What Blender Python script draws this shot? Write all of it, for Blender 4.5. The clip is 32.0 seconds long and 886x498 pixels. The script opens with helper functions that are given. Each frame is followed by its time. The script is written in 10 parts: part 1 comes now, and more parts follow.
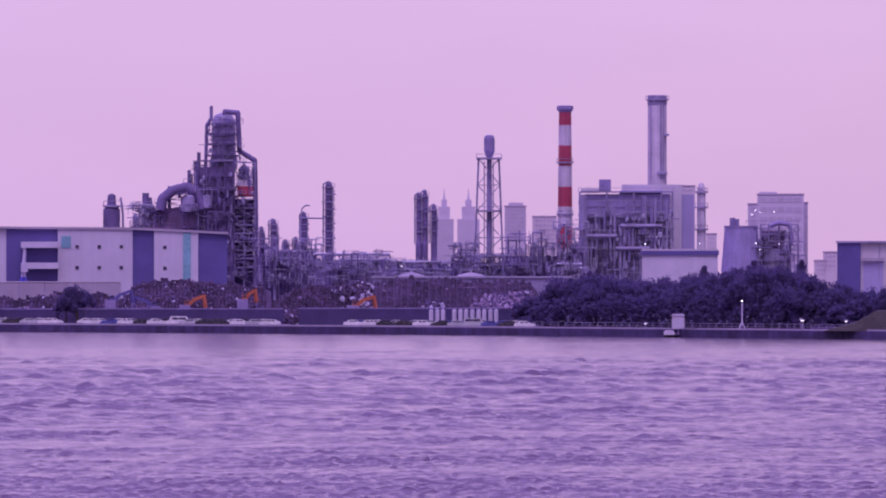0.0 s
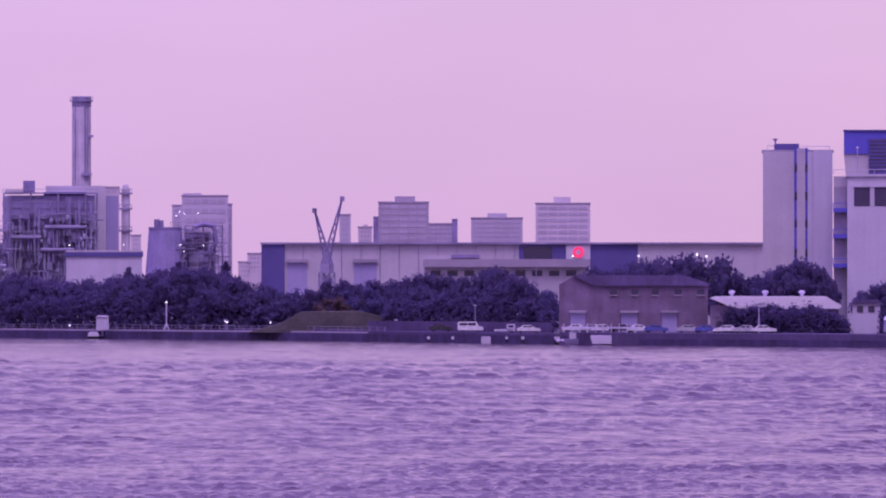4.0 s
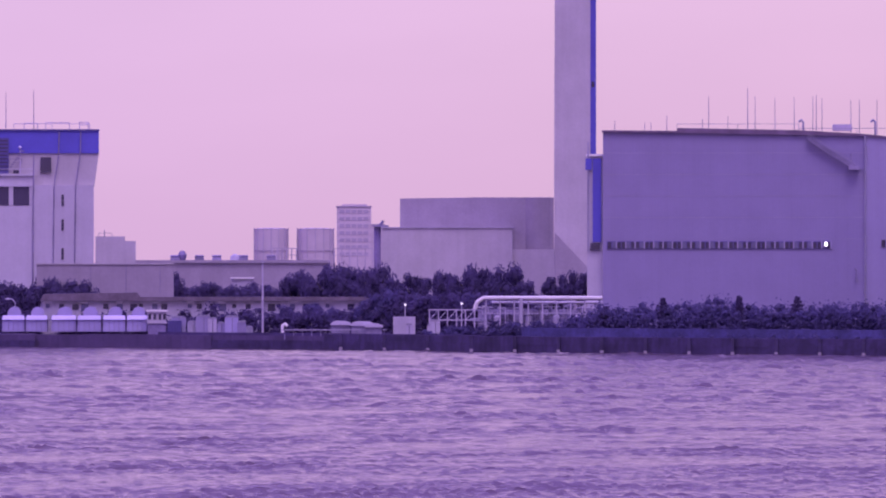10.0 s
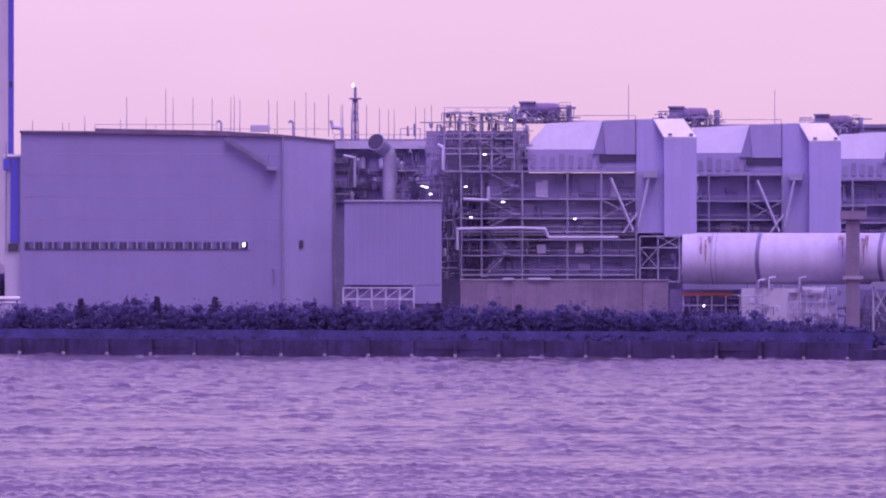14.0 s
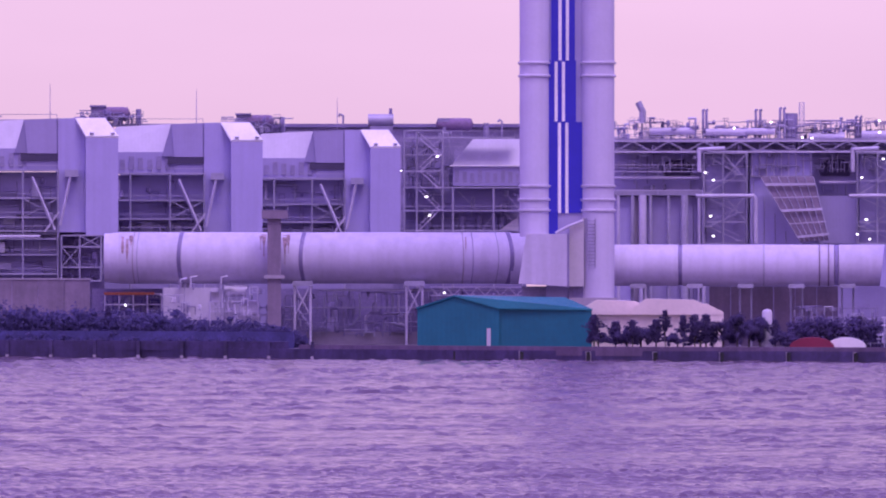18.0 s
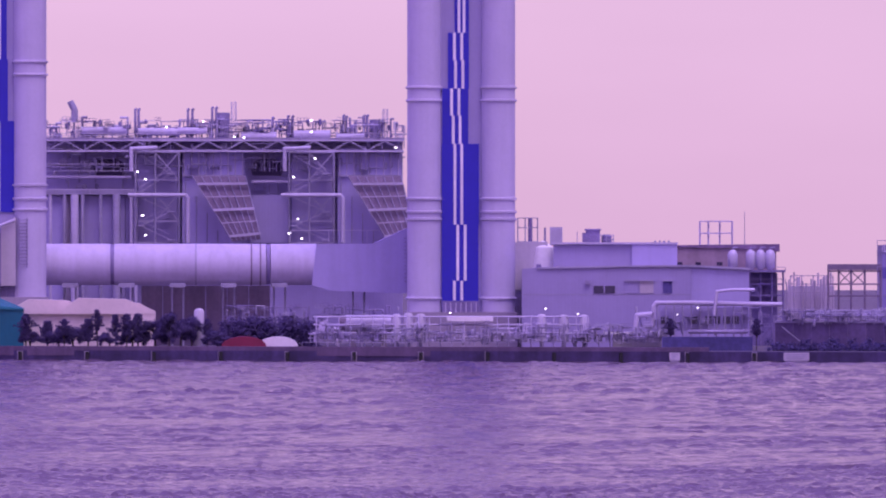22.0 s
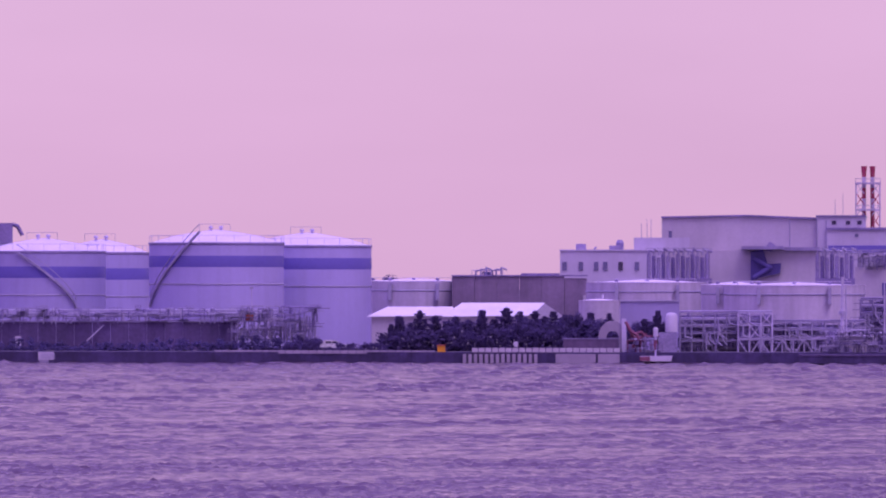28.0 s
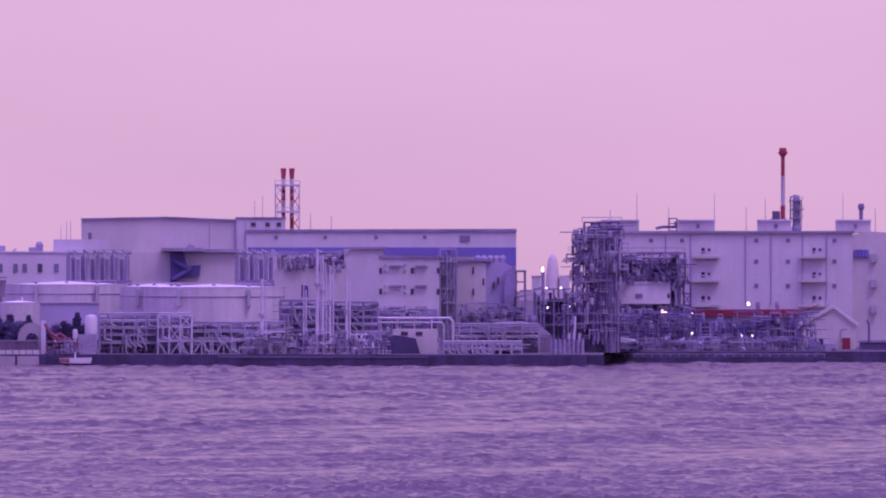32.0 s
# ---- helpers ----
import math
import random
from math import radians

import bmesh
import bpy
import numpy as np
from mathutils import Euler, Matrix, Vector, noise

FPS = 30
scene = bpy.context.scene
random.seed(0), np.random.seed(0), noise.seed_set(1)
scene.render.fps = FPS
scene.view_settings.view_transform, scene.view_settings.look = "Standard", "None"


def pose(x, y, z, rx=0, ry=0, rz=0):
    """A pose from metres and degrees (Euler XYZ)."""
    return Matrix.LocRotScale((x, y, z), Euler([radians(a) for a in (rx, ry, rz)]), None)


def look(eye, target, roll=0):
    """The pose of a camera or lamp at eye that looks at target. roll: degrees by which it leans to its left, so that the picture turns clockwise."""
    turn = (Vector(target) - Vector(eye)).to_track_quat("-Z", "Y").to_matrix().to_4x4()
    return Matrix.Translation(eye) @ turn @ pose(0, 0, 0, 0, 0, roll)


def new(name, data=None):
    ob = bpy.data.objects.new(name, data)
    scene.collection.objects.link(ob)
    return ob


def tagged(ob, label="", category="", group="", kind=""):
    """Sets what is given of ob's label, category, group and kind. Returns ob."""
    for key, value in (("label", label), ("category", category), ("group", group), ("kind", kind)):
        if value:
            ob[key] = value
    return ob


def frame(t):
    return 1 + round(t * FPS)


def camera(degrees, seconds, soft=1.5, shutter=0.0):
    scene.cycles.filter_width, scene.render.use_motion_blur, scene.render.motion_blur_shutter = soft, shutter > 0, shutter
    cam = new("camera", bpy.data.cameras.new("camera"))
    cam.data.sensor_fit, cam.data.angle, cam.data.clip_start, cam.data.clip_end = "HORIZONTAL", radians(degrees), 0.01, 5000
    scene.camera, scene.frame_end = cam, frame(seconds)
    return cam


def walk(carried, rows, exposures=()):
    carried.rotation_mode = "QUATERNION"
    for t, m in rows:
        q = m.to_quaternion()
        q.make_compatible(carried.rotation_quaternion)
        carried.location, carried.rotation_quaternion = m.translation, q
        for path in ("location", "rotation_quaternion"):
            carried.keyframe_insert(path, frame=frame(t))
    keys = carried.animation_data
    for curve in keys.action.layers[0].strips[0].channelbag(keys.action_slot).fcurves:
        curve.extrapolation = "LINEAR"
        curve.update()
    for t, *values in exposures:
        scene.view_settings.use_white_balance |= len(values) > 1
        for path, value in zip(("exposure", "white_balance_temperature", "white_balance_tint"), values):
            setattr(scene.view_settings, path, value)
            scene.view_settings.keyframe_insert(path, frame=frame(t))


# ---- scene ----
# Bearings u (growing to the right) and readings v (growing downwards) are in parts of 1/12000 radian.
R, EYE, V0, U0 = 12000.0, 12.0, 488.0, 5100.0
cam = camera(7.476, 32.0, soft=2.0)

# The camera stands on one spot and pans to the right: seconds, bearing, tilt reading.
PAN = (
    (0, 0.0, 0.0), (0.5, 137.7, 0.0), (1, 245.9, 0.3), (1.5, 376.5, 1.6), (2, 504.9, 1.6), (2.5, 641.4, 1.2),
    (3, 771.1, 0.5), (3.5, 896.0, 1.6), (5.5, 1393.7, 1.6), (6, 1529.8, 1.6), (6.5, 1664.5, 3.1), (7, 1789.5, 1.8),
    (7.5, 1920.2, 2.9), (8, 2035.4, 3.2), (8.5, 2169.3, 3.2), (9, 2296.2, 1.8), (9.5, 2439.4, 1.7), (10, 2576.3, 1.5),
    (10.5, 2704.3, 1.2), (11, 2842.1, 2.0), (11.5, 2953.6, 1.8), (12, 3086.3, 0.9), (12.5, 3215.2, 0.8), (13, 3349.3, 0.6),
    (13.5, 3481.9, 0.7), (14, 3605.7, 2.3), (14.5, 3738.7, 1.6), (16.5, 4240.0, 1.6), (17, 4370.5, 1.7), (17.5, 4492.9, 0.6),
    (18, 4628.6, 0.9), (18.5, 4741.3, 0.5), (19, 4876.4, 0.5), (19.5, 4992.5, 0.2), (20, 5125.7, 0.2), (20.5, 5258.4, -0.9),
    (21, 5387.8, -0.3), (21.5, 5520.3, -0.0), (22, 5633.1, -0.4), (22.5, 5755.9, -0.4), (23, 5891.6, -0.2), (23.5, 6032.0, -0.6),
    (24, 6172.8, -1.9), (24.5, 6311.4, -0.1), (25, 6456.5, 1.4), (25.5, 6571.5, -0.1), (27.5, 7091.2, -1.3), (28, 7224.1, -1.5),
    (28.5, 7356.4, -1.6), (29, 7476.3, 0.2), (29.5, 7608.9, 0.9), (30, 7724.2, 0.6), (30.5, 7863.0, 1.5), (31, 7992.1, 2.2),
    (31.5, 8120.7, 1.1), (32, 8250.6, 1.8),
)
# The clip brightens a little over the power plant: seconds, stops, kelvin, tint.
EXPOSURES = [(t, s, 6250, k) for t, s, k in ((0, -0.02, 18), (6, 0.0, 20), (9, 0.0, 21), (13, 0.2, 20), (17, 0.22, 19), (20, 0.15, 21), (23, -0.03, 26), (25, -0.09, 28), (29, -0.08, 31), (32, -0.08, 31))]
walk(cam, [(t, pose(0, 0, EYE, 90 + math.degrees(math.atan((V0 - 441 + v) / R)), 0, -math.degrees((u + 784 - U0) / R)))
           for t, u, v in PAN], exposures=EXPOSURES)

# ---------- sky and light ----------
world = bpy.data.worlds.new("dusk_sky")
scene.world = world
world.use_nodes = True
wn, wl = world.node_tree.nodes, world.node_tree.links
wn.clear()
sky = wn.new("ShaderNodeTexSky")
sky.sky_type, sky.sun_disc = "NISHITA", False
sky.sun_elevation, sky.sun_rotation = radians(54), radians(158)
sky_dim = wn.new("ShaderNodeVectorMath")
sky_dim.operation = "SCALE"
sky_dim.inputs["Scale"].default_value = 0.012
wl.new(sky.outputs[0], sky_dim.inputs[0])
wc = wn.new("ShaderNodeTexCoord")
sep = wn.new("ShaderNodeSeparateXYZ")
wl.new(wc.outputs["Generated"], sep.inputs[0])
ramp = wn.new("ShaderNodeValToRGB")
wl.new(sep.outputs["Z"], ramp.inputs[0])
el = ramp.color_ramp.elements
el[0].position, el[0].color = 0.0, (0.70, 0.42, 0.70, 1)
el[1].position, el[1].color = 1.0, (0.52, 0.35, 1.42, 1)
for p, c in ((0.04, (0.74, 0.46, 0.745, 1)), (0.12, (0.74, 0.455, 0.80, 1)), (0.35, (0.66, 0.41, 1.03, 1))):
    e = el.new(p)
    e.color = c
cloud = wn.new("ShaderNodeTexNoise")
cloud.inputs["Scale"].default_value, cloud.inputs["Detail"].default_value = 9.0, 4.0
stretch = wn.new("ShaderNodeMapping")
stretch.inputs["Scale"].default_value = (1, 1, 4)
wl.new(wc.outputs["Generated"], stretch.inputs[0])
wl.new(stretch.outputs[0], cloud.inputs["Vector"])
crange = wn.new("ShaderNodeMapRange")
crange.inputs["To Min"].default_value, crange.inputs["To Max"].default_value = 0.90, 1.10
wl.new(cloud.outputs[0], crange.inputs[0])
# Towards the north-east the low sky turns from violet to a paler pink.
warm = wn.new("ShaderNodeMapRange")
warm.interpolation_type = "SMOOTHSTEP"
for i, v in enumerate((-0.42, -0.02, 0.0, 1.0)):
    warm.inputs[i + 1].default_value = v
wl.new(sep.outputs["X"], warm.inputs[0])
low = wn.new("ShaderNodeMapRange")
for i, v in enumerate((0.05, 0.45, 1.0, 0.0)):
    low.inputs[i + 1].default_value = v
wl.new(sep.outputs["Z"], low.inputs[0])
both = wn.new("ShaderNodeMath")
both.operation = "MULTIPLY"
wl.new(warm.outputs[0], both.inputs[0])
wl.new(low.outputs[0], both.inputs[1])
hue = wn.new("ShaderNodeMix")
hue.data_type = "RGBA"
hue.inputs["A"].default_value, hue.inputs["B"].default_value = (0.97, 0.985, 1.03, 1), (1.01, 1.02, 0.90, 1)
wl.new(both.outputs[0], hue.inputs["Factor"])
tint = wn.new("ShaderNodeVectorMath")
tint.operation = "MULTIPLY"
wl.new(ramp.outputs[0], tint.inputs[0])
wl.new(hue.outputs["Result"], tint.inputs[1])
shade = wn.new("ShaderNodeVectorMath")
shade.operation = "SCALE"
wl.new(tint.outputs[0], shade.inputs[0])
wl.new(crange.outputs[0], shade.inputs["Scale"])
# Upper sky above the view is dimmed towards +X, added to darken water there.
thick = wn.new("ShaderNodeMapRange")
thick.interpolation_type = "SMOOTHSTEP"
for i, v in enumerate((-0.10, 0.40, 1.10, 0.76)):
    thick.inputs[i + 1].default_value = v
wl.new(sep.outputs["X"], thick.inputs[0])
high = wn.new("ShaderNodeMapRange")
high.interpolation_type = "SMOOTHSTEP"
for i, v in enumerate((0.04, 0.16, 0.0, 1.0)):
    high.inputs[i + 1].default_value = v
wl.new(sep.outputs["Z"], high.inputs[0])
cover = wn.new("ShaderNodeMix")
cover.inputs["A"].default_value = 1.0
wl.new(high.outputs[0], cover.inputs["Factor"])
wl.new(thick.outputs[0], cover.inputs["B"])
dimmed_sky = wn.new("ShaderNodeVectorMath")
dimmed_sky.operation = "SCALE"
wl.new(shade.outputs[0], dimmed_sky.inputs[0])
wl.new(cover.outputs[0], dimmed_sky.inputs["Scale"])
add = wn.new("ShaderNodeVectorMath")
wl.new(dimmed_sky.outputs[0], add.inputs[0])
wl.new(sky_dim.outputs[0], add.inputs[1])
bg = wn.new("ShaderNodeBackground")
bg.inputs["Strength"].default_value = 0.93
wl.new(add.outputs[0], bg.inputs[0])
wl.new(bg.outputs[0], wn.new("ShaderNodeOutputWorld").inputs[0])
sun = new("sun", bpy.data.lights.new("sun", "SUN"))
sun.data.energy, sun.data.angle, sun.data.color = 1.4, radians(30), (1.0, 0.79, 0.93)
sun.matrix_world = look((120, -300, 620), (0, 0, 0))

# ---------- materials ----------
def mat(name, col, rough=0.75, metal=0.0, var=0.12, size=5.0, grain=0.5, streak=0.0, stain=None, ribs=0.0, bump=0.2, jitter=0.06, emit=0.0, spec=0.4, leafy=0.0):
    m = bpy.data.materials.new(name)
    m.use_nodes = True
    n, l = m.node_tree.nodes, m.node_tree.links
    b = n["Principled BSDF"]
    b.inputs["Roughness"].default_value, b.inputs["Metallic"].default_value = rough, metal
    b.inputs["Specular IOR Level"].default_value = spec
    if emit:
        b.inputs["Base Color"].default_value = (*col, 1)
        b.inputs["Emission Color"].default_value, b.inputs["Emission Strength"].default_value = (*col, 1), emit
        return m
    g = n.new("ShaderNodeNewGeometry")

    def nz(scale, sz=1.0, detail=3.0):
        mp, t = n.new("ShaderNodeMapping"), n.new("ShaderNodeTexNoise")
        mp.inputs["Scale"].default_value = (1, 1, sz)
        t.inputs["Scale"].default_value, t.inputs["Detail"].default_value = scale, detail
        l.new(g.outputs["Position"], mp.inputs[0])
        l.new(mp.outputs[0], t.inputs["Vector"])
        return t.outputs[0]

    def mul(a, lo, hi, f0=0.3, f1=0.7):
        r = n.new("ShaderNodeMapRange")
        r.inputs[1].default_value, r.inputs[2].default_value = f0, f1
        r.inputs[3].default_value, r.inputs[4].default_value = lo, hi
        l.new(a, r.inputs[0])
        return r.outputs[0]

    def times(x, y):
        k = n.new("ShaderNodeMath")
        k.operation = "MULTIPLY"
        l.new(x, k.inputs[0])
        l.new(y, k.inputs[1])
        return k.outputs[0]
    big, fine = nz(1.0 / size), nz(1.0 / grain, 1.0, 2.0)
    f = times(mul(big, 1 - var, 1 + var), mul(fine, 1 - var * 0.6, 1 + var * 0.6))
    oi = n.new("ShaderNodeObjectInfo")
    f = times(f, mul(oi.outputs["Random"], 1 - jitter, 1 + jitter, 0, 1))
    if streak:
        f = times(f, mul(nz(0.9, 0.05, 4.0), 1 - streak, 1.0, 0.35, 0.6))
    sc = n.new("ShaderNodeVectorMath")
    sc.operation = "SCALE"
    sc.inputs[0].default_value = col
    l.new(f, sc.inputs["Scale"])
    out = sc.outputs[0]
    if stain:
        mx = n.new("ShaderNodeMix")
        mx.data_type = "RGBA"
        l.new(mul(nz(0.35, 0.25, 5.0), 0.0, 0.85, 0.52, 0.72), mx.inputs["Factor"])
        l.new(out, mx.inputs["A"])
        mx.inputs["B"].default_value = (*stain, 1)
        out = mx.outputs["Result"]
    l.new(out, b.inputs["Base Color"])
    l.new(mul(fine, rough - 0.1, min(1, rough + 0.1)), b.inputs["Roughness"])
    bp = n.new("ShaderNodeBump")
    bp.inputs["Strength"].default_value, bp.inputs["Distance"].default_value = bump, 0.05
    h = fine
    if ribs:
        tc, wv = n.new("ShaderNodeTexCoord"), n.new("ShaderNodeTexWave")
        l.new(tc.outputs["Object"], wv.inputs[0])
        wv.inputs["Scale"].default_value = 0.314 / ribs
        ad = n.new("ShaderNodeMath")
        l.new(wv.outputs["Fac"], ad.inputs[0])
        l.new(fine, ad.inputs[1])
        h = ad.outputs[0]
    l.new(h, bp.inputs["Height"])
    l.new(bp.outputs[0], b.inputs["Normal"])
    if leafy:
        tr, ms = n.new("ShaderNodeBsdfTranslucent"), n.new("ShaderNodeMixShader")
        ms.inputs[0].default_value = leafy
        l.new(out, tr.inputs[0])
        l.new(b.outputs[0], ms.inputs[1])
        l.new(tr.outputs[0], ms.inputs[2])
        l.new(ms.outputs[0], n["Material Output"].inputs[0])
    return m


WHITE = mat("white_cladding", (0.55, 0.505, 0.61), 0.6, streak=0.05, ribs=0.6, var=0.05, bump=0.07)
HALL = mat("slate_lilac_cladding", (0.29, 0.25, 0.44), 0.6, streak=0.03, ribs=0.5, var=0.04, bump=0.08)
PANEL = mat("lilac_grey_cladding", (0.37, 0.325, 0.54), 0.6, streak=0.03, ribs=0.5, var=0.04, bump=0.08)
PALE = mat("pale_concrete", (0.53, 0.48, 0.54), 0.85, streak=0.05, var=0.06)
GREY = mat("grey_concrete", (0.37, 0.32, 0.40), 0.9, streak=0.05, var=0.08)
DARKCON = mat("old_dark_concrete", (0.125, 0.088, 0.20), 0.95, streak=0.2, var=0.25, size=8)
BROWN = mat("brown_concrete", (0.255, 0.197, 0.28), 0.9, streak=0.15, size=3)
BRICK = mat("sooty_dull_brick", (0.195, 0.138, 0.225), 0.95, streak=0.15, size=2.5, var=0.16)
OCHRE = mat("dull_ochre_render", (0.40, 0.30, 0.37), 0.9, streak=0.12, size=3)
BLUE = mat("bright_blue_paint", (0.11, 0.10, 0.50), 0.5, var=0.07)
NAVY = mat("navy_cladding", (0.105, 0.085, 0.27), 0.6, var=0.1, ribs=0.6)
TEAL = mat("teal_sheeting", (0.008, 0.13, 0.19), 0.5, var=0.1, ribs=0.7)
TEALP = mat("pale_teal_glass", (0.20, 0.40, 0.48), 0.3)
# Grey and dark steels are lifted towards violet; the haze sits in their colour.
STEEL = mat("painted_grey_steel", (0.38, 0.35, 0.48), 0.5, 0.2, var=0.15, grain=0.3)
LSTEEL = mat("pale_painted_steel", (0.56, 0.51, 0.66), 0.45, 0.1, var=0.12, grain=0.3)
DSTEEL = mat("hazed_sooty_steel", (0.255, 0.208, 0.385), 0.65, 0.1, var=0.25, grain=0.3)
MSTEEL = mat("hazed_weathered_steel", (0.295, 0.255, 0.405), 0.65, 0.1, var=0.25, grain=0.3)
BOILER = mat("violet_grey_plate", (0.31, 0.26, 0.47), 0.7, var=0.12, size=4, streak=0.12)
DUCT = mat("white_painted_duct", (0.60, 0.54, 0.71), 0.75, 0.0, streak=0.10, var=0.06)
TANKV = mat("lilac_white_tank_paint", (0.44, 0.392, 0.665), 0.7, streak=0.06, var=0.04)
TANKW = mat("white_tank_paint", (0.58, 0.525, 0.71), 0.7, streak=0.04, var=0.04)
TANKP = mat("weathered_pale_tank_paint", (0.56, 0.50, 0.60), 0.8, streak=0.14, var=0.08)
TANKR = mat("pale_lilac_roof", (0.80, 0.74, 0.80), 0.7, var=0.06)
ROOFW = mat("white_roof_sheeting", (0.84, 0.80, 0.82), 0.55, var=0.07)
PALESCRAP = mat("pale_shredded_scrap", (0.30, 0.215, 0.34), 0.8, 0.2, var=0.35, grain=0.4)
# Rust, scrap, tar, dark concrete and quay colours lean violet to hold haze.
RUST = mat("rusty_brown_steel", (0.105, 0.070, 0.150), 0.85, 0.2, var=0.35, grain=0.4)
HEAP = mat("dark_rusty_swarf", (0.078, 0.048, 0.098), 0.9, 0.1, var=0.35, grain=0.4)
SCRAP = mat("dull_scrap_iron", (0.12, 0.088, 0.195), 0.8, 0.2, var=0.35, grain=0.4)
SOOT = mat("soot_black_steel", (0.165, 0.122, 0.265), 0.7, 0.1, var=0.25, grain=0.3)
RUSTY = mat("faded_rust_brown_plate", (0.25, 0.165, 0.30), 0.85, var=0.2, size=4, streak=0.15)
REDBROWN = mat("red_brown_paint", (0.26, 0.085, 0.15), 0.6, streak=0.25, var=0.25)
# Red and chimney white are softened, putting the haze into the paint colour.
RED = mat("hazed_signal_red", (0.41, 0.055, 0.105), 0.5, streak=0.2)
CHW = mat("white_chimney_paint", (0.56, 0.50, 0.58), 0.6, streak=0.2)
ORANGE = mat("orange_machine_paint", (0.42, 0.12, 0.06), 0.45, var=0.2)
YELLOW = mat("amber_box_paint", (0.75, 0.33, 0.02), 0.5)
GLASS = mat("dark_window_glass", (0.045, 0.035, 0.09), 0.12, var=0.1, spec=0.6)
GLASSB = mat("bluish_window_glass", (0.16, 0.15, 0.28), 0.15, spec=0.6)
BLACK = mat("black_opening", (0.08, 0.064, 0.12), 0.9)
TYRE = mat("black_rubber", (0.025, 0.025, 0.028), 0.85)
SOIL = mat("dark_yard_ground", (0.13, 0.11, 0.14), 0.95, var=0.3, size=20, grain=1.5)
GRASS = mat("dull_grass", (0.095, 0.085, 0.09), 0.95, var=0.3, size=6)
CREAM = mat("cream_sheeting", (0.74, 0.63, 0.60), 0.6, var=0.06)
CRIMSON = mat("faded_crimson_sheet", (0.24, 0.025, 0.07), 0.7, var=0.15)
SLATE = mat("dull_slate_tiles", (0.19, 0.15, 0.20), 0.85, var=0.2, size=2, streak=0.1)
TARRED = mat("tarred_sheet_piling", (0.065, 0.046, 0.135), 0.8, var=0.2, ribs=0.8)
QUAYB = mat("brownish_quay_concrete", (0.145, 0.10, 0.175), 0.9, var=0.2, size=6, streak=0.2)
QUAYC = mat("stained_quay_concrete", (0.105, 0.075, 0.165), 0.9, var=0.2, size=6, streak=0.15)
QUAYD = mat("wet_dark_quay_face", (0.062, 0.044, 0.125), 0.7, var=0.35, size=3, streak=0.3)
# Evergreen and olive leaves carry the violet of the haze in their base colour.
LEAF = mat("hazed_evergreen_leaves", (0.138, 0.108, 0.238), 0.8, var=0.15, size=2.5, grain=0.6, leafy=0.55, spec=0.1)
LEAFG = mat("hazed_olive_leaves", (0.150, 0.128, 0.285), 0.8, var=0.2, size=2.5, grain=0.6, leafy=0.55, spec=0.1)
LEAFO = mat("browning_leaves", (0.165, 0.112, 0.125), 0.7, var=0.35, size=2.0, grain=0.6, leafy=0.55, spec=0.1)
BARK = mat("grey_bark", (0.08, 0.065, 0.06), 0.95)
# Far facades are paled and kept low in contrast to hold the haze.
HAZE1 = mat("haze_pale_facade", (0.52, 0.46, 0.56), 0.85, var=0.05)
HAZE2 = mat("haze_lilac_facade", (0.42, 0.36, 0.46), 0.85, var=0.05)
HAZEW = mat("haze_window_band", (0.455, 0.395, 0.505), 0.4, var=0.05)
HAZEL = mat("haze_white_facade", (0.60, 0.52, 0.58), 0.85, var=0.05)
LAMPW = mat("lit_white_lamp", (1.0, 0.93, 0.95), emit=3.0)
LAMPY = mat("lit_warm_lamp", (1.0, 0.70, 0.35), emit=3.5)
FLAME = mat("gas_flame", (1.0, 0.62, 0.35), emit=8.0)
REDLIT = mat("lit_red_sign", (0.9, 0.05, 0.16), emit=0.6)
CARS = [mat("car_paint_" + k, c, 0.25, 0.1, var=0.05, spec=0.6) for k, c in (
    ("white", (0.72, 0.71, 0.73)), ("silver", (0.45, 0.45, 0.5)), ("black", (0.03, 0.03, 0.04)), ("blue", (0.08, 0.09, 0.35)))]


def water_material():
    m = bpy.data.materials.new("choppy_harbour_water")
    m.use_nodes = True
    n, l = m.node_tree.nodes, m.node_tree.links
    b = n["Principled BSDF"]
    b.inputs["Base Color"].default_value = (0.130, 0.086, 0.136, 1)
    b.inputs["Roughness"].default_value, b.inputs["IOR"].default_value = 0.12, 1.333
    g = n.new("ShaderNodeNewGeometry")
    last = None
    for scale, dist, stretch_x, detail in ((1.4, 0.085, 0.7, 3.0), (3.8, 0.035, 0.7, 2.0)):
        mp, t, bp = n.new("ShaderNodeMapping"), n.new("ShaderNodeTexNoise"), n.new("ShaderNodeBump")
        mp.inputs["Scale"].default_value, mp.inputs["Rotation"].default_value = (stretch_x, 1, 1), (0, 0, 0.15)
        t.inputs["Scale"].default_value, t.inputs["Detail"].default_value = scale, detail
        bp.inputs["Strength"].default_value, bp.inputs["Distance"].default_value = 1.0, dist
        l.new(g.outputs["Position"], mp.inputs[0])
        l.new(mp.outputs[0], t.inputs["Vector"])
        l.new(t.outputs[0], bp.inputs["Height"])
        if last:
            l.new(last, bp.inputs["Normal"])
        last = bp.outputs[0]
    l.new(last, b.inputs["Normal"])
    return m


WATER = water_material()

# ---------- building helpers ----------
GROUND = 1.5
SHEET = [0.0, 0.0]


def sheet(u, v):
    """Readings that follow count from this zero."""
    SHEET[0], SHEET[1] = u, v


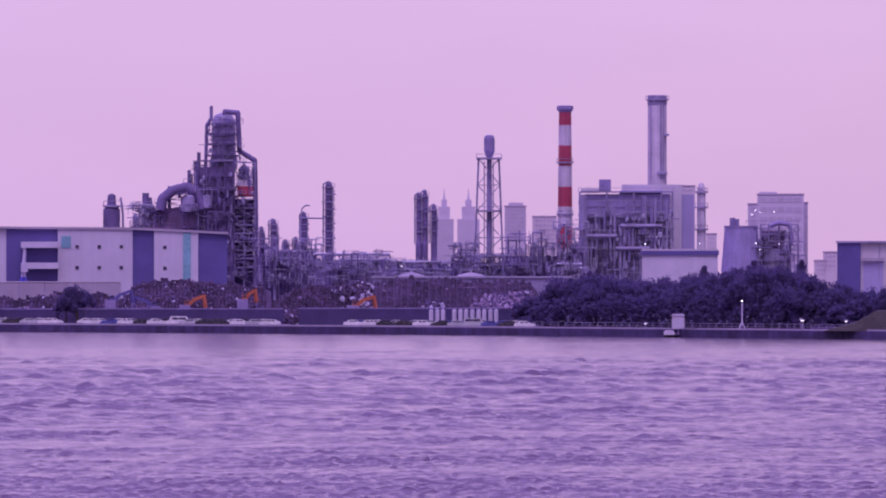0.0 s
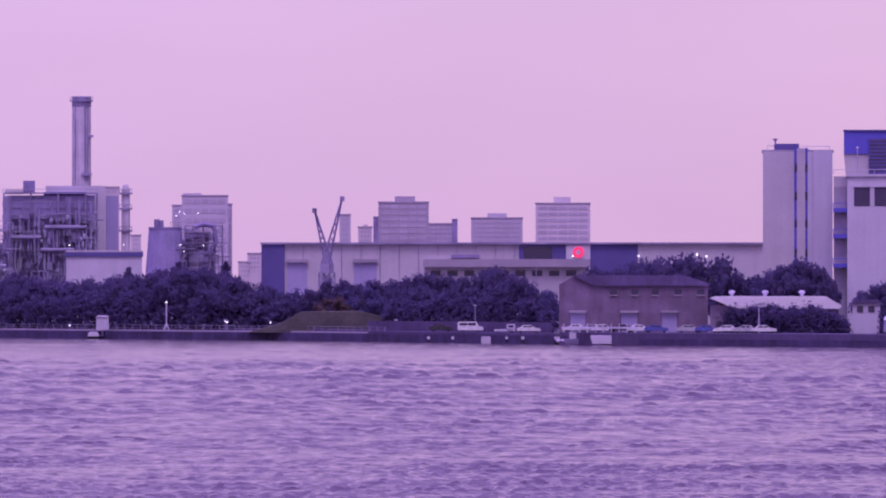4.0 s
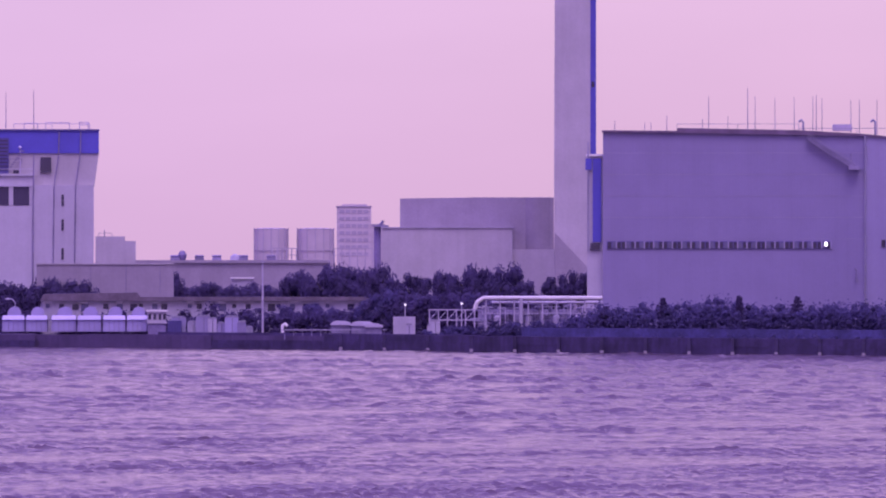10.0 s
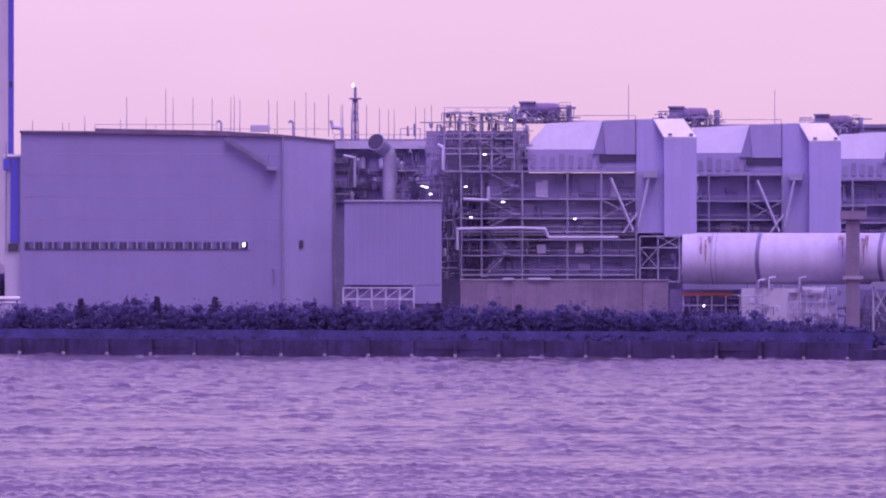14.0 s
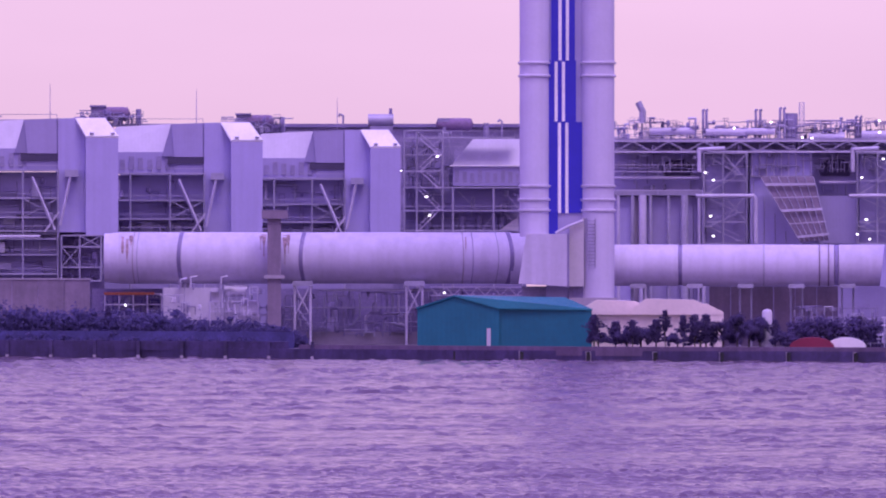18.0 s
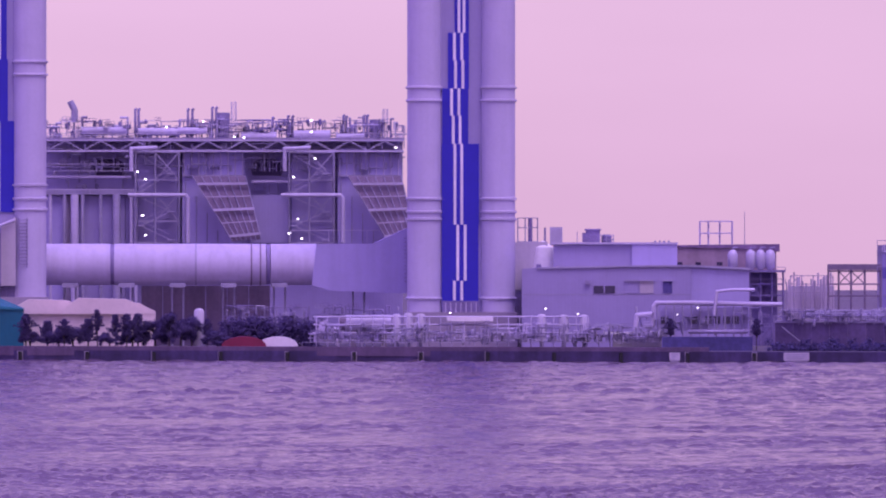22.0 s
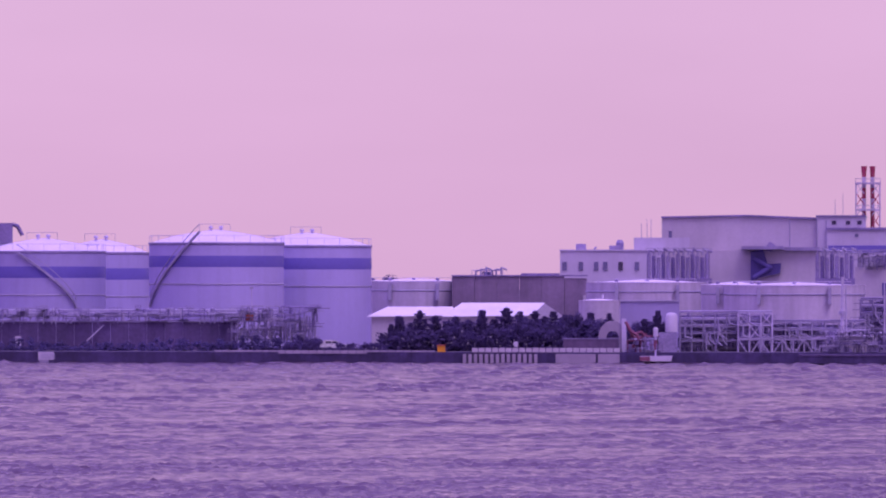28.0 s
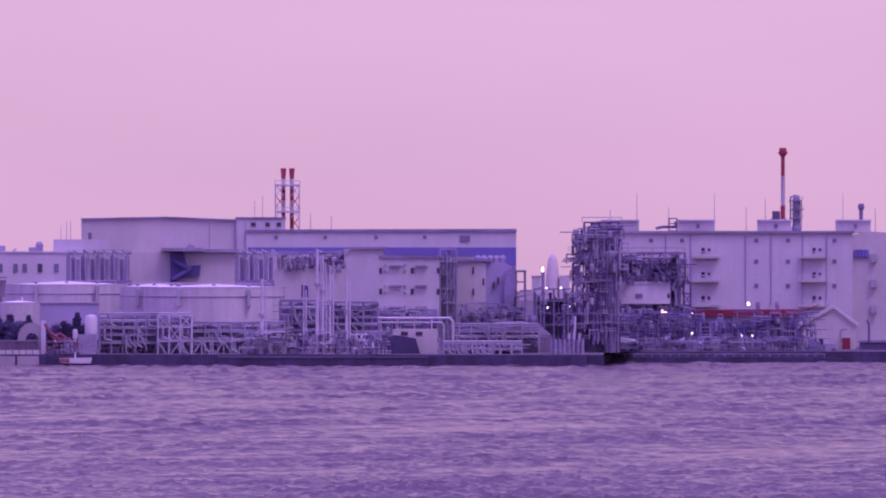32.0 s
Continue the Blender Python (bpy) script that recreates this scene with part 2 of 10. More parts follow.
SHORE = ((-3000, 1900), (-900, 1560), (0, 1454), (784, 1371), (1568, 1274), (2100, 1190), (2630, 1152), (3098, 1112), (3500, 1067), (3864, 1036), (4400, 1010),
         (4900, 990), (5661, 951), (6300, 940), (7000, 930), (7800, 920), (8700, 911), (9318, 906), (9322, 946), (9900, 950), (11000, 990), (13500, 1150))


def shore(u, back=0.0):
    u += SHEET[0]
    return float(np.interp(u, [p[0] for p in SHORE], [p[1] for p in SHORE])) + back


def mesh(name, verts, faces, material, smooth=False):
    me = bpy.data.meshes.new(name)
    me.from_pydata(verts, [], faces)
    if smooth:
        me.polygons.foreach_set("use_smooth", [True] * len(me.polygons))
        me.set_sharp_from_angle(angle=0.8)
    me.materials.append(material)
    return me


BOXF = ((0, 3, 2, 1), (4, 5, 6, 7), (0, 1, 5, 4), (1, 2, 6, 5), (2, 3, 7, 6), (3, 0, 4, 7))


def box_vf(x1, x2, y1, y2, z1, z2):
    return [(x1, y1, z1), (x2, y1, z1), (x2, y2, z1), (x1, y2, z1), (x1, y1, z2), (x2, y1, z2), (x2, y2, z2), (x1, y2, z2)], list(BOXF)


def tube_vf(p, q, r1, r2, n):
    p, q = Vector(p), Vector(q)
    w = (q - p).normalized()
    a = w.orthogonal().normalized()
    if abs(w.z) < 0.9:
        a = w.cross(Vector((0, 0, 1))).normalized()
    b = w.cross(a)
    vs = []
    for c, r in ((p, r1), (q, r2)):
        for i in range(n):
            t = 2 * math.pi * (i + 0.5) / n
            vs.append(tuple(c + a * (r * math.cos(t)) + b * (r * math.sin(t))))
    fs = [(i, (i + 1) % n, n + (i + 1) % n, n + i) for i in range(n)]
    return vs, fs + [tuple(range(n - 1, -1, -1)), tuple(range(n, 2 * n))]


def join_vf(parts):
    vs, fs = [], []
    for v, f in parts:
        k = len(vs)
        vs += v
        fs += [tuple(i + k for i in q) for q in f]
    return vs, fs


def lathe_vf(profile, n, c=(0, 0, 0)):
    vs, fs = [], []
    for r, z in profile:
        vs += [(c[0] + r * math.cos(2 * math.pi * i / n), c[1] + r * math.sin(2 * math.pi * i / n), c[2] + z) for i in range(n)]
    for k in range(len(profile) - 1):
        fs += [(k * n + i, k * n + (i + 1) % n, (k + 1) * n + (i + 1) % n, (k + 1) * n + i) for i in range(n)]
    return vs, fs + [tuple(range(n - 1, -1, -1)), tuple(range((len(profile) - 1) * n, len(profile) * n))]


def hang(name, me, parent, label=""):
    ob = new(name, me)
    ob.parent = parent
    return tagged(ob, label)


class Thing:
    """A thing at bearing u and distance d. Its y axis points away from the eye at bearing face, turned by some degrees."""

    def __init__(self, name, label, category, u, d, face=None, turn=0.0, base=GROUND, group="", kind=""):
        a = (u + SHEET[0] - U0) / R
        f = ((u if face is None else face) + SHEET[0] - U0) / R + radians(turn)
        self.base, self.f = base, f
        self.ox, self.oy = d * math.sin(a - f), d * math.cos(a - f)
        self.ob = new(name)
        self.ob.matrix_world = Matrix.Translation((d * math.sin(a), d * math.cos(a), base)) @ Matrix.Rotation(-f, 4, "Z")
        tagged(self.ob, label, category, group, kind)

    def X(self, u, y=0.0):
        return (self.oy + y) * math.tan((u + SHEET[0] - U0) / R - self.f) - self.ox

    def Z(self, v, u, y=0.0):
        if v is None:
            return 0.0
        return EYE + (V0 - v + SHEET[1]) / R * (self.oy + y) / math.cos((u + SHEET[0] - U0) / R - self.f) - self.base

    def P(self, p):
        u, v, y = p
        return self.X(u, y), y, self.Z(v, u, y)

    def M(self, w, y=0.0):
        return w * (self.oy + y) / R

    def raw(self, name, material, vf, parent=None, label="", smooth=False):
        return hang(name, mesh(name, *vf, material, smooth), parent or self.ob, label)

    def box(self, name, material, u1, u2, v1, v2, y1=0.0, y2=1.0, parent=None, label=""):
        c = (u1 + u2) / 2
        return self.raw(name, material, box_vf(self.X(u1, y1), self.X(u2, y1), y1, y2, self.Z(v2, c, y1), self.Z(v1, c, y1)), parent, label)

    def slab(self, name, material, pts, y1, y2, parent=None, label=""):
        """An upright plate or prism: outline of (u, v) from y1 to y2."""
        a = [self.P((u, v, y1)) for u, v in pts]
        n = len(a)
        vs = a + [(x, y2, z) for x, _, z in a]
        fs = [tuple(range(n)), tuple(range(2 * n - 1, n - 1, -1))] + [(i, n + i, n + (i + 1) % n, (i + 1) % n) for i in range(n)]
        return self.raw(name, material, (vs, fs), parent, label)

    def cyl(self, name, material, u, v1, v2, w, w2=None, y=0.0, n=20, parent=None, label=""):
        """Upright: top v1, foot v2, half width w at the foot, w2 at the top."""
        x = self.X(u, y)
        return self.raw(name, material, tube_vf((x, y, self.Z(v2, u, y)), (x, y, self.Z(v1, u, y)), self.M(w, y), self.M(w if w2 is None else w2, y), n), parent, label, n > 8)

    def turned(self, name, material, u, prof, y=0.0, n=28, parent=None, label="", smooth=False):
        """A body of revolution: profile of (half width, v) from the foot up."""
        x = self.X(u, y)
        return self.raw(name, material, lathe_vf([(max(self.M(w, y), 0.01), self.Z(v, u, y)) for w, v in prof], n, (x, y, 0)), parent, label, smooth)

    def bar(self, name, material, p, q, w, parent=None, label=""):
        return self.raw(name, material, tube_vf(self.P(p), self.P(q), self.M(w) * 0.71, self.M(w) * 0.71, 4), parent, label)

    def pipe(self, name, material, pts, w, parent=None, label="", n=10):
        ps = [self.P(p) for p in pts]
        r = self.M(w)
        bits = [tube_vf(a, b, r, r, n) for a, b in zip(ps, ps[1:])]
        for c in ps[1:-1]:
            bits.append(lathe_vf([(r * math.cos(t), r * math.sin(t)) for t in (-1.5, -0.8, 0, 0.8, 1.5)], n, c))
        return self.raw(name, material, join_vf(bits), parent, label, True)

    def steel(self, material, us, vs, ys, w, brace=(), floor=None, post="column", beam="beam"):
        """A steel frame: columns at us, beams at levels vs, in the planes ys; brace: (bay, level) pairs with a cross."""
        for y in ys:
            for u in us:
                self.bar(post, material, (u, vs[0], y), (u, vs[-1], y), w)
            for v in vs:
                if v is not None:
                    self.bar(beam, material, (us[0], v, y), (us[-1], v, y), w)
        for i, j in brace:
            y = ys[0]
            self.bar("brace", material, (us[i], vs[j], y), (us[i + 1], vs[j + 1], y), w * 0.7)
            self.bar("brace", material, (us[i], vs[j + 1], y), (us[i + 1], vs[j], y), w * 0.7)
        if floor:
            for v in vs:
                if v is not None:
                    self.box("deck", floor, us[0], us[-1], v - w * 0.4, v + w * 0.4, ys[0], min(ys[-1], ys[0] + 3.2))

    def rail(self, material, u1, u2, v, y=0.0, h=10, step=14, w=1.1):
        """A handrail on posts whose foot is at v."""
        rail = self.bar("handrail", material, (u1, v - h, y), (u2, v - h, y), w)
        k = max(1, round(abs(u2 - u1) / (step * 7)))
        for i in range(k + 1):
            u = u1 + (u2 - u1) * i / k
            self.bar("rail_post", material, (u, v, y), (u, v - h, y), w * 0.8, rail)


def tangle(t, u1, u2, v1, v2, y, n, seed, materials, scale=1.0):
    """Uncounted small pipes, valves, decks and drums filling a unit: one joined part for each paint."""
    rng = random.Random(seed)
    for m in materials:
        bits = []
        for k in range(n // len(materials)):
            u, v, yy = rng.uniform(u1, u2), rng.uniform(v1, v2), y + rng.uniform(-1.2, 1.2)
            w = t.M(scale * rng.uniform(0.5, 1.3))
            kind = rng.random()
            if kind < 0.42:
                low = min(v2 + 4, v + rng.uniform(10, 45) * scale)
                bits.append(tube_vf(t.P((u, v, yy)), t.P((u, low, yy)), w, w, 5))
                if rng.random() < 0.6:
                    side = u + rng.uniform(-16, 16) * scale
                    bits.append(tube_vf(t.P((u, v, yy)), t.P((side, v, yy)), w, w, 5))
                    bits.append(tube_vf(t.P((side, v - w, yy)), t.P((side, min(v2 + 4, v + 14 * scale), yy)), w, w, 5))
            elif kind < 0.66:
                e = rng.uniform(6, 26) * scale
                bits.append(tube_vf(t.P((u - e, v, yy)), t.P((u + e, v, yy)), w, w, 5))
            elif kind < 0.82:
                e = rng.uniform(4, 11) * scale
                x1, x2 = t.X(u - e, yy), t.X(u + e, yy)
                z = t.Z(v, u, yy)
                bits.append(box_vf(x1, x2, yy - 0.8, yy + 0.8, z - t.M(0.7), z))
                bits.append(tube_vf((x1, yy - 0.8, z + t.M(5)), (x2, yy - 0.8, z + t.M(5)), t.M(0.4), t.M(0.4), 4))
                for q in range(4):
                    x = x1 + (x2 - x1) * q / 3
                    bits.append(tube_vf((x, yy - 0.8, z), (x, yy - 0.8, z + t.M(5)), t.M(0.35), t.M(0.35), 4))
            else:
                r, h = t.M(rng.uniform(1.5, 3.6) * scale), t.M(rng.uniform(4, 12) * scale)
                x, _, z = t.P((u, v, yy))
                bits.append(lathe_vf([(r * 0.4, z - h), (r, z - h * 0.8), (r, z), (r * 0.5, z + r * 0.6)], 8, (x, yy, 0)))
        ob = t.raw("small_pipework", m, join_vf(bits))
        tagged(ob, "crowded small pipes, valves and walkways", kind="stuff")


def lamp_head(t, u, v, y, w=3.0, material=None, parent=None):
    w *= 0.62
    return t.turned("lit_lamp", material or LAMPW, u, [(w * 0.5, v + w), (w, v), (w * 0.5, v - w)], y, 10, parent, "glowing lamp")

# ---------- ground, water, quay ----------
def setting(name, vf, material, label, category):
    return tagged(new(name, mesh(name, *vf, material)), label, category, kind="structure")


def polar(u, d, z):
    a = (u - U0) / R
    return d * math.sin(a), d * math.cos(a), z


def ground_and_water():
    us = [p[0] for p in SHORE]
    near = [polar(u, d, GROUND) for u, d in SHORE]
    far = [polar(U0 + (u - U0) * 1.25, 4800, GROUND) for u in us]
    n = len(us)
    setting("ground", (near + far, [(i, i + 1, n + i + 1, n + i) for i in range(n - 1)]), SOIL, "flat dark reclaimed land of the harbour yards", "ground")
    k = 64
    ring = [(4800 * math.sin(2 * math.pi * i / k), 4800 * math.cos(2 * math.pi * i / k), -1.2) for i in range(k)]
    setting("far_water", (ring, [tuple(range(k - 1, -1, -1))]), WATER, "open harbour water round the wave field", "water")
    wall = []
    for (u1, d1), (u2, d2) in zip(SHORE, SHORE[1:]):
        a, b = polar(u1, d1, 0), polar(u2, d2, 0)
        c, d = polar(u2, d2 + 4, 0), polar(u1, d1 + 4, 0)
        vs = [(p[0], p[1], -2.0) for p in (a, b, c, d)] + [(p[0], p[1], GROUND + 0.02) for p in (a, b, c, d)]
        wall.append((vs, list(BOXF)))
    setting("quay_wall", join_vf(wall), QUAYD, "dark stained concrete quay wall at the waterline", "quay")


ground_and_water()


def waves():
    """The choppy water before the quays: a fan of small wind waves."""
    rng = np.random.RandomState(4)
    radii = [354.0]
    while radii[-1] < 1000:
        radii.append(radii[-1] + 0.18 + (radii[-1] - 354) * 0.0017)
    a = np.linspace(-0.435, 0.405, 840)[None, :]
    # the fan ends under the quays, on a line without the shore's step
    line = np.interp(U0 + np.linspace(-0.435, 0.405, 840) * R, [p[0] for p in SHORE], [p[1] for p in SHORE]) + 3
    line = np.array([line[max(0, i - 30):i + 31].max() for i in range(840)])
    end = np.convolve(np.pad(line, 25, mode="edge"), np.ones(51) / 51, mode="valid")[None, :]
    run, full = np.array(radii)[:, None] - 354, radii[-1] - 354
    r = 354 + run + (end - 354 - full) * (run / full) ** 2
    gap = np.gradient(r, axis=0)
    x, y = r * np.sin(a), r * np.cos(a)
    z, dx, dy = np.zeros_like(x), np.zeros_like(x), np.zeros_like(x)
    gust = np.zeros_like(x)
    for i in range(14):
        length, way = rng.uniform(6, 60), rng.uniform(0, 3.14)
        gust += np.sin(2 * np.pi / length * (x * np.sin(way) + y * np.cos(way)) + rng.rand() * 6.28)
    gust = np.clip(1.0 + 0.10 * gust, 0.6, 1.7)
    for i in range(110):
        length = 0.6 * 9 ** rng.rand()
        way = math.pi + rng.normal(0.12, 0.75)
        k = 2 * np.pi / length
        amp = 0.0070 * length * (0.4 + 1.2 * rng.rand())
        # ripples fade where they pass below the mesh's grain, long waves belong to the open fairway
        amp = amp * np.clip(length / gap / 1.7 - 1, 0, 1) * np.clip(2.5 - length / np.maximum(0.8, 2.4 * gap), 0, 1)
        ph = k * (x * np.sin(way) + y * np.cos(way)) + rng.rand() * 6.28
        c = amp * np.cos(ph) * gust
        z += amp * np.sin(ph) * gust
        dx += c * np.sin(way)
        dy += c * np.cos(way)
    # long flat troughs and short sharp crests
    z += 0.3 * z * np.clip(z / z.std(axis=1, keepdims=True), 0.0, 1.4)
    x, y = x + 1.4 * dx, y + 1.4 * dy
    rows, cols = x.shape
    me = bpy.data.meshes.new("water")
    me.vertices.add(rows * cols)
    me.vertices.foreach_set("co", np.stack((x, y, z), -1).astype(np.float32).ravel())
    i = (np.arange(rows - 1)[:, None] * cols + np.arange(cols - 1)[None, :]).ravel()
    loops = np.stack((i, i + 1, i + cols + 1, i + cols), -1)[:, ::-1].astype(np.int32)
    me.loops.add(loops.size)
    me.loops.foreach_set("vertex_index", loops.ravel())
    me.polygons.add(len(loops))
    me.polygons.foreach_set("loop_start", np.arange(0, loops.size, 4, dtype=np.int32))
    me.polygons.foreach_set("use_smooth", np.ones(len(loops), dtype=bool))
    me.update(calc_edges=True)
    me.materials.append(WATER)
    tagged(new("water", me), "choppy violet harbour water with small wind waves", "water", kind="structure")


waves()

# ---------- plants, cars and other repeated kinds ----------
RNG = random.Random(7)


def leaf_quads(rng, centre, radius, count, size, squash=0.8, inner=0.80):
    vs, fs = [], []
    for _ in range(count):
        d = Vector((rng.gauss(0, 1), rng.gauss(0, 1), rng.gauss(0, 1)))
        d.normalize()
        k = radius * (inner + (1.04 - inner) * rng.random())
        c = Vector(centre) + Vector((d.x * k, d.y * k, d.z * k * squash))
        a = Vector((rng.gauss(0, 1), rng.gauss(0, 1), rng.gauss(0, 0.6))).normalized() * size * rng.uniform(0.6, 1.3)
        b = a.cross(d if abs(a.dot(d)) < 0.9 * a.length else Vector((0.3, 0.5, 0.8)))
        b = b.normalized() * size * rng.uniform(0.5, 1.0)
        i = len(vs)
        vs += [tuple(c - a), tuple(c + b * 0.7), tuple(c + a), tuple(c - b * 0.7)]
        fs.append((i, i + 1, i + 2, i + 3))
    return vs, fs


def core(rng, c, r, squash):
    prof = [(r * math.sin(t) * rng.uniform(0.8, 1.0), -r * squash * math.cos(t)) for t in (0.3, 1.0, 1.9, 2.8)]
    return lathe_vf(prof, 8, c)


def broad_crown(seed, material, lobes=32, count=84, flat=0.72):
    rng = random.Random(seed)
    bits = []
    for i in range(lobes):
        a, k = rng.uniform(0, 6.28), 0.74 * math.sqrt(rng.random())
        c = (k * math.cos(a), k * math.sin(a), 0.22 + 0.50 * math.sqrt(rng.random()) * (1 - 0.8 * k * k))
        r = rng.uniform(0.18, 0.33) * (1.05 - 0.45 * k)
        bits.append(leaf_quads(rng, c, r, count, 0.040, flat * 0.75))
        bits.append(core(rng, c, r * 0.66, flat * 0.72))
    vs, fs = join_vf(bits)
    tall = max(v[2] for v in vs)
    return mesh("crown", [(x, y, z / tall) for x, y, z in vs], fs, material, True)


def pine_crown(seed, material):
    rng = random.Random(seed)
    bits = []
    z = 0.20
    while z < 0.97:
        r = min(1.0, 2.1 * (1.03 - z)) * rng.uniform(0.4, 1.2) + 0.05
        for k in range(6):
            a = k * 1.05 + rng.uniform(-0.5, 0.5)
            reach = r * rng.uniform(0.55, 1.1)
            for j in range(3):
                f = 0.3 + 0.33 * j
                c = (f * reach * math.cos(a), f * reach * math.sin(a), z + 0.05 * f + rng.uniform(-0.012, 0.012))
                bits.append(leaf_quads(rng, c, 0.2 * (1.25 - f) + 0.11, 13, 0.085, 0.13, 0.2))
        bits.append(core(rng, (0, 0, z), 0.04 + 0.2 * (1 - z), 0.4))
        z += rng.uniform(0.08, 0.13)
    bits.append(leaf_quads(rng, (0, 0, 0.95), 0.07, 14, 0.04, 0.9, 0.2))
    return mesh("crown", *join_vf(bits), material)


def trunk_mesh(seed):
    rng = random.Random(seed)
    bits = [tube_vf((0, 0, 0), (0.02, 0, 0.5), 0.07, 0.045, 7)]
    for i in range(4):
        a = i * 1.57 + rng.random()
        bits.append(tube_vf((0.02, 0, 0.3 + 0.06 * i), (0.4 * math.cos(a), 0.4 * math.sin(a), 0.6 + 0.05 * i), 0.035, 0.012, 5))
    return mesh("trunk", *join_vf(bits), BARK)


CROWNS = {"dark": [broad_crown(i, LEAF) for i in range(4)], "olive": [broad_crown(10 + i, LEAFG) for i in range(3)],
          "brown": [broad_crown(20 + i, LEAFO, 20, 70) for i in range(2)], "pine": [pine_crown(30 + i, LEAF) for i in range(4)]}
TRUNKS = [trunk_mesh(i) for i in range(3)]
TREE_LABEL = {"dark": "dark evergreen broadleaf tree with a dense rounded crown", "olive": "dull olive-green tree with an uneven crown",
              "brown": "small tree with browning autumn leaves", "pine": "young dark pine with ragged layered branches"}


def tree(u, top, half, d, kind="dark", group="shore trees", base=GROUND):
    a = (u + SHEET[0] - U0) / R
    h = EYE + (V0 - top + SHEET[1]) / R * d - base
    w = half * d / R * (1.0 if kind == "pine" else 1.6)
    ob = new("tree" if kind != "pine" else "pine_tree")
    ob.matrix_world = Matrix.LocRotScale((d * math.sin(a), d * math.cos(a), base), Euler((0, 0, RNG.uniform(0, 6.28))), (w, w, h))
    tagged(ob, TREE_LABEL[kind], "tree", group)
    hang("trunk", RNG.choice(TRUNKS), ob)
    crown = hang("crown", RNG.choice(CROWNS[kind]), ob)
    # a tall slim tree carries its crown at the top
    share = min(1.0, max(0.62, 2.2 * w / h))
    crown.matrix_local = Matrix.LocRotScale((0, 0, 1 - share), None, (1, 1, share))
    return ob


def hedge(name, label, u1, u2, tops, d, depth, material, seed, step=1.0, size=0.3, per=26):
    """A strip of uncounted bushes whose height follows tops, (u, v) pairs."""
    rng = random.Random(seed)
    bits = []
    span = (u2 - u1) * d / R
    n = int(span / step)
    off = d - shore((u1 + u2) / 2)
    for row in range(3):
        for i in range(n):
            u = u1 + (u2 - u1) * (i + rng.random()) / n
            dd = shore(u) + off + depth * (row + rng.random() * 0.8) / 3
            top = float(np.interp(u, [p[0] for p in tops], [p[1] for p in tops])) + rng.gauss(0, 3.2) + (2 - row) * 4
            h = (EYE + (V0 - top + SHEET[1]) / R * dd - GROUND) * rng.uniform(0.88, 1.06)
            h = max(h, 0.6)
            a = (u + SHEET[0] - U0) / R
            c = Vector((dd * math.sin(a), dd * math.cos(a), GROUND))
            r = max(h * rng.uniform(0.22, 0.34), step * 0.5)
            z = r * 0.4
            while z < h - r * 0.2:
                p = c + Vector((rng.uniform(-0.7, 0.7) * step, rng.uniform(-0.5, 0.5), z))
                bits.append(core(rng, p, r * 0.34, 0.9))
                bits.append(leaf_quads(rng, p, r * rng.uniform(0.95, 1.35), round(per * 1.2), size * 1.15, 0.7, 0.15))
                z += r * rng.uniform(0.7, 1.0)
    return tagged(new(name, mesh(name, *join_vf(bits), material)), label, "bushes", kind="stuff")


def car(u, d, colour, length=4.4, tall=1.45, turn=90.0, base=GROUND, label="parked car"):
    """A parked car seen from its side: body with a cabin, windows, wheels and lamps."""
    a = (u + SHEET[0] - U0) / R
    ob = new("parked_car")
    ob.matrix_world = Matrix.Translation((d * math.sin(a), d * math.cos(a), base)) @ Matrix.Rotation(-a + radians(turn - 90), 4, "Z")
    tagged(ob, label, "car", "parked cars")
    L, W, H = length / 2, 0.85, tall
    side = [(-L, 0.35), (-L, 0.75), (-L * 0.93, 0.92), (-L * 0.72, 0.95), (-L * 0.5, H * 0.97), (-L * 0.1, H), (L * 0.22, H * 0.97), (L * 0.5, 0.95),
            (L * 0.9, 0.82), (L, 0.6), (L, 0.32)] if tall < 1.7 else [(-L, 0.35), (-L, H * 0.92), (-L * 0.9, H), (L * 0.45, H), (L * 0.68, 1.05), (L * 0.95, 0.95), (L, 0.7), (L, 0.32)]
    n = len(side)
    vs = [(x, -W, z) for x, z in side] + [(x, W, z) for x, z in side]
    fs = [tuple(range(n)), tuple(range(2 * n - 1, n - 1, -1))] + [(i, n + i, n + (i + 1) % n, (i + 1) % n) for i in range(n)]
    body = hang("body", mesh("body", vs, fs, colour), ob)
    k1, k2 = (-0.42, 0.30) if tall < 1.7 else (-0.85, 0.4)
    mid = L * (k1 + k2) / 2
    for x1, x2 in ((L * k1, mid - 0.06), (mid + 0.06, L * k2)):
        hang("side_window", mesh("side_window", *box_vf(x1, x2, -W - 0.012, W + 0.012, 0.98 if tall < 1.7 else 1.2, H * 0.88), GLASS), body, "dark side window")
    for sx in (-0.62, 0.62):
        for sy in (-0.8, 0.66):
            hang("wheel", mesh("wheel", *tube_vf((L * sx, sy, 0.31), (L * sx, sy + 0.14, 0.31), 0.31, 0.31, 12), TYRE), ob)
    return ob


